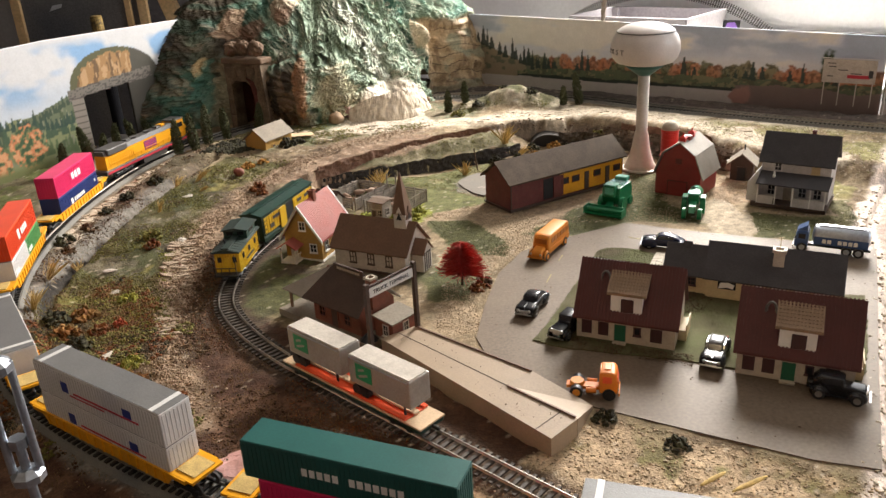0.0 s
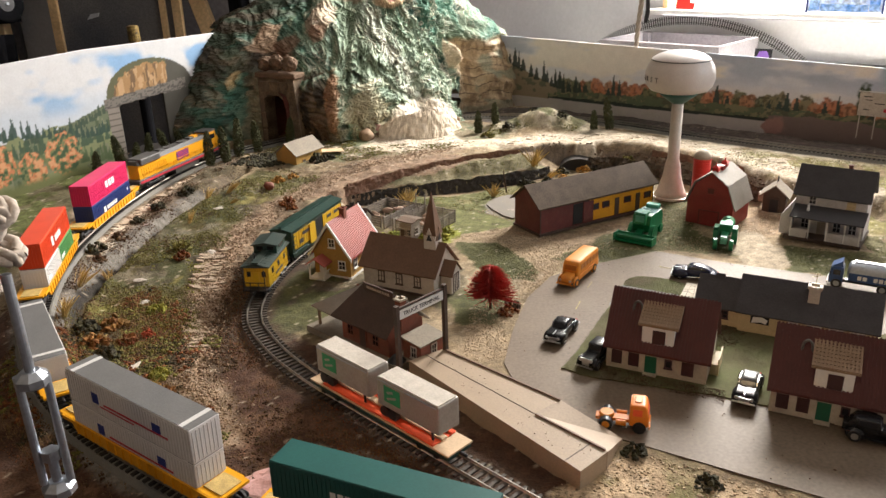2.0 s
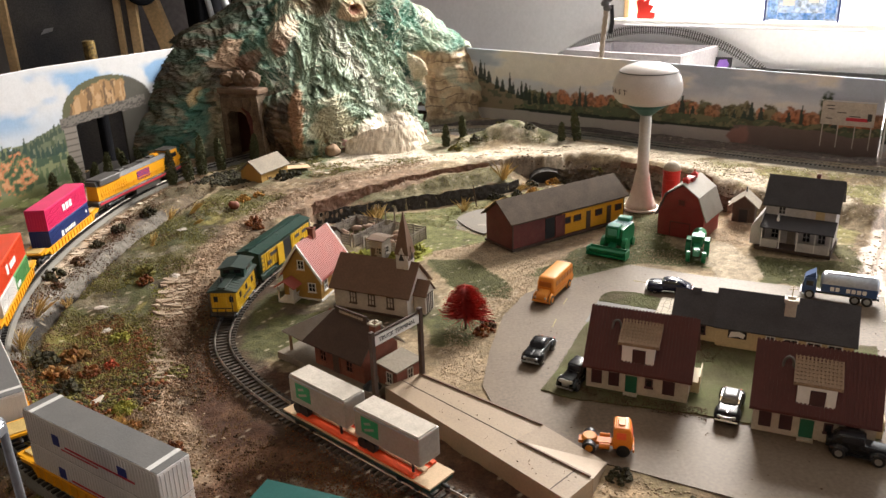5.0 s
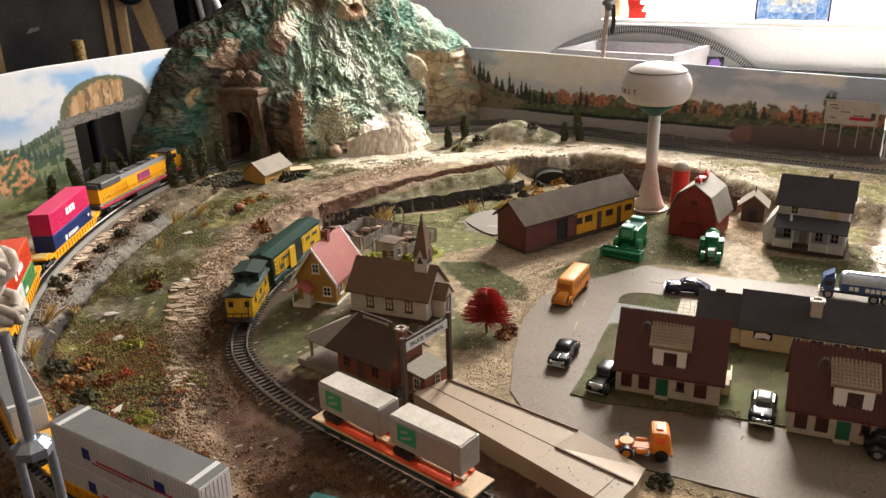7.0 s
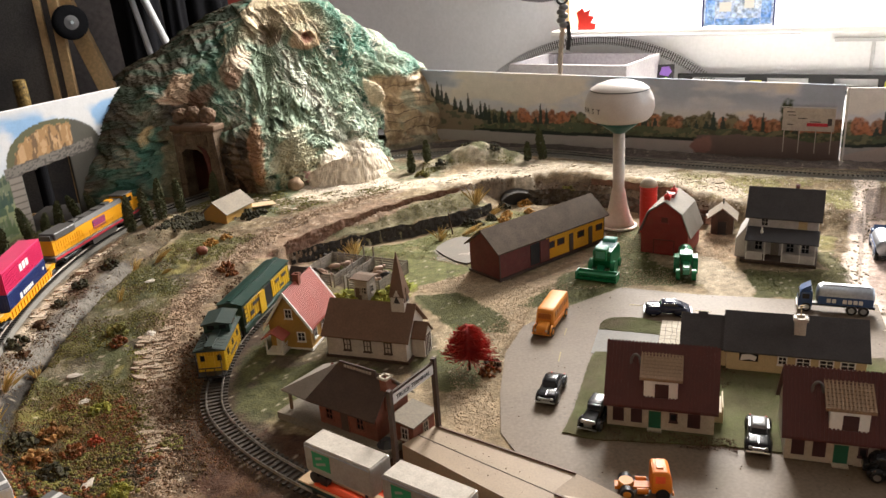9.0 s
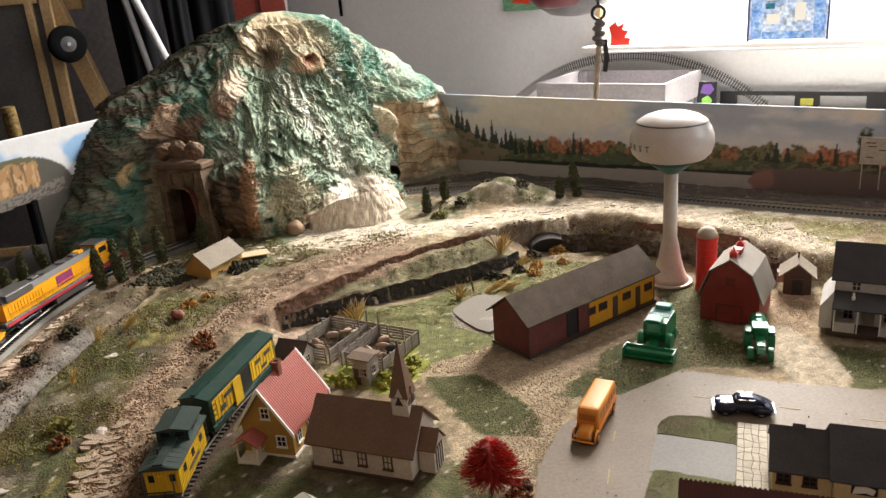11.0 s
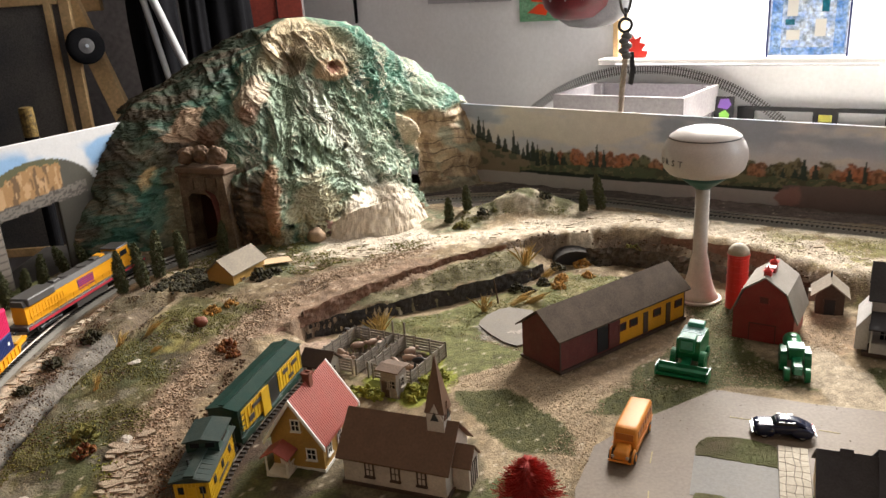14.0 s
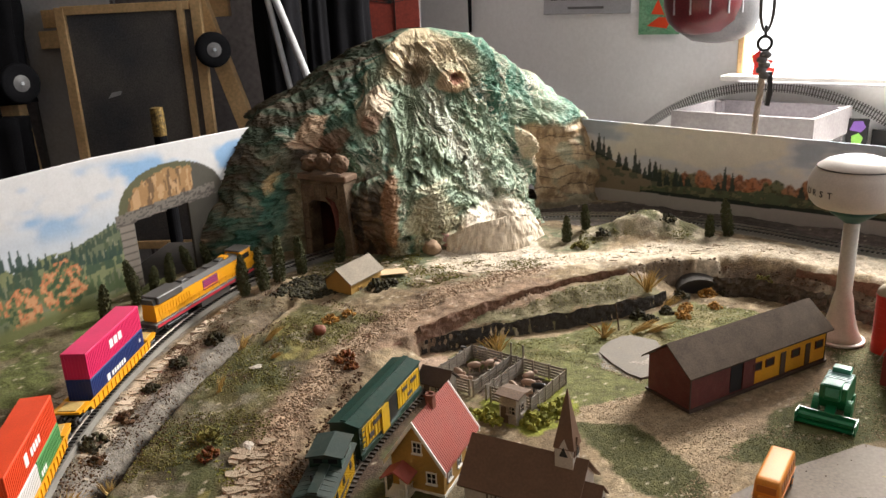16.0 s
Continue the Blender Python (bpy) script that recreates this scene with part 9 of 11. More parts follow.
# the window wall runs parallel to the back of the layout; its own frame has x along it and y outwards
WALLM = pose(0.735, WY, 0, 0, 0, -37)
for name, size, at in (("wall_back_left", (1.45, 0.08, 3.1), (-0.725, 0.04, -0.9)), ("wall_back_sill", (WX1, 0.08, 1.086), (WX1 / 2, 0.04, -0.9)),
                       ("wall_back_head", (WX1, 0.08, 2.2 - WZ1), (WX1 / 2, 0.04, WZ1)), ("wall_back_right", (0.92, 0.08, 3.1), (WX1 + 0.46, 0.04, -0.9))):
    wall(name, size, at, M_WHITEWALL, "white painted wall round the workshop window").matrix_world = WALLM
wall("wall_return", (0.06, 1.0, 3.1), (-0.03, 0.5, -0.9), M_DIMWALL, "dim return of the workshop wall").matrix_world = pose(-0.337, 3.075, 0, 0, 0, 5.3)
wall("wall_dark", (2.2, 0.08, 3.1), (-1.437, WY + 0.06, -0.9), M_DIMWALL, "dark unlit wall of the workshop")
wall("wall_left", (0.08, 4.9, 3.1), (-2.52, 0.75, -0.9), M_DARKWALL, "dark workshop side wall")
# wall_front is out of view; its dark colour cuts bounce light
wall("wall_front", (5.3, 0.08, 3.1), (0.1, -1.75, -0.9), M_DIMWALL, "unseen wall behind the camera, darkened to cut bounce light")
wall("wall_right_low", (0.08, 4.9, 1.45), (2.70, 0.75, -0.9), M_WALL, "white wall under the side window")
wall("wall_right_high", (0.08, 4.9, 0.75), (2.70, 0.75, 1.45), M_WALL, "white wall over the side window")
wall("wall_right_far", (0.08, 2.15, 0.9), (2.70, 2.125, 0.55), M_WALL, "white wall beside the side window")
wall("wall_right_near", (0.08, 1.75, 0.9), (2.70, -0.825, 0.55), M_WALL, "white wall beside the side window")
tagged(link_mesh("floor", box(5.4, 6.0, 0.06, (0.1, 1.2, -0.96)), M_DARKWALL), "dark concrete floor", "floor", kind="structure")
tagged(link_mesh("ceiling", box(5.4, 6.0, 0.06, (0.1, 1.2, 2.2)), M_WALL), "plain pale ceiling", "ceiling", kind="structure")
# bright daylight outside the window
tagged(link_mesh("backdrop", box(3.2, 0.02, 2.6, (0.75, 0.85, -0.4)), glowing("daylight_haze", (1.0, 1.0, 1.0), 3.2)), "overexposed daylight outside the window", "sky", kind="structure").matrix_world = WALLM

# ---- things in the room behind the layout ----
M_LILAC = mat("grey_lilac_wood", (0.40, 0.375, 0.39), 0.7, 0.15, 12, 120, 0.2)
M_PALEPANEL = mat("pale_grey_panel", (0.52, 0.52, 0.54), 0.6, 0.12, 8, 90, 0.1)
M_SCREEN = mat("grey_screen_mesh", (0.17, 0.155, 0.145), 0.75, 0.35, 5, 260, 0.3, tint=(0.07, 0.075, 0.09))
M_CLOTH = mat("black_cloth", (0.010, 0.010, 0.012), 0.9, 0.3, 12, 200, 0.4, spec=0.08)
M_PINE2 = mat("bright_pine", (0.76, 0.52, 0.27), 0.5, 0.2, 9, 110, 0.15, tint=(0.38, 0.22, 0.09))
M_GOLD = mat("gold_tape", (0.45, 0.30, 0.10), 0.35, 0.4, 120, 300, 0.2, metal=0.4, tint=(0.05, 0.04, 0.03))
M_DKRED = mat("dark_red_shell", (0.13, 0.018, 0.022), 0.3, 0.2, 20, 200, 0.1)
M_HGREY = mat("grey_shell", (0.15, 0.145, 0.15), 0.4, 0.2, 20, 200, 0.1)
M_BANNER = mat("red_banner", (0.22, 0.03, 0.018), 0.7, 0.25, 9, 120, 0.2)
# pale colours carry the glow of daylight behind the panel
M_STAINED = mat("blue_stained_glass", (0.30, 0.46, 0.80), 0.25, 0.6, 30, 90, 0.1, tint=(0.80, 0.87, 0.94))
M_BLUEGLASS = mat("blue_glass", (0.10, 0.28, 0.75), 0.2, 0.5, 40, 120, 0.05, tint=(0.45, 0.65, 0.95))
M_TEALGLASS = mat("teal_glass", (0.02, 0.20, 0.30), 0.2, 0.4, 40, 120, 0.05)
M_LIME = mat("lime_print", (0.25, 0.55, 0.10), 0.4, 0.1)
M_VIOLET = mat("violet_print", (0.20, 0.10, 0.38), 0.4, 0.1)
M_VIAL = mat("yellow_vial", (0.65, 0.62, 0.10), 0.2, 0.1)
M_PLATE = mat("plate_grey", (0.50, 0.51, 0.54), 0.35, 0.1, 14, 200, 0.05, metal=0.3)

# window: jambs, head, sill, a thin bar for the sill's shadow line, panes
win = tagged(new("window_1"), "pale wooden window full of overexposed daylight", "window", kind="structure")
win.matrix_world = WALLM
for x in (0.010, WX1 - 0.010):
    part("window_frame", box(0.020, 0.10, WZ1 - WZ0 - 0.001, (x, 0.028, WZ0 + 0.0005), bevel=0.002), M_PINE2, win)
part("window_frame", box(WX1 - 0.042, 0.10, 0.034, (WX1 / 2, 0.028, WZ1 - 0.035)), M_PINE2, win)
part("window_sill", box(WX1 + 0.05, 0.13, 0.0176, (WX1 / 2, -0.030, 0.1862), bevel=0.002), M_WHITE, win)
part("mullion", box(0.022, 0.03, WZ1 - WZ0 - 0.05, (1.02, 0.05, WZ0 + 0.001)), M_WHITE, win)
# grey bar modelled in place of the shadow under the sill's front edge
part("curtain_rail", cyl(0.004, 0.004, 0.79, (0.039, -0.100, 0.186), (0, 90, 0), 10), M_PALEPANEL, win)
part("lower_ledge", box(0.42, 0.012, 0.010, (1.13, -0.008, 0.148)), M_PALEPANEL, win)
part("ledge_bracket", box(0.010, 0.010, 0.09, (1.03, -0.006, 0.0575)), M_PALEPANEL, win)

orn = thing("window_ornament", WALLM @ pose(0.094, -0.05, 0.2041), "bright red jagged ornament standing on the window sill", "ornament")
part("cutout", prism([(-0.030, 0.0), (0.036, 0.0), (0.040, 0.022), (0.020, 0.024), (0.034, 0.046), (0.012, 0.050), (0.020, 0.072), (-0.004, 0.062), (-0.012, 0.078), (-0.034, 0.060), (-0.026, 0.030)], -0.003, 0.003), M_RED, orn)
sg = thing("stained_glass_panel", WALLM @ pose(0.626, -0.06, 0.2041), "blue stained glass panel with white figures in the window", "stained glass")
part("glass", box(0.216, 0.004, 0.36, (0, 0, 0.004)), M_STAINED, sg)
for x in (-0.112, 0.112):
    part("border", box(0.006, 0.007, 0.368, (x, 0, 0)), M_NAVY, sg)
for x, z, w, h, material in ((-0.088, 0.01, 0.030, 0.34, M_BLUEGLASS), (0.088, 0.01, 0.030, 0.34, M_BLUEGLASS), (0.0, 0.006, 0.140, 0.022, M_BLUEGLASS), (0.035, 0.06, 0.030, 0.05, M_WHITE), (-0.040, 0.05, 0.038, 0.030, M_WHITE), (-0.050, 0.095, 0.026, 0.016, M_TEALGLASS), (0.045, 0.13, 0.02, 0.06, M_TEALGLASS), (-0.045, 0.12, 0.03, 0.07, M_WHITE)):
    part("glass_piece", box(w, 0.0015, h, (x, -0.0032 - 0.0004 * (material == M_TEALGLASS), z)), material, sg)

# bench below the window
bench = thing("work_bench", WALLM @ pose(0.55, -0.29, -0.90), "white work bench under the window", "bench")
part("top", box(1.75, 0.56, 0.03, (0, 0, 0.855), bevel=0.003), M_WHITE, bench)
for x in (-0.83, 0.83):
    for y in (-0.24, 0.24):
        part("leg", box(0.06, 0.05, 0.854, (x, y, 0)), M_PINE2, bench)
part("back_rail", box(1.6, 0.03, 0.08, (0, 0.24, 0.70)), M_PINE2, bench)
BENCH_Z = -0.0146

tray = thing("planter_tray", pose(0.722, 2.766, BENCH_Z, 0, 0, -40.6), "grey-lilac wooden planter tray on short legs", "tray")
TW, TD, TB0, TB1 = 0.428, 0.30, 0.058, 0.139
for y in (-TD / 2, TD / 2):
    part("long_board", box(TW, 0.012, TB1 - TB0, (0, y, TB0), bevel=0.001), M_LILAC, tray)
for x in (-TW / 2 + 0.006, TW / 2 - 0.006):
    part("end_board", box(0.012, TD - 0.0125, TB1 - TB0, (x, 0, TB0), bevel=0.001), M_LILAC, tray)
part("floor_board", box(TW - 0.026, TD - 0.014, 0.008, (0, 0, TB0 + 0.002)), M_LILAC, tray)
for x in (-TW / 2 + 0.024, TW / 2 - 0.024):
    for y in (-TD / 2 + 0.018, TD / 2 - 0.018):
        part("leg", box(0.022, 0.022, TB1 - 0.004, (x, y, 0)), M_LILAC, tray)

pack = thing("seed_packet", pose(0.985, 2.70, BENCH_Z, -12, 0, -30), "black packet with violet and lime print beside the tray", "packet")
part("card", box(0.060, 0.004, 0.105, (0, 0, 0), bevel=0.0008), M_BLACK, pack)
part("violet_shape", prism([(-0.020, 0.070), (0.010, 0.064), (0.022, 0.080), (0.012, 0.098), (-0.012, 0.096)], -0.0030, -0.0022), M_VIOLET, pack)
part("lime_shape", prism([(-0.012, 0.030), (0.012, 0.026), (0.018, 0.048), (0.004, 0.062), (-0.014, 0.052)], -0.0030, -0.0022), M_LIME, pack)

# a length of flexible track leaning in an arc against the wall
arc_thing = thing("spare_track", WALLM @ pose(0.125, -0.040, 0), "arc of spare flexible track leaning upright against the wall", "model track")
ARC_R, ARC_Z = 0.69, 0.166 - 0.69
for off in (-0.0085, 0.0085):
    ring_pts = [(ARC_R + off) * Vector((math.sin(math.radians(a)), 0, math.cos(math.radians(a)))) + Vector((0, 0, ARC_Z)) for a in np.linspace(-41, 41, 90)]
    bm = bmesh.new()
    rows = [[bm.verts.new(p + Vector((0, u, 0)) + p.normalized() * w) for u, w in ((-0.002, -0.001), (0.002, -0.001), (0.002, 0.001), (-0.002, 0.001))] for p in ring_pts]
    for a, b in zip(rows, rows[1:]):
        for k in range(4):
            bm.faces.new((a[k], a[(k + 1) % 4], b[(k + 1) % 4], b[k]))
    part("rail", bm, M_ENGGREY, arc_thing)
stie = bpy.data.meshes.new("tie")
stie_bm = box(0.0034, 0.003, 0.032, (0, 0.003, -0.016))
stie_bm.to_mesh(stie)
# grey instead of black: window haze put into the tie colour
stie.materials.append(M_HGREY)
for a in np.arange(-40.5, 40.6, 0.72):
    ob = new("tie", stie)
    r = math.radians(float(a))
    ob.parent, ob.matrix_basis = arc_thing, pose(ARC_R * math.sin(r), 0, ARC_Z + ARC_R * math.cos(r), 0, float(a), 0)

lev = thing("spirit_level", WALLM @ pose(0.894, -0.040, BENCH_Z, -4, 0, 0), "long black spirit level with cut-out grips and a yellow vial", "spirit level")
part("top_bar", box(0.92, 0.022, 0.012, (0, 0, 0.050)), M_BLACK, lev)
part("bottom_bar", box(0.92, 0.022, 0.012, (0, 0, 0.0)), M_BLACK, lev)
for x, w in ((-0.435, 0.05), (-0.20, 0.07), (0.0, 0.075), (0.20, 0.075), (0.435, 0.05)):
    part("web", box(w, 0.018, 0.0378, (x, 0, 0.0121)), M_BLACK, lev)
for x in (-0.20, 0.20):
    part("vial", box(0.038, 0.024, 0.022, (x, 0, 0.020), bevel=0.002), M_VIAL, lev, "yellow bubble vial")

# things on the white wall
plate = thing("number_plate", WALLM @ pose(-0.589, -0.003, 0.411, 0, 0.8, 0) @ Matrix.Diagonal((1.28, 1.28, 1.28, 1.0)), "grey metal plate with dark unreadable bars", "plate")
part("plate_body", box(0.292, 0.002, 0.150, (0, 0, 0), bevel=0.0008), M_PLATE, plate)
for k in range(7):
    part("bar", box(0.022, 0.0012, 0.060, (-0.108 + k * 0.036, -0.0017, 0.040)), M_DKLETTER, plate)
part("bar", box(0.12, 0.0012, 0.007, (0.0, -0.0017, 0.014)), M_HGREY, plate)
for x in (-0.06, 0.06):
    part("bolt", cyl(0.005, 0.005, 0.002, (x, -0.001, 0.136), (90, 0, 0), 10), M_STEEL, plate)
pic = thing("wall_picture", WALLM @ pose(-0.292, -0.003, 0.333), "green and red picture pinned to the wall", "picture")
part("sheet", box(0.155, 0.0016, 0.24, (0, 0, 0)), mat("green_print", (0.13, 0.36, 0.20), 0.5, 0.3, 20, 160, 0.05, tint=(0.26, 0.46, 0.30)), pic)
for pts in ([(-0.045, 0.03), (0.03, 0.02), (0.05, 0.055), (0.0, 0.06)], [(-0.03, 0.07), (0.02, 0.066), (-0.005, 0.12)], [(0.02, 0.09), (0.06, 0.10), (0.05, 0.15), (0.03, 0.16)]):
    part("red_shape", prism(pts, -0.0016, -0.0010), M_KORANGE, pic)
ban = thing("web_banner", pose(-0.45, WY - 0.012, 0.352), "dark red banner with a black web pattern", "banner")
part("cloth", box(0.235, 0.003, 0.42, (0, 0, 0)), M_BANNER, ban)
for k in range(9):
    a = math.radians(-80 + k * 20)
    part("web_line", box(0.0025, 0.0012, 0.19, (0.02, -0.0022, 0.13), (0, math.degrees(a), 0)), M_BLACK, ban)
for r in (0.045, 0.08, 0.115, 0.15):
    bm = bmesh.new()
    for k in range(8):
        a0, a1 = math.radians(-80 + k * 20), math.radians(-60 + k * 20)
        p, q = Vector((0.02 + r * math.sin(a0), 0, 0.13 - 0 + r * math.cos(a0))), Vector((0.02 + r * math.sin(a1), 0, 0.13 + r * math.cos(a1)))
        d = q - p
        if abs(p.x) < 0.112 and abs(q.x) < 0.112:
            add_box(bm, d.length, 0.001, 0.002, (*((p + q) / 2 + Vector((0, -0.0022, 0))),), (0, -math.degrees(math.atan2(d.z, d.x)), 0))
    part("web_ring", bm, M_BLACK, ban)
part("side_hem", box(0.003, 0.006, 0.42, (0.035, -0.002, 0)), M_CLOTH, ban)
stp = thing("hanging_strap", WALLM @ pose(-1.131, -0.02, 0.352), "thin dark strap hanging on the wall", "strap")
part("strap", prism([(-0.005, 0.0), (0.004, 0.0), (0.007, 0.10), (0.007, 0.55), (-0.008, 0.55), (-0.007, 0.10)], -0.004, 0.004), M_CLOTH, stp)

helm = thing("hanging_helmet", pose(0.60, 2.86, 0.318), "dark red and grey helmet hanging from the ceiling", "helmet")
part("shell", lathe([(0.02, 0.0), (0.07, 0.008), (0.11, 0.035), (0.126, 0.075), (0.130, 0.12), (0.122, 0.17), (0.095, 0.215), (0.05, 0.24), (0.005, 0.247)], 36), M_HGREY, helm, "grey lower shell", True)
bm = lathe([(0.03, 0.0), (0.08, 0.012), (0.11, 0.045), (0.122, 0.09), (0.12, 0.14), (0.10, 0.19), (0.05, 0.22), (0.005, 0.228)], 36, (-0.045, -0.034, 0.026))
vis = part("visor", bm, M_DKRED, helm, "dark red visor shell", True)
for k in range(5):
    a = math.radians(-150 + 26 * k)
    part("pale_stripe", box(0.004, 0.004, 0.11, (-0.045 + 0.122 * math.cos(a), -0.034 + 0.122 * math.sin(a), 0.09), (0, 0, math.degrees(a))), M_PLATE, vis)
part("cord", cyl(0.003, 0.003, 1.64, (0, 0, 0.245), seg=8), M_CLOTH, helm)

# rope and chain that carry the far edge of the layout
hc = thing("hanging_chain", pose(0.372, 1.722, 0.0), "dark chain with ring and knotted pale rope", "chain")
bm = bmesh.new()
for k in range(20):
    z0 = 0.402 + k * 0.09
    turn = 90 * (k % 2)
    pts = [(0.011 * math.cos(a), 0.047 + 0.042 * math.sin(a) + (0.02 if math.sin(a) > 0 else -0.02) * 0.2) for a in np.linspace(0, 2 * math.pi, 17)[:-1]]
    rows = [[bm.verts.new(pose(0, 0, 0, 0, 0, turn) @ Vector((x * (1 + 0.28 * math.cos(b)), 0.003 * math.sin(b), z0 + z + 0.003 * math.cos(b) * (z - 0.047) / 0.042))) for b in np.linspace(0, 2 * math.pi, 7)[:-1]] for x, z in pts]
    for i in range(16):
        for j in range(6):
            bm.faces.new((rows[i][j], rows[i][(j + 1) % 6], rows[(i + 1) % 16][(j + 1) % 6], rows[(i + 1) % 16][j]))
part("link_run", bm, M_ENGGREY, hc, smooth=True)
bm = bmesh.new()
rows = [[bm.verts.new(((0.0115 + 0.003 * math.cos(b)) * math.cos(a), 0.003 * math.sin(b), 0.383 + (0.0115 + 0.003 * math.cos(b)) * math.sin(a))) for b in np.linspace(0, 2 * math.pi, 9)[:-1]] for a in np.linspace(0, 2 * math.pi, 25)[:-1]]
for i in range(24):
    for j in range(8):
        bm.faces.new((rows[i][j], rows[i][(j + 1) % 8], rows[(i + 1) % 24][(j + 1) % 8], rows[(i + 1) % 24][j]))
part("ring", bm, M_BLACK, hc, smooth=True)
part("shank", cyl(0.0028, 0.0028, 0.020, (0, 0, 0.393), seg=10), M_BLACK, hc)
rope("rope", [(-0.006, 0.004, 0.215), (-0.004, 0.002, 0.27), (0.0, 0.0, 0.325), (0.0, 0.0, 0.35)], 0.0052, "", hc)
bm = bmesh.new()
for k in range(5):
    bmesh.ops.create_icosphere(bm, subdivisions=2, radius=0.0105 - 0.001 * (k % 2), matrix=pose(0.003 * (-1) ** k, 0.002 * (k % 3 - 1), 0.330 + k * 0.0085) @ Matrix.Diagonal((1.0, 1.0, 0.7, 1)))
part("knot", bm, M_HGREY, hc, "grey bound knot", True)
part("strap_tail", prism([(0.006, 0.336), (0.013, 0.336), (0.016, 0.30), (0.012, 0.277), (0.005, 0.279), (0.008, 0.305)], -0.010, -0.004), M_BLACK, hc, "dark strap end")

# ---- clutter in the dark corner ----
scr = thing("window_screen", pose(-1.185, 2.70, -0.25), "pine-framed window screen with dark mesh leaning upright", "window screen")
for x, w in ((-0.212, 0.030), (0.208, 0.030), (0.160, 0.020)):
    part("stile", box(w, 0.022, 0.765, (x, 0, 0), (0, 0.6, 0), 0.0015), M_PINE2, scr)
for z in (0.0, 0.742):
    part("frame_rail", box(0.395, 0.020, 0.026, (-0.002, 0, z), bevel=0.0015), M_PINE2, scr)
part("mesh", box(0.40, 0.003, 0.72, (0, 0.004, 0.022)), M_SCREEN, scr, "dark grey fly mesh")
part("tear", prism([(-0.10, 0.49), (-0.06, 0.50), (-0.055, 0.512), (-0.085, 0.508)], -0.0035, 0.0015), M_PALEPANEL, scr)
for z0, x0, x1, z in ((0, -1.50, -0.90, 0.462), (0, -1.52, -1.36, 0.395)):
    tagged(link_mesh("shelf_board", box(x1 - x0, 0.03, 0.055, ((x0 + x1) / 2, 2.80, z), (0, -1, 0), 0.002), M_PINE2), "rough pine board fixed behind the screen", "board", "boards behind the screen")
gp = thing("grey_panel", pose(-1.44, 2.83, -0.9), "pale grey panel standing behind the screen", "panel")
part("board", box(0.30, 0.012, 1.75, bevel=0.001), M_PALEPANEL, gp)
for x in (-0.1555, 0.1555):
    part("edge_strip", box(0.010, 0.016, 1.75, (x, 0, 0)), M_HGREY, gp)
tagged(link_mesh("pine_post", box(0.062, 0.045, 1.45, (-1.555, 2.71, -0.9), (0, -2.5, 0), 0.002), M_PINE2), "knotty pine post beside the grey panel", "post")
bm = box(0.052, 0.035, 1.6, (-0.58, 2.735, -0.9), (0, -15.5, 0), 0.002)
tagged(link_mesh("leaning_stud", bm, M_PINE2), "pine stud leaning against the wall", "stud")


def caster(m, r, label):
    w = thing("caster_wheel", m, label, "wheel")
    part("tyre", shaped(lathe([(r * 0.55, -0.013), (r * 0.92, -0.013), (r, -0.007), (r, 0.007), (r * 0.92, 0.013), (r * 0.55, 0.013)], 32), pose(0, 0, 0, 90, 0, 0)), M_CLOTH, w, smooth=True)
    part("hub", shaped(lathe([(r * 0.1, -0.016), (r * 0.52, -0.012), (r * 0.54, 0.0), (r * 0.52, 0.012), (r * 0.1, 0.016)], 24), pose(0, 0, 0, 90, 0, 0)), M_HGREY, w)
    part("axle", cyl(0.005, 0.005, 0.04, (0, 0.02, 0), (90, 0, 0), 10), M_STEEL, w)
    return w


caster(pose(-0.922, 2.665, 0.374, 0, 0, 35), 0.052, "small grey-hubbed wheel resting against the pine stud")
caster(pose(-1.50, 2.60, 0.305, 0, 0, 60), 0.060, "black wheel of a folded cart")
pole = thing("taped_pole", pose(-0.985, 2.35, -0.9), "black pole with a gold-taped end", "pole")
part("shaft", cyl(0.017, 0.017, 1.07, seg=18), M_CLOTH, pole)
part("taped_end", lathe([(0.0172, 1.071), (0.018, 1.08), (0.0175, 1.12), (0.0168, 1.145), (0.012, 1.147)], 18), M_GOLD, pole, "gold and black taped end")


def drape(name, at, w, d, h, label, category, seed, owner=None):
    """A hanging cloth mass with vertical folds."""
    bm = bmesh.new()
    rows = []
    for j in range(26):
        z = h * j / 25
        row = []
        for k in range(40):
            a = 2 * math.pi * k / 40
            fold = 1 + 0.16 * math.sin(a * 7 + seed + 1.5 * noise.noise(Vector((0, z * 5, seed)))) + 0.2 * noise.noise(Vector((math.cos(a) * 2, math.sin(a) * 2, z * 4 + seed)))
            row.append(bm.verts.new((w / 2 * fold * math.cos(a), d / 2 * fold * math.sin(a), z)))
        rows.append(row)
    for p, q in zip(rows, rows[1:]):
        for k in range(40):
            bm.faces.new((p[k], p[(k + 1) % 40], q[(k + 1) % 40], q[k]))
    bm.faces.new(rows[0][::-1])
    bm.faces.new(rows[-1])
    ob = link_mesh(name, bm, M_CLOTH, True)
    if owner:
        ob.parent, ob.matrix_basis = owner, pose(*at)
        return ob
    ob.matrix_world = pose(*at)
    return tagged(ob, label, category)


drape("folded_bag", (-0.735, 2.74, -0.9), 0.13, 0.10, 1.75, "black cloth bag of folded poles", "bag", 2)
coat = thing("dark_coat", pose(-0.575, 2.90, -0.9), "black coat hanging in the corner", "coat")
drape("body", (0.01, 0.01, 0), 0.16, 0.11, 1.80, "", "", 7, coat)
drape("sleeve", (-0.065, -0.07, 0.95), 0.07, 0.07, 0.75, "", "", 9, coat)
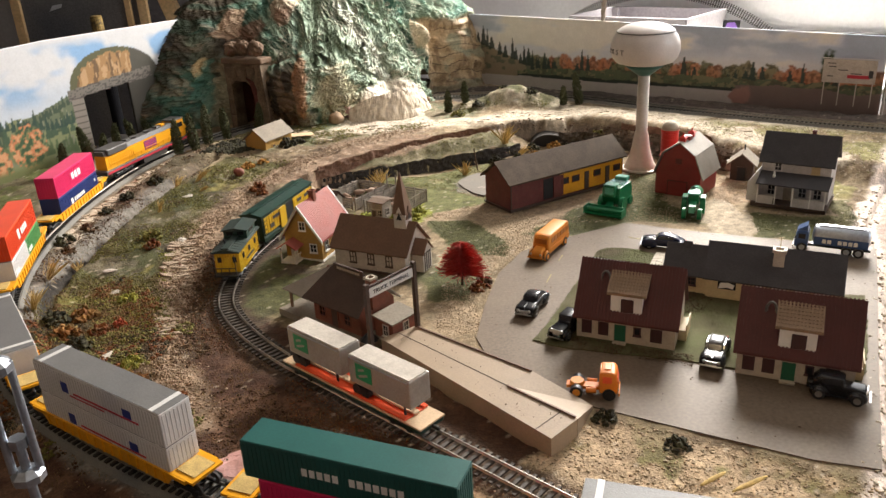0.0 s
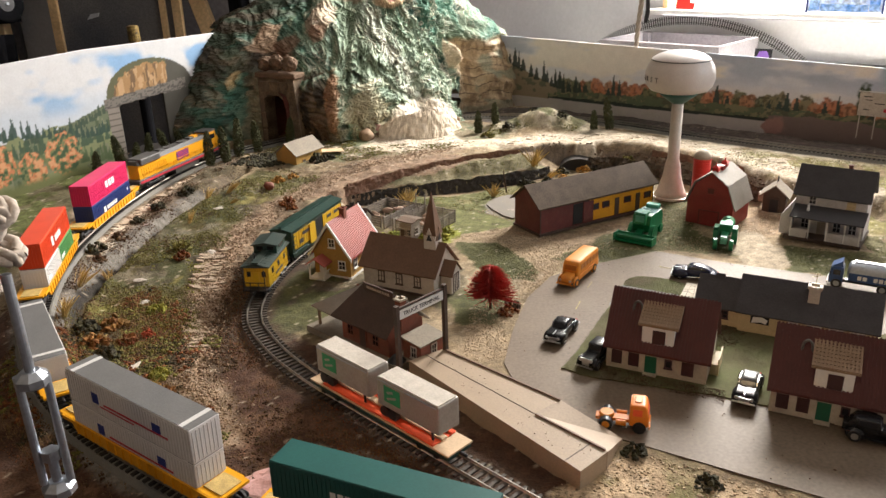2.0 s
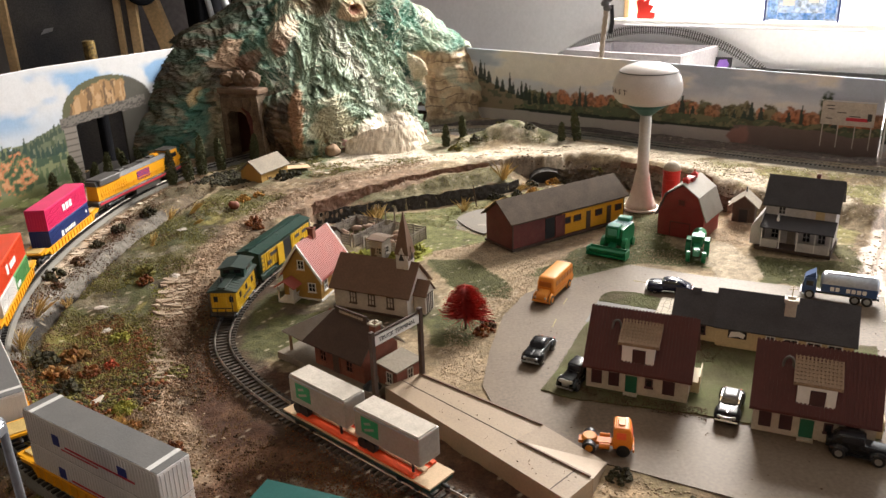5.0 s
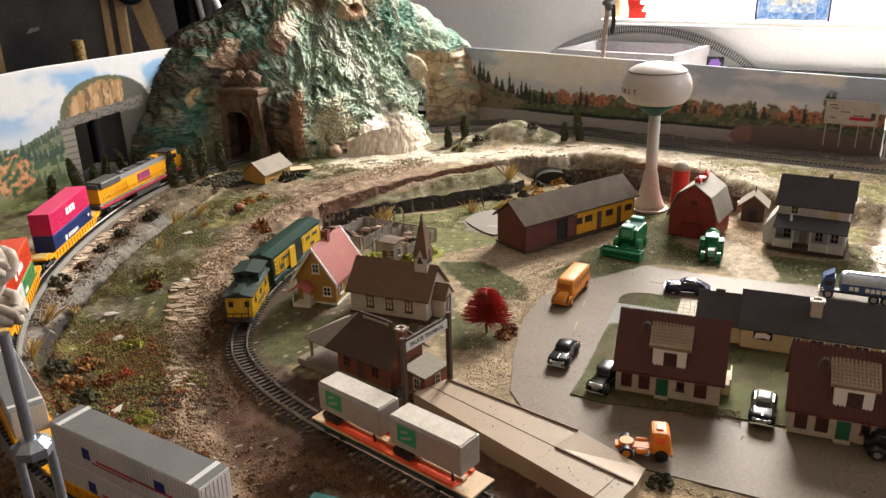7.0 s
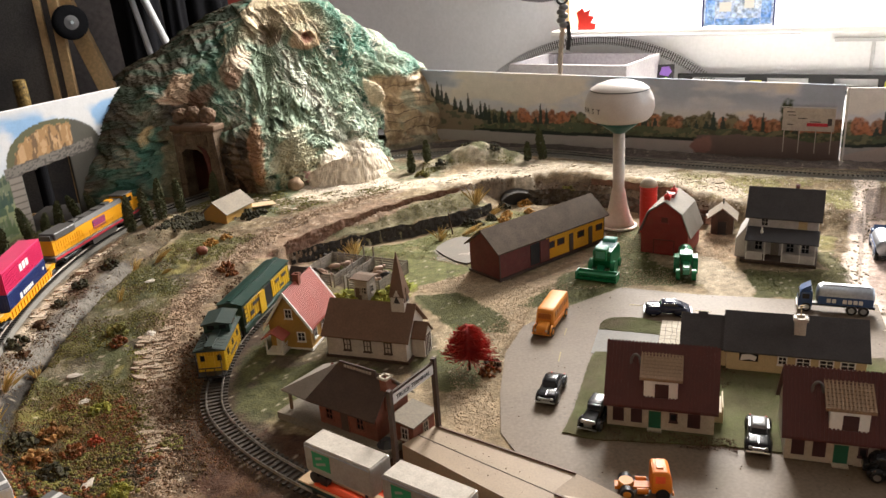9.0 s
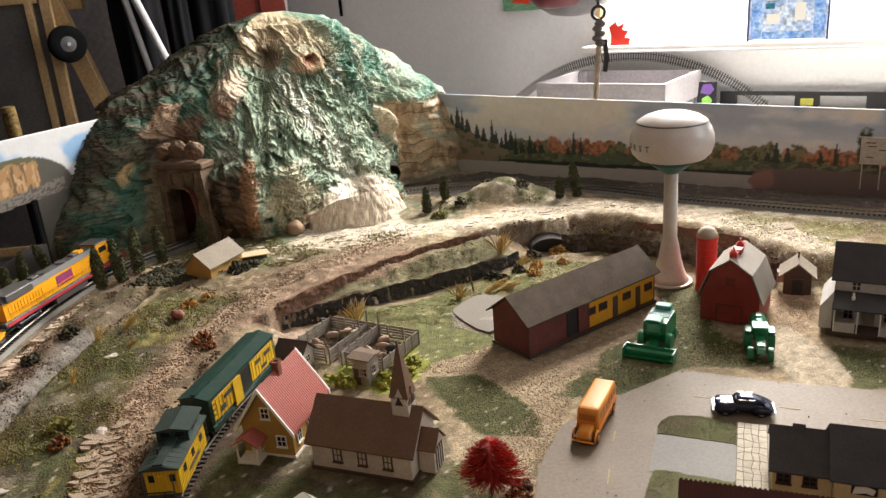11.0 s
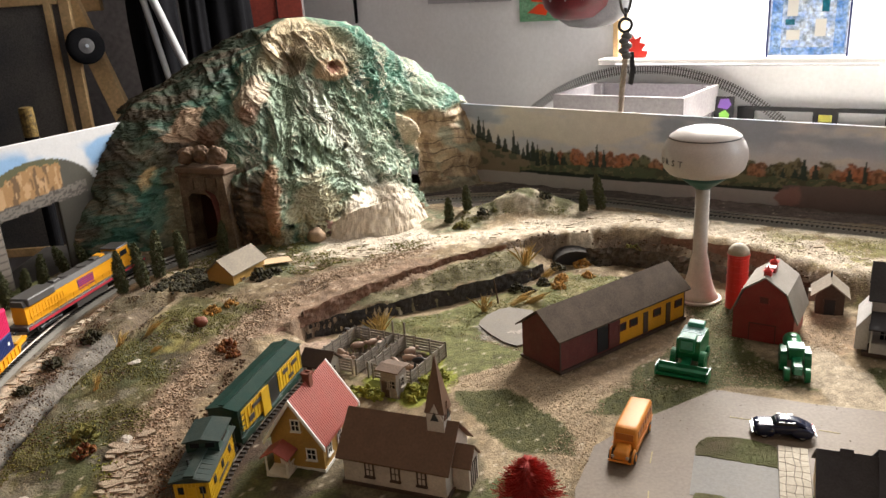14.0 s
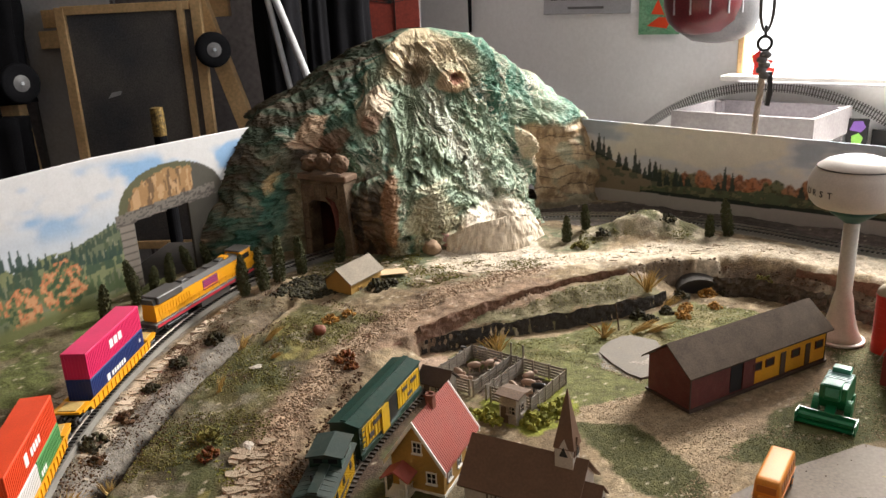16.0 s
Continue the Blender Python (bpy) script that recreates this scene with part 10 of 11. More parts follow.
drape("padded_jacket", (-1.66, 2.66, 0.24), 0.30, 0.16, 0.70, "black padded jacket hanging over a post", "jacket", 4)
drape("dark_case", (-1.69, 2.64, -0.9), 0.28, 0.16, 1.10, "dark rounded case on the floor", "case", 11)
legs = thing("folded_stand", pose(0, 0, 0), "grey metal poles of a folded stand", "stand")
for (ax, az), (bx, bz), r in (((-0.79, 0.74), (-0.26, -0.9), 0.0115), ((-0.75, 0.58), (-0.53, -0.8), 0.009)):
    ln = math.hypot(bx - ax, bz - az)
    part("tube", cyl(r, r, ln, (ax, 2.655, az), (0, 180 - math.degrees(math.atan2(bx - ax, az - bz)), 0), 14), M_PALEPANEL, legs)

# ---- loose scenery: gravel, rubble, ground foam, scrub ----
def mixed(name, colours, rough=0.9, bump=0.5, fine=900):
    """Small loose pieces, each with one of a few colours."""
    m = bpy.data.materials.new(name)
    m.use_nodes = True
    N, L = m.node_tree.nodes, m.node_tree.links
    b = N["Principled BSDF"]
    b.inputs["Roughness"].default_value, b.inputs["Specular IOR Level"].default_value = rough, 0.25
    g, ramp, n = N.new("ShaderNodeNewGeometry"), N.new("ShaderNodeValToRGB"), N.new("ShaderNodeTexNoise")
    ramp.color_ramp.interpolation = "LINEAR"
    el = ramp.color_ramp.elements
    while len(el) < len(colours):
        el.new(0.5)
    for k, c in enumerate(colours):
        el[k].position, el[k].color = k / (len(colours) - 1), (*c, 1)
    n.inputs["Scale"].default_value = fine
    r = N.new("ShaderNodeMapRange")
    r.inputs[1].default_value, r.inputs[2].default_value, r.inputs[3].default_value, r.inputs[4].default_value = 0.3, 0.7, 0.7, 1.2
    mul = N.new("ShaderNodeMix")
    mul.data_type, mul.blend_type, mul.inputs[0].default_value = "RGBA", "MULTIPLY", 1
    L.new(g.outputs["Random Per Island"], ramp.inputs[0])
    L.new(n.outputs[0], r.inputs[0])
    L.new(ramp.outputs[0], mul.inputs[6])
    L.new(r.outputs[0], mul.inputs[7])
    L.new(mul.outputs[2], b.inputs["Base Color"])
    bp = N.new("ShaderNodeBump")
    bp.inputs["Strength"].default_value, bp.inputs["Distance"].default_value = bump, 0.0006
    L.new(n.outputs[0], bp.inputs["Height"])
    L.new(bp.outputs[0], b.inputs["Normal"])
    return m


def ico():
    bm = bmesh.new()
    bmesh.ops.create_icosphere(bm, subdivisions=1, radius=1)
    v = np.array([w.co[:] for w in bm.verts])
    f = np.array([[w.index for w in p.verts] for p in bm.faces])
    bm.free()
    return v, f


ICO_V, ICO_F = ico()
OCT_V = np.array([(1, 0, 0), (-1, 0, 0), (0, 1, 0), (0, -1, 0), (0, 0, 1), (0, 0, -1)], float)
OCT_F = np.array([(0, 2, 4), (2, 1, 4), (1, 3, 4), (3, 0, 4), (2, 0, 5), (1, 2, 5), (3, 1, 5), (0, 3, 5)])


def scatter(name, xy, size, material, label, seed, sink=0.25, flat=0.75, lumps=1, fine=True, z=None):
    """Uneven lumps on the ground as one sheet of loose pieces; lumps: how many make one clump."""
    rs = np.random.RandomState(seed)
    xy = np.repeat(np.asarray(xy, float), lumps, axis=0)
    n = len(xy)
    s = rs.uniform(size[0], size[1], n) * (rs.uniform(0.6, 1.0, n))
    if lumps > 1:
        xy = xy + rs.normal(0, 1, (n, 2)) * size[1] * 0.8
    gz = height(xy[:, 0].copy(), xy[:, 1].copy()) if z is None else np.full(n, z)
    base, faces = (ICO_V, ICO_F) if fine else (OCT_V, OCT_F)
    V = base[None] * rs.uniform(0.65, 1.3, (n, len(base), 1)) * s[:, None, None]
    V *= np.stack([rs.uniform(0.7, 1.4, n), rs.uniform(0.7, 1.2, n), np.full(n, flat)], 1)[:, None]
    a = rs.uniform(0, 6.28, n)
    c, d = np.cos(a)[:, None], np.sin(a)[:, None]
    X, Y = V[..., 0] * c - V[..., 1] * d, V[..., 0] * d + V[..., 1] * c
    up = gz + s * flat * (1 - 2 * sink) * (rs.uniform(0.3, 1.6, n) if lumps > 1 else 1)
    P = np.stack([X + xy[:, :1], Y + xy[:, 1:], V[..., 2] + up[:, None]], -1)
    F = (faces[None] + (np.arange(n) * len(base))[:, None, None]).reshape(-1, 3)
    me = bpy.data.meshes.new(name)
    me.vertices.add(n * len(base))
    me.vertices.foreach_set("co", P.astype(np.float32).ravel())
    me.loops.add(F.size)
    me.loops.foreach_set("vertex_index", F.ravel().astype(np.int32))
    me.polygons.add(len(F))
    me.polygons.foreach_set("loop_start", np.arange(0, F.size, 3, dtype=np.int32))
    me.update(calc_edges=True)
    me.materials.append(material)
    return tagged(new(name, me), label, name.replace("_", " "), kind="stuff")


def in_poly(poly, n, seed, clump=0.0, level=0.5, scale=30):
    """Random places within an outline; clump thins them to patches."""
    rs = np.random.RandomState(seed)
    p = np.array(poly)
    lo, hi = p.min(0), p.max(0)
    got = []
    have = 0
    for _ in range(60):
        q = lo + (hi - lo) * rs.rand(n, 2)
        ok = inside(q[:, 0], q[:, 1], poly)
        if clump:
            ok &= (fbm(q[:, 0] * scale + seed, q[:, 1] * scale) + clump * 0.2 * (rs.rand(n) - 0.5)) > level
        got.append(q[ok])
        have += ok.sum()
        if have >= n:
            break
    return np.vstack(got)[:n]


def near_line(line, half, n, seed):
    rs = np.random.RandomState(seed)
    P = spline(line, 0.003)
    k = rs.randint(0, len(P), n)
    return P[k, :2] + rs.normal(0, half * 0.55, (n, 2))


def clear(xy, keepouts):
    ok = np.ones(len(xy), bool)
    for x, y, r in keepouts:
        ok &= (xy[:, 0] - x) ** 2 + (xy[:, 1] - y) ** 2 > r * r
    dO, _ = along(xy[:, 0], xy[:, 1], O2)
    dI, _ = along(xy[:, 0], xy[:, 1], I2)
    return xy[ok & (dO > 0.020) & (dI > 0.012)]


M_PATHSTONE = mixed("path_gravel", [(0.14, 0.08, 0.048), (0.25, 0.16, 0.10), (0.38, 0.27, 0.18), (0.22, 0.145, 0.095), (0.46, 0.36, 0.26)])
M_RUBBLE = mixed("plaster_rubble", [(0.34, 0.27, 0.19), (0.50, 0.42, 0.32), (0.64, 0.56, 0.44), (0.40, 0.32, 0.23)])
M_PLATE2 = mixed("tan_plaster", [(0.36, 0.27, 0.19), (0.42, 0.325, 0.235), (0.39, 0.30, 0.21), (0.46, 0.365, 0.27)], 0.9, 1.0, 260)
M_MOSSY = mixed("ground_foam_green", [(0.070, 0.066, 0.020), (0.125, 0.118, 0.030), (0.21, 0.185, 0.045), (0.105, 0.085, 0.028)])
M_LAWNFOAM = mixed("lawn_foam", [(0.062, 0.066, 0.022), (0.075, 0.085, 0.026), (0.115, 0.105, 0.038), (0.055, 0.052, 0.02)])
M_BROWNFOAM = mixed("earth_foam", [(0.034, 0.018, 0.010), (0.085, 0.042, 0.022), (0.15, 0.085, 0.045), (0.06, 0.04, 0.017)])
M_RUSTFOAM = mixed("rust_lichen", [(0.07, 0.022, 0.010), (0.19, 0.058, 0.020), (0.12, 0.038, 0.015), (0.27, 0.105, 0.032), (0.09, 0.045, 0.016)])
M_RUSTBUSH = mixed("rust_bush", [(0.10, 0.045, 0.016), (0.24, 0.105, 0.03), (0.16, 0.065, 0.02), (0.32, 0.16, 0.05), (0.12, 0.075, 0.025)])
M_REDLICHEN = mixed("red_lichen", [(0.30, 0.05, 0.025), (0.42, 0.08, 0.035), (0.22, 0.04, 0.02)])
M_LIME2 = mixed("lime_lichen", [(0.17, 0.17, 0.025), (0.27, 0.255, 0.04), (0.12, 0.125, 0.024)])
M_OLIVE = mixed("olive_foam", [(0.16, 0.14, 0.05), (0.24, 0.21, 0.08), (0.30, 0.26, 0.13), (0.20, 0.17, 0.08)])
M_ORANGEFOAM = mixed("orange_lichen", [(0.34, 0.15, 0.035), (0.44, 0.24, 0.06), (0.22, 0.11, 0.03)])
M_DARKFOAM = mixed("dark_scrub_foam", [(0.018, 0.016, 0.010), (0.04, 0.035, 0.02), (0.055, 0.05, 0.022)])
M_TANGRAVEL = mixed("town_gravel", [(0.26, 0.19, 0.12), (0.36, 0.27, 0.17), (0.46, 0.35, 0.23), (0.28, 0.20, 0.13)])

LEFTMEADOW = [(-0.47, 0.82), (-0.41, 0.72), (-0.34, 0.68), (-0.31, 0.84), (-0.345, 0.98), (-0.335, 1.12), (-0.30, 1.2), (-0.25, 1.31), (-0.33, 1.36), (-0.42, 1.27), (-0.465, 1.05)]
scatter("gravel", clear(near_line(PATHWAY, 0.022, 6500, 1), []), (0.0010, 0.0026), M_PATHSTONE, "loose stones on the old trackbed", 1, fine=False, flat=0.5, sink=0.35)
scatter("gravel", near_line([(-0.30, 0.78), (-0.322, 0.90), (-0.345, 0.985)], 0.016, 900, 2), (0.0008, 0.0026), M_PATHSTONE, "pale plaster stones on the old trackbed", 2)
scatter("plaster_rubble", np.vstack([near_line(RIVER, 0.034, 1900, 3), in_poly([(-0.20, 1.52), (-0.05, 1.475), (0.0, 1.52), (-0.05, 1.60), (-0.14, 1.60)], 900, 4)]), (0.0005, 0.0019), M_RUBBLE, "crumbled white plaster of the stream bed", 3, flat=0.38, sink=0.35)
scatter("plaster_rubble", near_line(EDGE, 0.012, 500, 5), (0.0008, 0.0026), M_RUBBLE, "crumbled white plaster at the layout's edge", 4)
scatter("plaster_rubble", np.vstack([near_line([(-0.585, 0.93), (-0.60, 1.1), (-0.603, 1.22), (-0.585, 1.35)], 0.016, 700, 6), near_line([(-0.51, 1.0), (-0.516, 1.15), (-0.505, 1.27), (-0.47, 1.38)], 0.010, 900, 7)]), (0.0004, 0.0014), M_RUBBLE, "pale crumbs of plaster beside the outer track", 5)
scatter("ground_foam", clear(in_poly(LEFTMEADOW, 9750, 8, 0.5, 0.48, 20), []), (0.00061, 0.00163), M_MOSSY, "green and straw ground foam on the meadow", 6, fine=False)
scatter("ground_foam", clear(in_poly(LEFTMEADOW, 1700, 9, 0.3, 0.56, 20), []), (0.00061, 0.00177), M_BROWNFOAM, "brown earth crumbs on the meadow", 7, fine=False)
scatter("ground_foam", clear(in_poly([(-0.56, 0.84), (-0.475, 0.80), (-0.482, 0.95), (-0.445, 1.2), (-0.40, 1.33), (-0.36, 1.42), (-0.43, 1.46), (-0.52, 1.30), (-0.535, 1.1)], 3900, 10, 1.0, 0.53), []), (0.00054, 0.00177), M_BROWNFOAM, "dark scrub crumbs beside the ditch", 8, fine=False)
scatter("scrub", clear(in_poly([(-0.42, 1.37), (-0.36, 1.36), (-0.33, 1.385), (-0.37, 1.46), (-0.41, 1.45)], 120, 11), []), (0.0018, 0.0040), M_DARKFOAM, "dark dry scrub beside the shed", 9, lumps=9)
scatter("scrub", clear(in_poly([(-0.46, 0.64), (-0.33, 0.56), (-0.27, 0.60), (-0.29, 0.78), (-0.37, 0.90), (-0.45, 0.84)], 330, 12, 0.3, 0.54, 15), []), (0.0010, 0.0026), M_RUSTFOAM, "rust-brown dry scrub at the near corner", 10, lumps=7)
scatter("scrub", clear(in_poly([(-0.48, 0.64), (-0.30, 0.52), (-0.2, 0.56), (-0.27, 0.78), (-0.37, 0.90), (-0.46, 0.84)], 520, 13, 0.3, 0.52, 15), []), (0.0010, 0.0024), M_MOSSY, "mossy green scrub at the near corner", 11, lumps=7)
scatter("scrub", clear(in_poly([(-0.5, 0.64), (-0.30, 0.52), (-0.05, 0.45), (0.0, 0.52), (-0.22, 0.72), (-0.28, 0.98), (-0.30, 0.98), (-0.31, 0.80), (-0.37, 0.90), (-0.46, 0.84)], 620, 14, 0.3, 0.50, 16), []), (0.0007, 0.0018), M_BROWNFOAM, "dark brown scrub beside the siding", 12, lumps=6)
scatter("scrub", clear(near_line([(-0.255, 0.72), (-0.29, 0.85), (-0.295, 0.97), (-0.275, 1.07), (-0.26, 1.16)], 0.012, 240, 15), []), (0.0007, 0.0017), M_BROWNFOAM, "dark brown scrub beside the siding", 13, lumps=7)
scatter("ground_foam", in_poly([(-0.19, 1.19), (-0.13, 1.27), (0.0, 1.315), (0.1, 1.36), (0.2, 1.42), (0.33, 1.36), (0.3, 1.28), (0.11, 1.25), (0.09, 1.30), (0.03, 1.275), (0.01, 1.22), (-0.02, 1.24)], 5400, 16, 1.0, 0.44), (0.00048, 0.00122), M_MOSSY, "green ground foam below the cut wall", 14, fine=False)
scatter("ground_foam", in_poly([(-0.10, 1.33), (0.02, 1.365), (0.14, 1.43), (0.10, 1.45), (0.01, 1.40)], 700, 17), (0.00054, 0.00150), M_MOSSY, "olive ground foam on the terrace", 15, fine=False)
scatter("ground_foam", clear(in_poly([(-0.42, 1.44), (-0.2, 1.40), (0.0, 1.48), (0.02, 1.52), (-0.2, 1.50), (-0.25, 1.60), (-0.36, 1.60)], 3900, 18, 1.0, 0.47), []), (0.00061, 0.00190), M_MOSSY, "mossy ground foam on the plateau", 16, fine=False)
scatter("ground_foam", clear(in_poly([(0.04, 1.58), (0.12, 1.60), (0.25, 1.585), (0.29, 1.63), (0.18, 1.69), (0.06, 1.66)], 900, 19, 0.4, 0.54, 24), []), (0.00068, 0.00204), M_MOSSY, "mossy ground foam on the mound", 17, fine=False)
scatter("gravel", in_poly([(-0.03, 1.10), (0.09, 1.16), (0.02, 1.22), (0.05, 1.24), (0.12, 1.13), (0.16, 1.06), (0.12, 0.96), (0.05, 0.82), (0.05, 0.74), (0.0, 0.72), (0.01, 0.86), (0.06, 0.95), (0.10, 0.99), (0.06, 1.075)], 4200, 20), (0.0007, 0.0017), M_TANGRAVEL, "tan gravel round the depot", 18, fine=False, flat=0.42, sink=0.35)
scatter("gravel", clear(in_poly([(0.02, 0.48), (0.14, 0.58), (0.34, 0.48), (0.28, 0.30), (0.05, 0.40)], 4200, 21), []), (0.0007, 0.0022), M_TANGRAVEL, "tan gravel before the street", 19, fine=False, flat=0.42, sink=0.35)
scatter("gravel", in_poly([(0.145, 1.05), (0.19, 1.09), (0.30, 1.18), (0.33, 1.27), (0.41, 1.30), (0.47, 1.19), (0.52, 1.15), (0.44, 1.09), (0.40, 1.12), (0.36, 1.10), (0.35, 1.03), (0.28, 1.04)], 3600, 22, 1.0, 0.47), (0.0007, 0.0016), M_TANGRAVEL, "tan gravel in the farmyard", 20, fine=False, flat=0.42, sink=0.35)
scatter("lawn_foam", in_poly([(-0.01, 1.085), (0.055, 1.075), (0.10, 0.985), (0.095, 0.935), (0.04, 0.955), (0.015, 0.99)], 5400, 23), (0.00027, 0.00061), M_LAWNFOAM, "fine green foam of the lawn by the depot", 21, fine=False)
scatter("lawn_foam", in_poly([(0.103, 0.712), (0.172, 0.850), (0.19, 0.860), (0.24, 0.832), (0.30, 0.84), (0.40, 0.79), (0.475, 0.775), (0.40, 0.625), (0.38, 0.60), (0.24, 0.660), (0.13, 0.694)], 13500, 24, 1.0, 0.44, 22), (0.00020, 0.00054), M_LAWNFOAM, "fine green foam of the town lawn", 22, fine=False, z=0.0337)
scatter("lawn_foam", in_poly([(0.43, 0.955), (0.45, 1.05), (0.56, 1.02), (0.57, 1.10), (0.61, 1.09), (0.575, 0.99), (0.54, 0.91)], 3300, 25, 1.0, 0.45), (0.00041, 0.00095), M_LAWNFOAM, "fine green foam of the farm lawn", 23, fine=False)
scatter("lawn_foam", in_poly([(0.115, 1.005), (0.18, 1.065), (0.30, 1.19), (0.325, 1.27), (0.40, 1.28), (0.375, 1.17), (0.35, 1.12), (0.375, 1.02), (0.28, 1.035), (0.19, 0.995)], 3900, 26, 1.0, 0.46), (0.00041, 0.00095), M_LAWNFOAM, "fine green foam of the farmyard", 24, fine=False)
scatter("lawn_foam", in_poly([(0.203, 0.918), (0.209, 0.932), (0.216, 0.940), (0.226, 0.945), (0.244, 0.943), (0.262, 0.935), (0.277, 0.922), (0.283, 0.914), (0.268, 0.885), (0.249, 0.896), (0.225, 0.908)], 2600, 27), (0.00020, 0.00054), M_LAWNFOAM, "fine green foam of the small lawn", 25, fine=False, z=0.0331)
scatter("ballast", np.vstack([near_line([(p[0], p[1]) for p in OUTER[4:22]], 0.016, 1, 28), clear(near_line([(p[0], p[1]) for p in OUTER[4:22]], 0.032, 2600, 29), [])]), (0.0006, 0.0016), M_PATHSTONE, "stray ballast crumbs along the outer track", 26, fine=False)
scatter("gravel", clear(in_poly([(0.45, 1.35), (0.55, 1.22), (0.70, 1.14), (0.85, 1.22), (0.62, 1.38), (0.5, 1.46)], 1100, 30), []), (0.0006, 0.0020), M_RUBBLE, "pale rubble on the far bank", 27, flat=0.38, sink=0.35)
scatter("ground_foam", clear(in_poly([(0.45, 1.35), (0.55, 1.22), (0.70, 1.14), (0.85, 1.22), (0.62, 1.38), (0.5, 1.46)], 800, 31, 0.4, 0.55), []), (0.0006, 0.0016), M_OLIVE, "olive ground foam on the far bank", 28, fine=False)


def plates(xy, size, material, label, seed):
    """Thin broken slabs with sharp uneven outlines, lying nearly flat."""
    rs = np.random.RandomState(seed)
    V, F = [], []
    for x, y in xy:
        n, r = rs.randint(5, 9), rs.uniform(*size)
        a = np.sort(rs.uniform(0, 6.28, n))
        q = r * rs.uniform(0.55, 1.0, n)
        px_, py_ = x + q * np.cos(a) * 1.35, y + q * np.sin(a) * 0.75
        t, tx, ty = rs.uniform(0.0004, 0.0016), rs.normal(0, 0.04), rs.normal(0, 0.04)
        z = ground_z(x, y) + (px_ - x) * tx + (py_ - y) * ty
        k = len(V)
        V += [(p, w, e + t) for p, w, e in zip(px_, py_, z)] + [(p, w, e - 0.004) for p, w, e in zip(px_, py_, z)]
        F.append(tuple(range(k, k + n)))
        F += [(k + i, k + n + i, k + n + (i + 1) % n, k + (i + 1) % n) for i in range(n)]
    me = bpy.data.meshes.new("plaster_plates")
    me.from_pydata(V, [], F)
    me.materials.append(material)
    return tagged(new("plaster_plates", me), label, "plaster plates", kind="stuff")


def blades(name, xy, h, material, label, seed, lay_down=0.9, w=0.00028):
    """Short dry fibres, leaning every way."""
    rs = np.random.RandomState(seed)
    n = len(xy)
    z = height(xy[:, 0].copy(), xy[:, 1].copy())
    a, t, ln = rs.uniform(0, 6.28, n), np.abs(rs.normal(0, lay_down, n)).clip(0, 1.45), rs.uniform(h * 0.4, h, n)
    d = np.stack([np.sin(t) * np.cos(a), np.sin(t) * np.sin(a), np.cos(t)], 1)
    s = np.stack([-np.sin(a), np.cos(a), 0 * a], 1) * w
    p = np.stack([xy[:, 0], xy[:, 1], z - 0.0005], 1)
    P = np.stack([p - s, p + s, p + d * ln[:, None]], 1).reshape(-1, 3)
    me = bpy.data.meshes.new(name)
    me.vertices.add(3 * n)
    me.vertices.foreach_set("co", P.astype(np.float32).ravel())
    me.loops.add(3 * n)
    me.loops.foreach_set("vertex_index", np.arange(3 * n, dtype=np.int32))
    me.polygons.add(n)
    me.polygons.foreach_set("loop_start", np.arange(0, 3 * n, 3, dtype=np.int32))
    me.update(calc_edges=True)
    me.materials.append(material)
    return tagged(new(name, me), label, "dry grass", kind="stuff")


M_FIBRE = mixed("dry_fibre", [(0.10, 0.06, 0.03), (0.24, 0.16, 0.08), (0.40, 0.30, 0.16), (0.16, 0.14, 0.05), (0.30, 0.20, 0.10)], 0.8, 0.0)
M_RUSTFIBRE = mixed("rust_fibre", [(0.09, 0.045, 0.018), (0.18, 0.10, 0.036), (0.28, 0.18, 0.065), (0.12, 0.085, 0.028)], 0.8, 0.0)
NEARCORNER = [(-0.5, 0.64), (-0.30, 0.50), (-0.05, 0.44), (0.02, 0.50), (-0.20, 0.70), (-0.25, 0.86), (-0.27, 0.98), (-0.31, 0.98), (-0.31, 0.80), (-0.37, 0.90), (-0.46, 0.84)]
blades("dry_fibres", clear(in_poly(LEFTMEADOW, 5000, 41, 0.5, 0.50, 18), []), 0.0040, M_FIBRE, "dry straw fibres over the meadow", 41)
blades("dry_fibres", clear(in_poly(NEARCORNER, 6500, 42, 0.4, 0.52, 14), []), 0.0050, M_RUSTFIBRE, "rust-brown fibres over the near corner", 42)
blades("dry_fibres", clear(near_line(PATHWAY, 0.03, 5000, 43), []), 0.0040, M_FIBRE, "dry straw fibres along the old trackbed", 43)
blades("dry_fibres", clear(in_poly([(-0.56, 0.84), (-0.475, 0.80), (-0.482, 0.95), (-0.445, 1.2), (-0.36, 1.42), (-0.43, 1.46), (-0.52, 1.30), (-0.535, 1.1)], 4000, 44, 1.0, 0.5), []), 0.0045, M_FIBRE, "dry fibres beside the ditch", 44)
scatter("ground_foam", clear(in_poly(NEARCORNER, 6000, 45, 0.3, 0.55, 13), []), (0.00041, 0.00122), M_RUSTFOAM, "rust-red ground foam at the near corner", 45, fine=False)
scatter("ground_foam", clear(in_poly(NEARCORNER, 9000, 46, 0.3, 0.47, 13), []), (0.00041, 0.00122), M_BROWNFOAM, "brown ground foam at the near corner", 46, fine=False)
scatter("rock_crumbs", near_line(BANK[9:15], 0.007, 240, 47), (0.0008, 0.0026), M_BROWNFOAM, "dark rock crumbs of the far bank", 47)

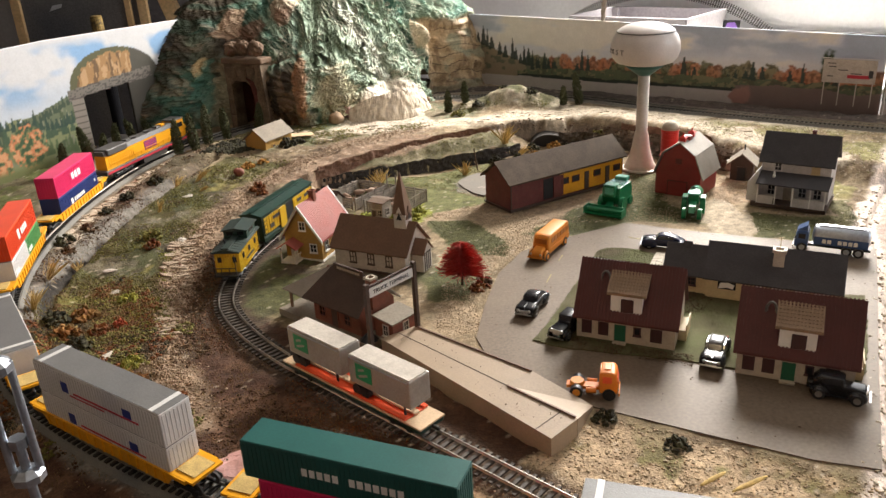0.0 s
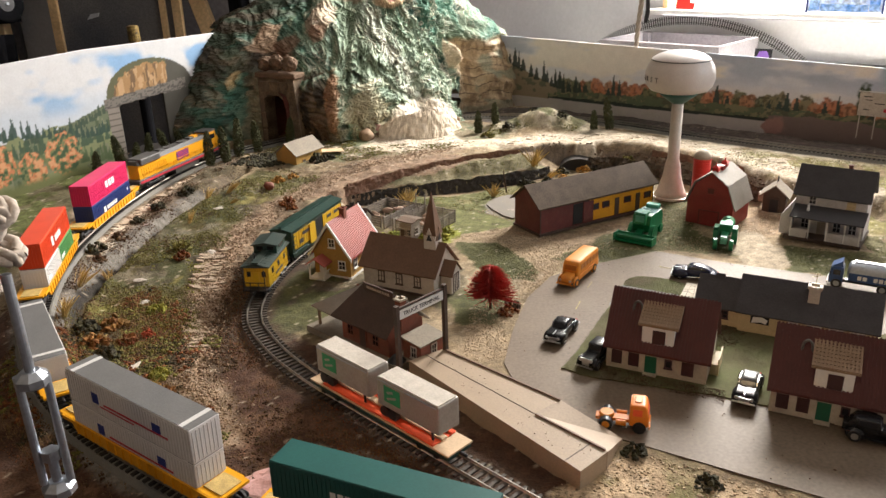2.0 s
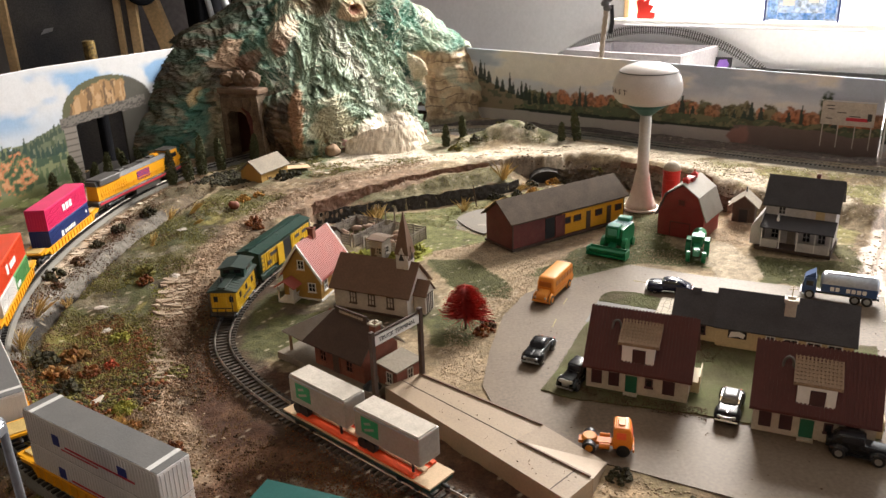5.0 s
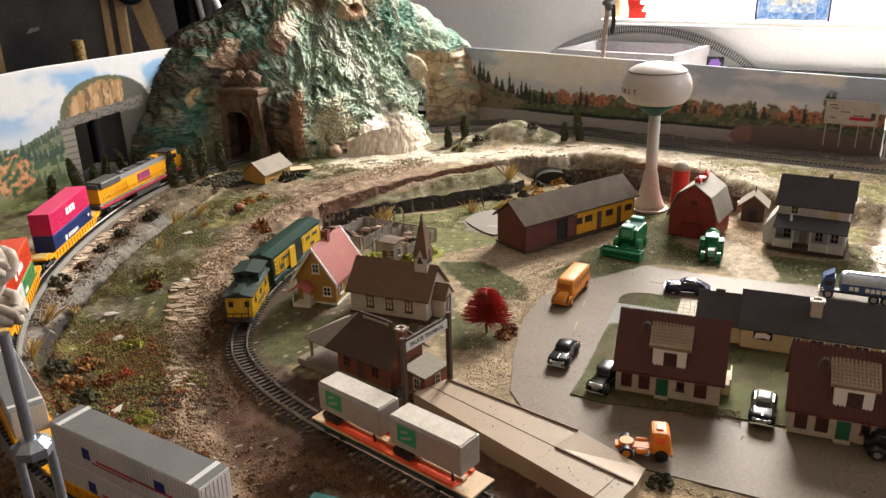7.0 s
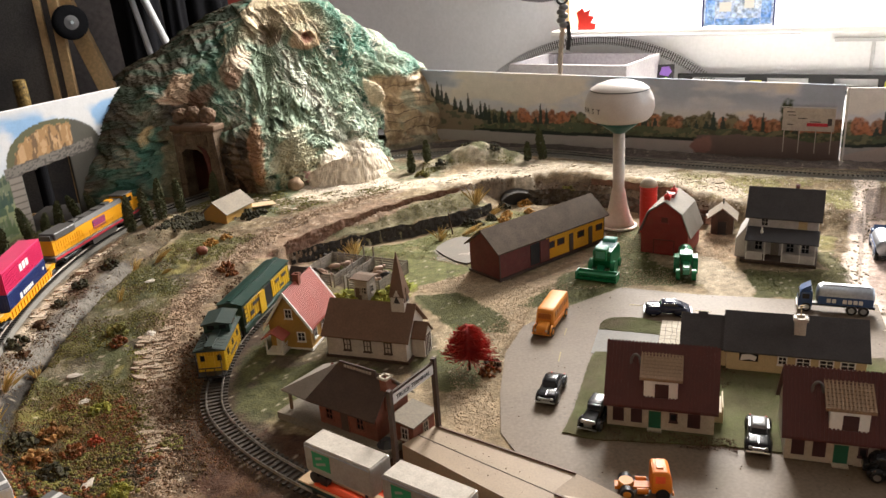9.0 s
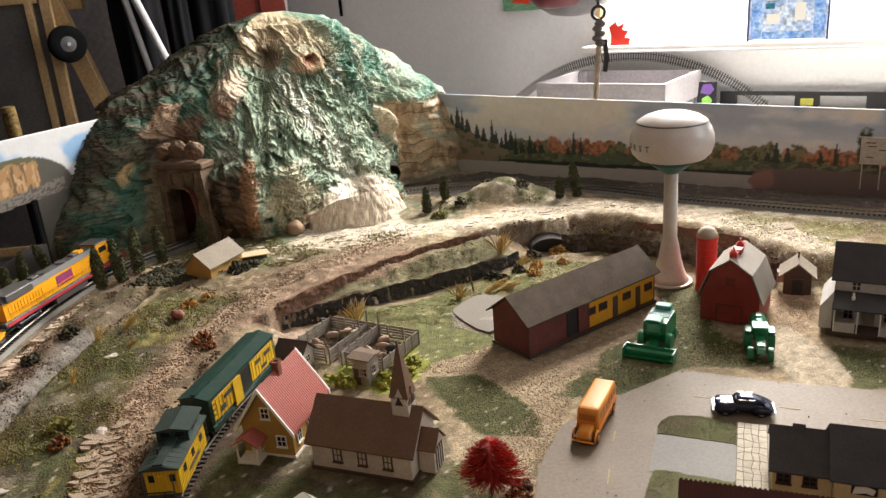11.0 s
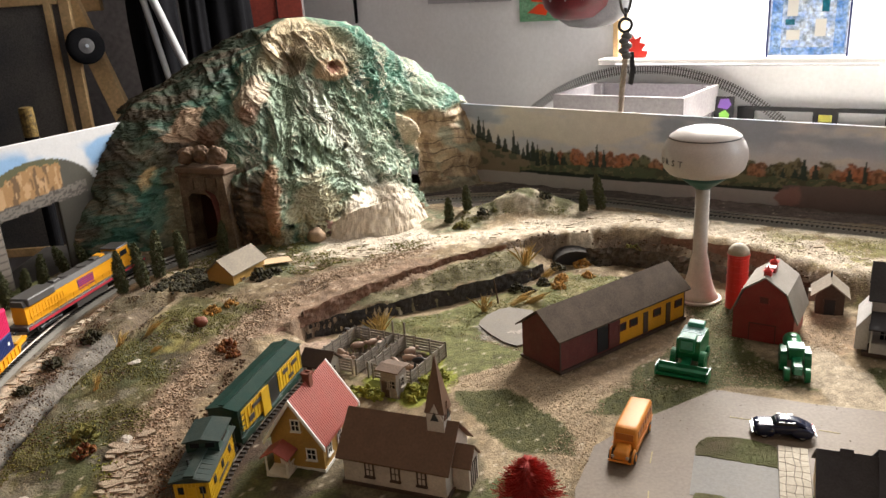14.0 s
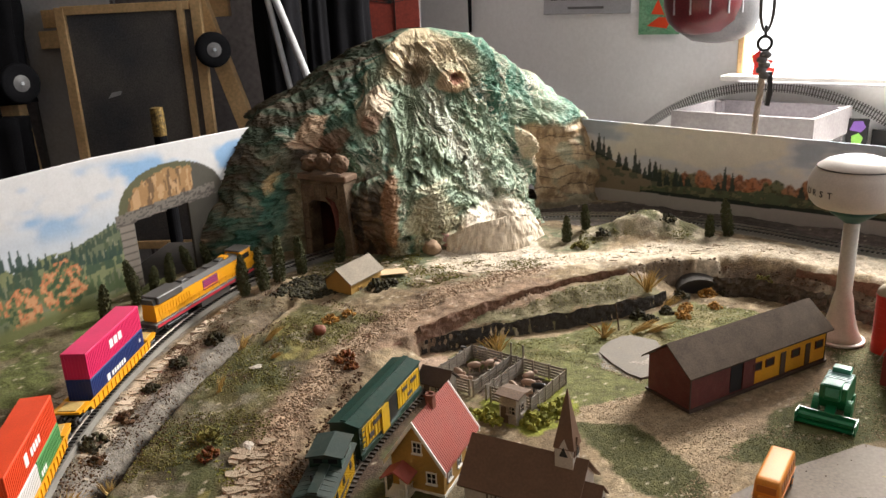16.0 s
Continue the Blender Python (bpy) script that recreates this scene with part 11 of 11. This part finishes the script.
# larger patches at the near corner: dark thickets, rusty turf, yellow moss
CORNER2 = [(-0.49, 0.66), (-0.36, 0.55), (-0.27, 0.60), (-0.285, 0.74), (-0.34, 0.86), (-0.40, 0.92), (-0.47, 0.84)]
scatter("thicket", clear(in_poly(CORNER2, 900, 51, 0.5, 0.53, 16), []), (0.0007, 0.0018), M_DARKFOAM, "dark dry thicket at the near corner", 51, lumps=6, fine=False)
scatter("thicket", clear(in_poly(CORNER2, 800, 52, 0.3, 0.55, 13), []), (0.0006, 0.0017), M_RUSTFOAM, "rust-brown thicket at the near corner", 52, lumps=6, fine=False)
scatter("thicket", clear(in_poly([(-0.43, 0.80), (-0.34, 0.62), (-0.27, 0.62), (-0.30, 0.80), (-0.35, 0.98), (-0.42, 1.02)], 700, 53, 0.5, 0.54, 18), []), (0.0006, 0.0016), M_LIME2, "yellow-green moss in the meadow", 53, lumps=4, fine=False)
blades("dry_fibres", clear(in_poly(CORNER2, 7000, 54, 0.5, 0.48, 14), []), 0.0085, M_RUSTFIBRE, "long rust-brown fibres of the thicket", 54, 0.7, 0.0003)
blades("dry_fibres", clear(in_poly([(-0.28, 0.62), (-0.10, 0.50), (0.0, 0.52), (-0.13, 0.66), (-0.22, 0.76), (-0.25, 0.90), (-0.285, 0.92)], 5000, 55, 0.5, 0.46), []), 0.0045, M_RUSTFIBRE, "red-brown fibres beside the siding", 55)
scatter("ground_foam", clear(in_poly([(-0.13, 0.60), (-0.02, 0.50), (0.03, 0.50), (-0.07, 0.64), (-0.16, 0.72)], 2200, 56), []), (0.0004, 0.0012), M_RUSTFOAM, "red-brown earth beside the siding", 56, fine=False)
plates(near_line([(-0.285, 0.76), (-0.305, 0.80), (-0.320, 0.88), (-0.332, 0.96), (-0.342, 1.02)], 0.010, 60, 63), (0.0040, 0.0105), M_PLATE2, "flat pale plaster plates on the old trackbed", 63)
plates(near_line([(-0.352, 1.0), (-0.345, 0.96), (-0.337, 0.92)], 0.010, 26, 66), (0.007, 0.016), M_PLATE2, "broken pale plaster slab on the old trackbed", 66)
plates(near_line([(-0.335, 1.02), (-0.322, 1.10), (-0.29, 1.19), (-0.24, 1.28), (-0.15, 1.385)], 0.012, 45, 64), (0.0020, 0.0050), M_PATHSTONE, "flat tan plates on the old trackbed", 64)
plates(clear(in_poly([(-0.42, 1.44), (-0.2, 1.42), (-0.05, 1.46), (-0.2, 1.52), (-0.36, 1.58)], 70, 65), []), (0.0025, 0.0080), M_RUBBLE, "pale plaster scraps on the plateau", 65)
plates(near_line([(-0.515, 1.02), (-0.520, 1.15), (-0.508, 1.27), (-0.475, 1.37)], 0.010, 60, 67), (0.003, 0.010), M_RUBBLE, "pale plaster flakes beside the outer track", 67)
plates(near_line([(-0.588, 1.0), (-0.600, 1.12), (-0.600, 1.24), (-0.580, 1.36)], 0.014, 60, 68), (0.004, 0.012), M_RUBBLE, "pale plaster flakes beside the outer track", 68)
plates(near_line(RIVER, 0.030, 70, 69), (0.002, 0.008), M_RUBBLE, "broken white plaster plates of the stream bed", 69)
# soil and the cottages' shadow, both put in as dark crumbs; crumbs on the street
for k, poly in enumerate(([(0.142, 0.715), (0.255, 0.665), (0.247, 0.645), (0.132, 0.694)], [(0.285, 0.63), (0.39, 0.583), (0.385, 0.60), (0.29, 0.645)], [(0.235, 0.77), (0.29, 0.745), (0.32, 0.80), (0.27, 0.825)])):
    scatter("ground_foam", in_poly(poly, 1500, 57 + k, 0.6, 0.42), (0.0003, 0.0010), M_BROWNFOAM, "dark brown crumbs for soil and shadow beside the cottages", 57 + k, fine=False, z=0.0337)
scatter("street_crumbs", in_poly(ROADLINE, 260, 61, 0.6, 0.50, 14), (0.0003, 0.0012), M_BROWNFOAM, "dark crumbs scattered on the street", 61, fine=False, z=0.0323)
scatter("street_crumbs", in_poly([(-0.04, 0.70), (0.09, 0.54), (0.115, 0.55), (0.07, 0.61), (-0.015, 0.715)], 60, 62), (0.0003, 0.0009), M_BROWNFOAM, "dark crumbs scattered on the loading dock", 62, fine=False, z=0.0501)


# single bushes of lichen
def bush(x, y, r, material, label, seed, n=46, tall=0.8):
    rs = np.random.RandomState(seed)
    z0 = ground_z(x, y)
    bm = bmesh.new()
    for _ in range(n):
        d, a = r * math.sqrt(rs.rand()), rs.uniform(0, 6.28)
        h = r * tall * rs.rand() * (1.1 - (d / r) ** 2)
        s = r * rs.uniform(0.12, 0.26)
        got = bmesh.ops.create_icosphere(bm, subdivisions=1, radius=s, matrix=pose(d * math.cos(a), d * math.sin(a), h))["verts"]
        for v in got:
            v.co += Vector(rs.normal(0, s * 0.28, 3))
    ob = link_mesh("lichen_bush", bm, material)
    ob.matrix_world = pose(x, y, z0)
    return tagged(ob, label, "bush", "lichen bushes")


for k, (x, y, r, material, label) in enumerate((
        (-0.322, 1.297, .012, M_ORANGEFOAM, "orange-brown lichen bush beside the old trackbed"), (-0.300, 1.312, .009, M_ORANGEFOAM, "orange-brown lichen bush beside the old trackbed"),
        (-0.283, 1.192, .013, M_RUSTFOAM, "rust-red lichen bush beside the boxcar"), (-0.272, 1.172, .009, M_RUSTFOAM, "rust-red lichen bush beside the boxcar"),
        (-0.408, 0.815, .017, M_RUSTBUSH, "rust-brown lichen bush at the near corner"), (-0.405, 0.762, .016, M_RUSTBUSH, "rust-brown lichen bush at the near corner"), (-0.379, 0.783, .012, M_RUSTFOAM, "rust-red lichen bush at the near corner"),
        (-0.432, 0.795, .015, M_DARKFOAM, "dark dry bush at the near corner"), (-0.385, 0.742, .014, M_DARKFOAM, "dark dry bush at the near corner"), (-0.299, 0.673, .013, M_RUSTBUSH, "rust-brown lichen bush at the near corner"), (-0.244, 0.640, .009, M_RUSTFOAM, "rust-red lichen bush at the near corner"),
        (-0.362, 0.800, .008, M_REDLICHEN, "small bright red lichen bush at the near corner"), (-0.374, 0.862, .012, M_LIME2, "yellow-green lichen bush in the meadow"), (-0.312, 0.705, .011, M_LIME2, "yellow-green lichen bush in the meadow"),
        (-0.505, 1.065, .012, M_BROWNFOAM, "brown scrub clump beside the ditch"), (-0.515, 1.01, .014, M_DARKFOAM, "dark scrub clump beside the ditch"), (-0.500, 0.985, .010, M_BROWNFOAM, "brown scrub clump beside the ditch"),
        (-0.390, 1.000, .011, M_RUSTFOAM, "rust-red lichen bush in the meadow"), (-0.40, 1.03, .014, M_MOSSY, "mossy green bush in the meadow"),
        (-0.118, 1.094, .016, M_LIME2, "bright lime lichen bush by the stock pens"), (-0.100, 1.088, .012, M_LIME2, "bright lime lichen bush by the stock pens"),
        (-0.056, 1.082, .016, M_LIME2, "bright lime lichen bush by the stock pens"), (-0.040, 1.098, .017, M_LIME2, "bright lime lichen bush by the stock pens"), (-0.026, 1.118, .012, M_LIME2, "bright lime lichen bush by the stock pens"),
        (-0.269, 1.397, .016, M_DARKFOAM, "black scrap heap beside the shed"), (-0.252, 1.412, .011, M_DARKFOAM, "black scrap heap beside the shed"),
        (0.110, 1.372, .014, M_DARKFOAM, "dark scrub clump below the cut wall"), (0.122, 1.36, .010, M_DARKFOAM, "dark scrub clump below the cut wall"),
        (0.150, 0.570, .010, M_DARKFOAM, "dark scrub clump before the street"), (0.200, 0.530, .011, M_DARKFOAM, "dark scrub clump before the street"),
        (0.055, 0.845, .012, M_RUSTFOAM, "rust-brown scrub at the red tree's foot"), (0.060, 0.862, .010, M_BROWNFOAM, "brown scrub at the red tree's foot"),
        (0.183, 1.405, .012, M_ORANGEFOAM, "orange-brown bush below the culvert"), (0.170, 1.372, .012, M_ORANGEFOAM, "orange-brown bush below the culvert"), (0.222, 1.402, .010, M_ORANGEFOAM, "orange-brown bush below the culvert"), (0.152, 1.392, .012, M_DARKFOAM, "dark bush below the culvert"), (0.225, 1.452, .014, M_ORANGEFOAM, "orange-brown bush by the culvert"), (0.185, 1.445, .012, M_DARKFOAM, "dark bush by the culvert"), (0.252, 1.462, .012, M_DARKFOAM, "dark bush by the culvert"),
        (0.31, 1.462, .013, M_MOSSY, "mossy bush on the stream bank"), (0.09, 1.612, .013, M_DARKFOAM, "dark scrub clump on the mound"), (0.145, 1.645, .012, M_DARKFOAM, "dark scrub clump on the mound"), (0.20, 1.622, .014, M_DARKFOAM, "dark scrub clump on the mound"),
        (-0.505, 1.13, .010, M_DARKFOAM, "dark scrub clump beside the ditch"), (-0.495, 1.19, .013, M_DARKFOAM, "dark scrub clump beside the ditch"), (-0.465, 1.245, .014, M_DARKFOAM, "dark scrub clump beside the ditch"),
        (0.045, 1.572, .013, M_MOSSY, "mossy bush at the small trees' foot"), (-0.105, 1.292, .012, M_BROWNFOAM, "brown scrub on the cut wall"))):
    bush(x, y, r, material, label, 60 + k)


def straw_tuft(x, y, h, lean, label, seed, n=60, spread=0.35):
    """A fan of dry blades from one root."""
    rs = np.random.RandomState(seed)
    bm = bmesh.new()
    for _ in range(n):
        a, t = rs.uniform(0, 6.28), abs(rs.normal(0, spread))
        ln = h * rs.uniform(0.6, 1.1)
        d = Vector((math.sin(t) * math.cos(a) + lean[0], math.sin(t) * math.sin(a) + lean[1], math.cos(t))).normalized()
        s = Vector((-math.sin(a), math.cos(a), 0)) * 0.0004
        p = Vector((rs.normal(0, h * 0.06), rs.normal(0, h * 0.06), -0.001))
        q, e = p + d * ln * 0.6, p + d * ln + Vector((d.x, d.y, -0.35)) * ln * 0.18
        v = [bm.verts.new(c) for c in (p - s, p + s, q + s * 0.8, e, q - s * 0.8)]
        bm.faces.new(v)
    ob = link_mesh("straw_tuft", bm, M_STRAW)
    ob.matrix_world = pose(x, y, ground_z(x, y))
    return tagged(ob, label, "dry grass", "straw tufts")


for k, (x, y, h, lean, n) in enumerate(((-0.096, 1.262, .036, (0, 0), 70), (-0.112, 1.256, .026, (-0.7, -0.2), 50), (0.049, 1.307, .030, (0, 0), 60), (0.090, 1.322, .040, (1.6, 0.2), 70), (0.112, 1.318, .034, (1.7, -0.1), 60), (0.128, 1.422, .040, (0.15, 0), 70), (0.150, 1.412, .034, (0.9, 0), 50),
                                        (-0.397, 1.244, .030, (0.8, 0.2), 50), (-0.424, 1.221, .026, (0.3, 0.3), 40), (-0.475, 0.955, .026, (0, 0.1), 40), (-0.488, 0.90, .034, (0.6, 0), 50), (-0.31, 0.655, .03, (0.5, 0.1), 40), (-0.345, 0.62, .028, (-0.4, 0.1), 40), (-0.463, 0.812, .028, (0.2, 0.1), 60), (-0.42, 1.12, .024, (0.3, 0.2), 30), (-0.379, 1.195, .016, (1.2, 0.2), 50), (-0.318, 0.660, .026, (1.0, 0.5), 50))):
    straw_tuft(x, y, h, lean, "dry yellow straw tuft standing in the scenery", 90 + k, n)
tagged(link_mesh("wooden_stake", cyl(0.0013, 0.0010, 0.042, (0.074, 1.332, ground_z(0.074, 1.332) - 0.002), (0, -8, 0), 8), M_TRUNK), "thin brown stake standing by the straw", "stake")
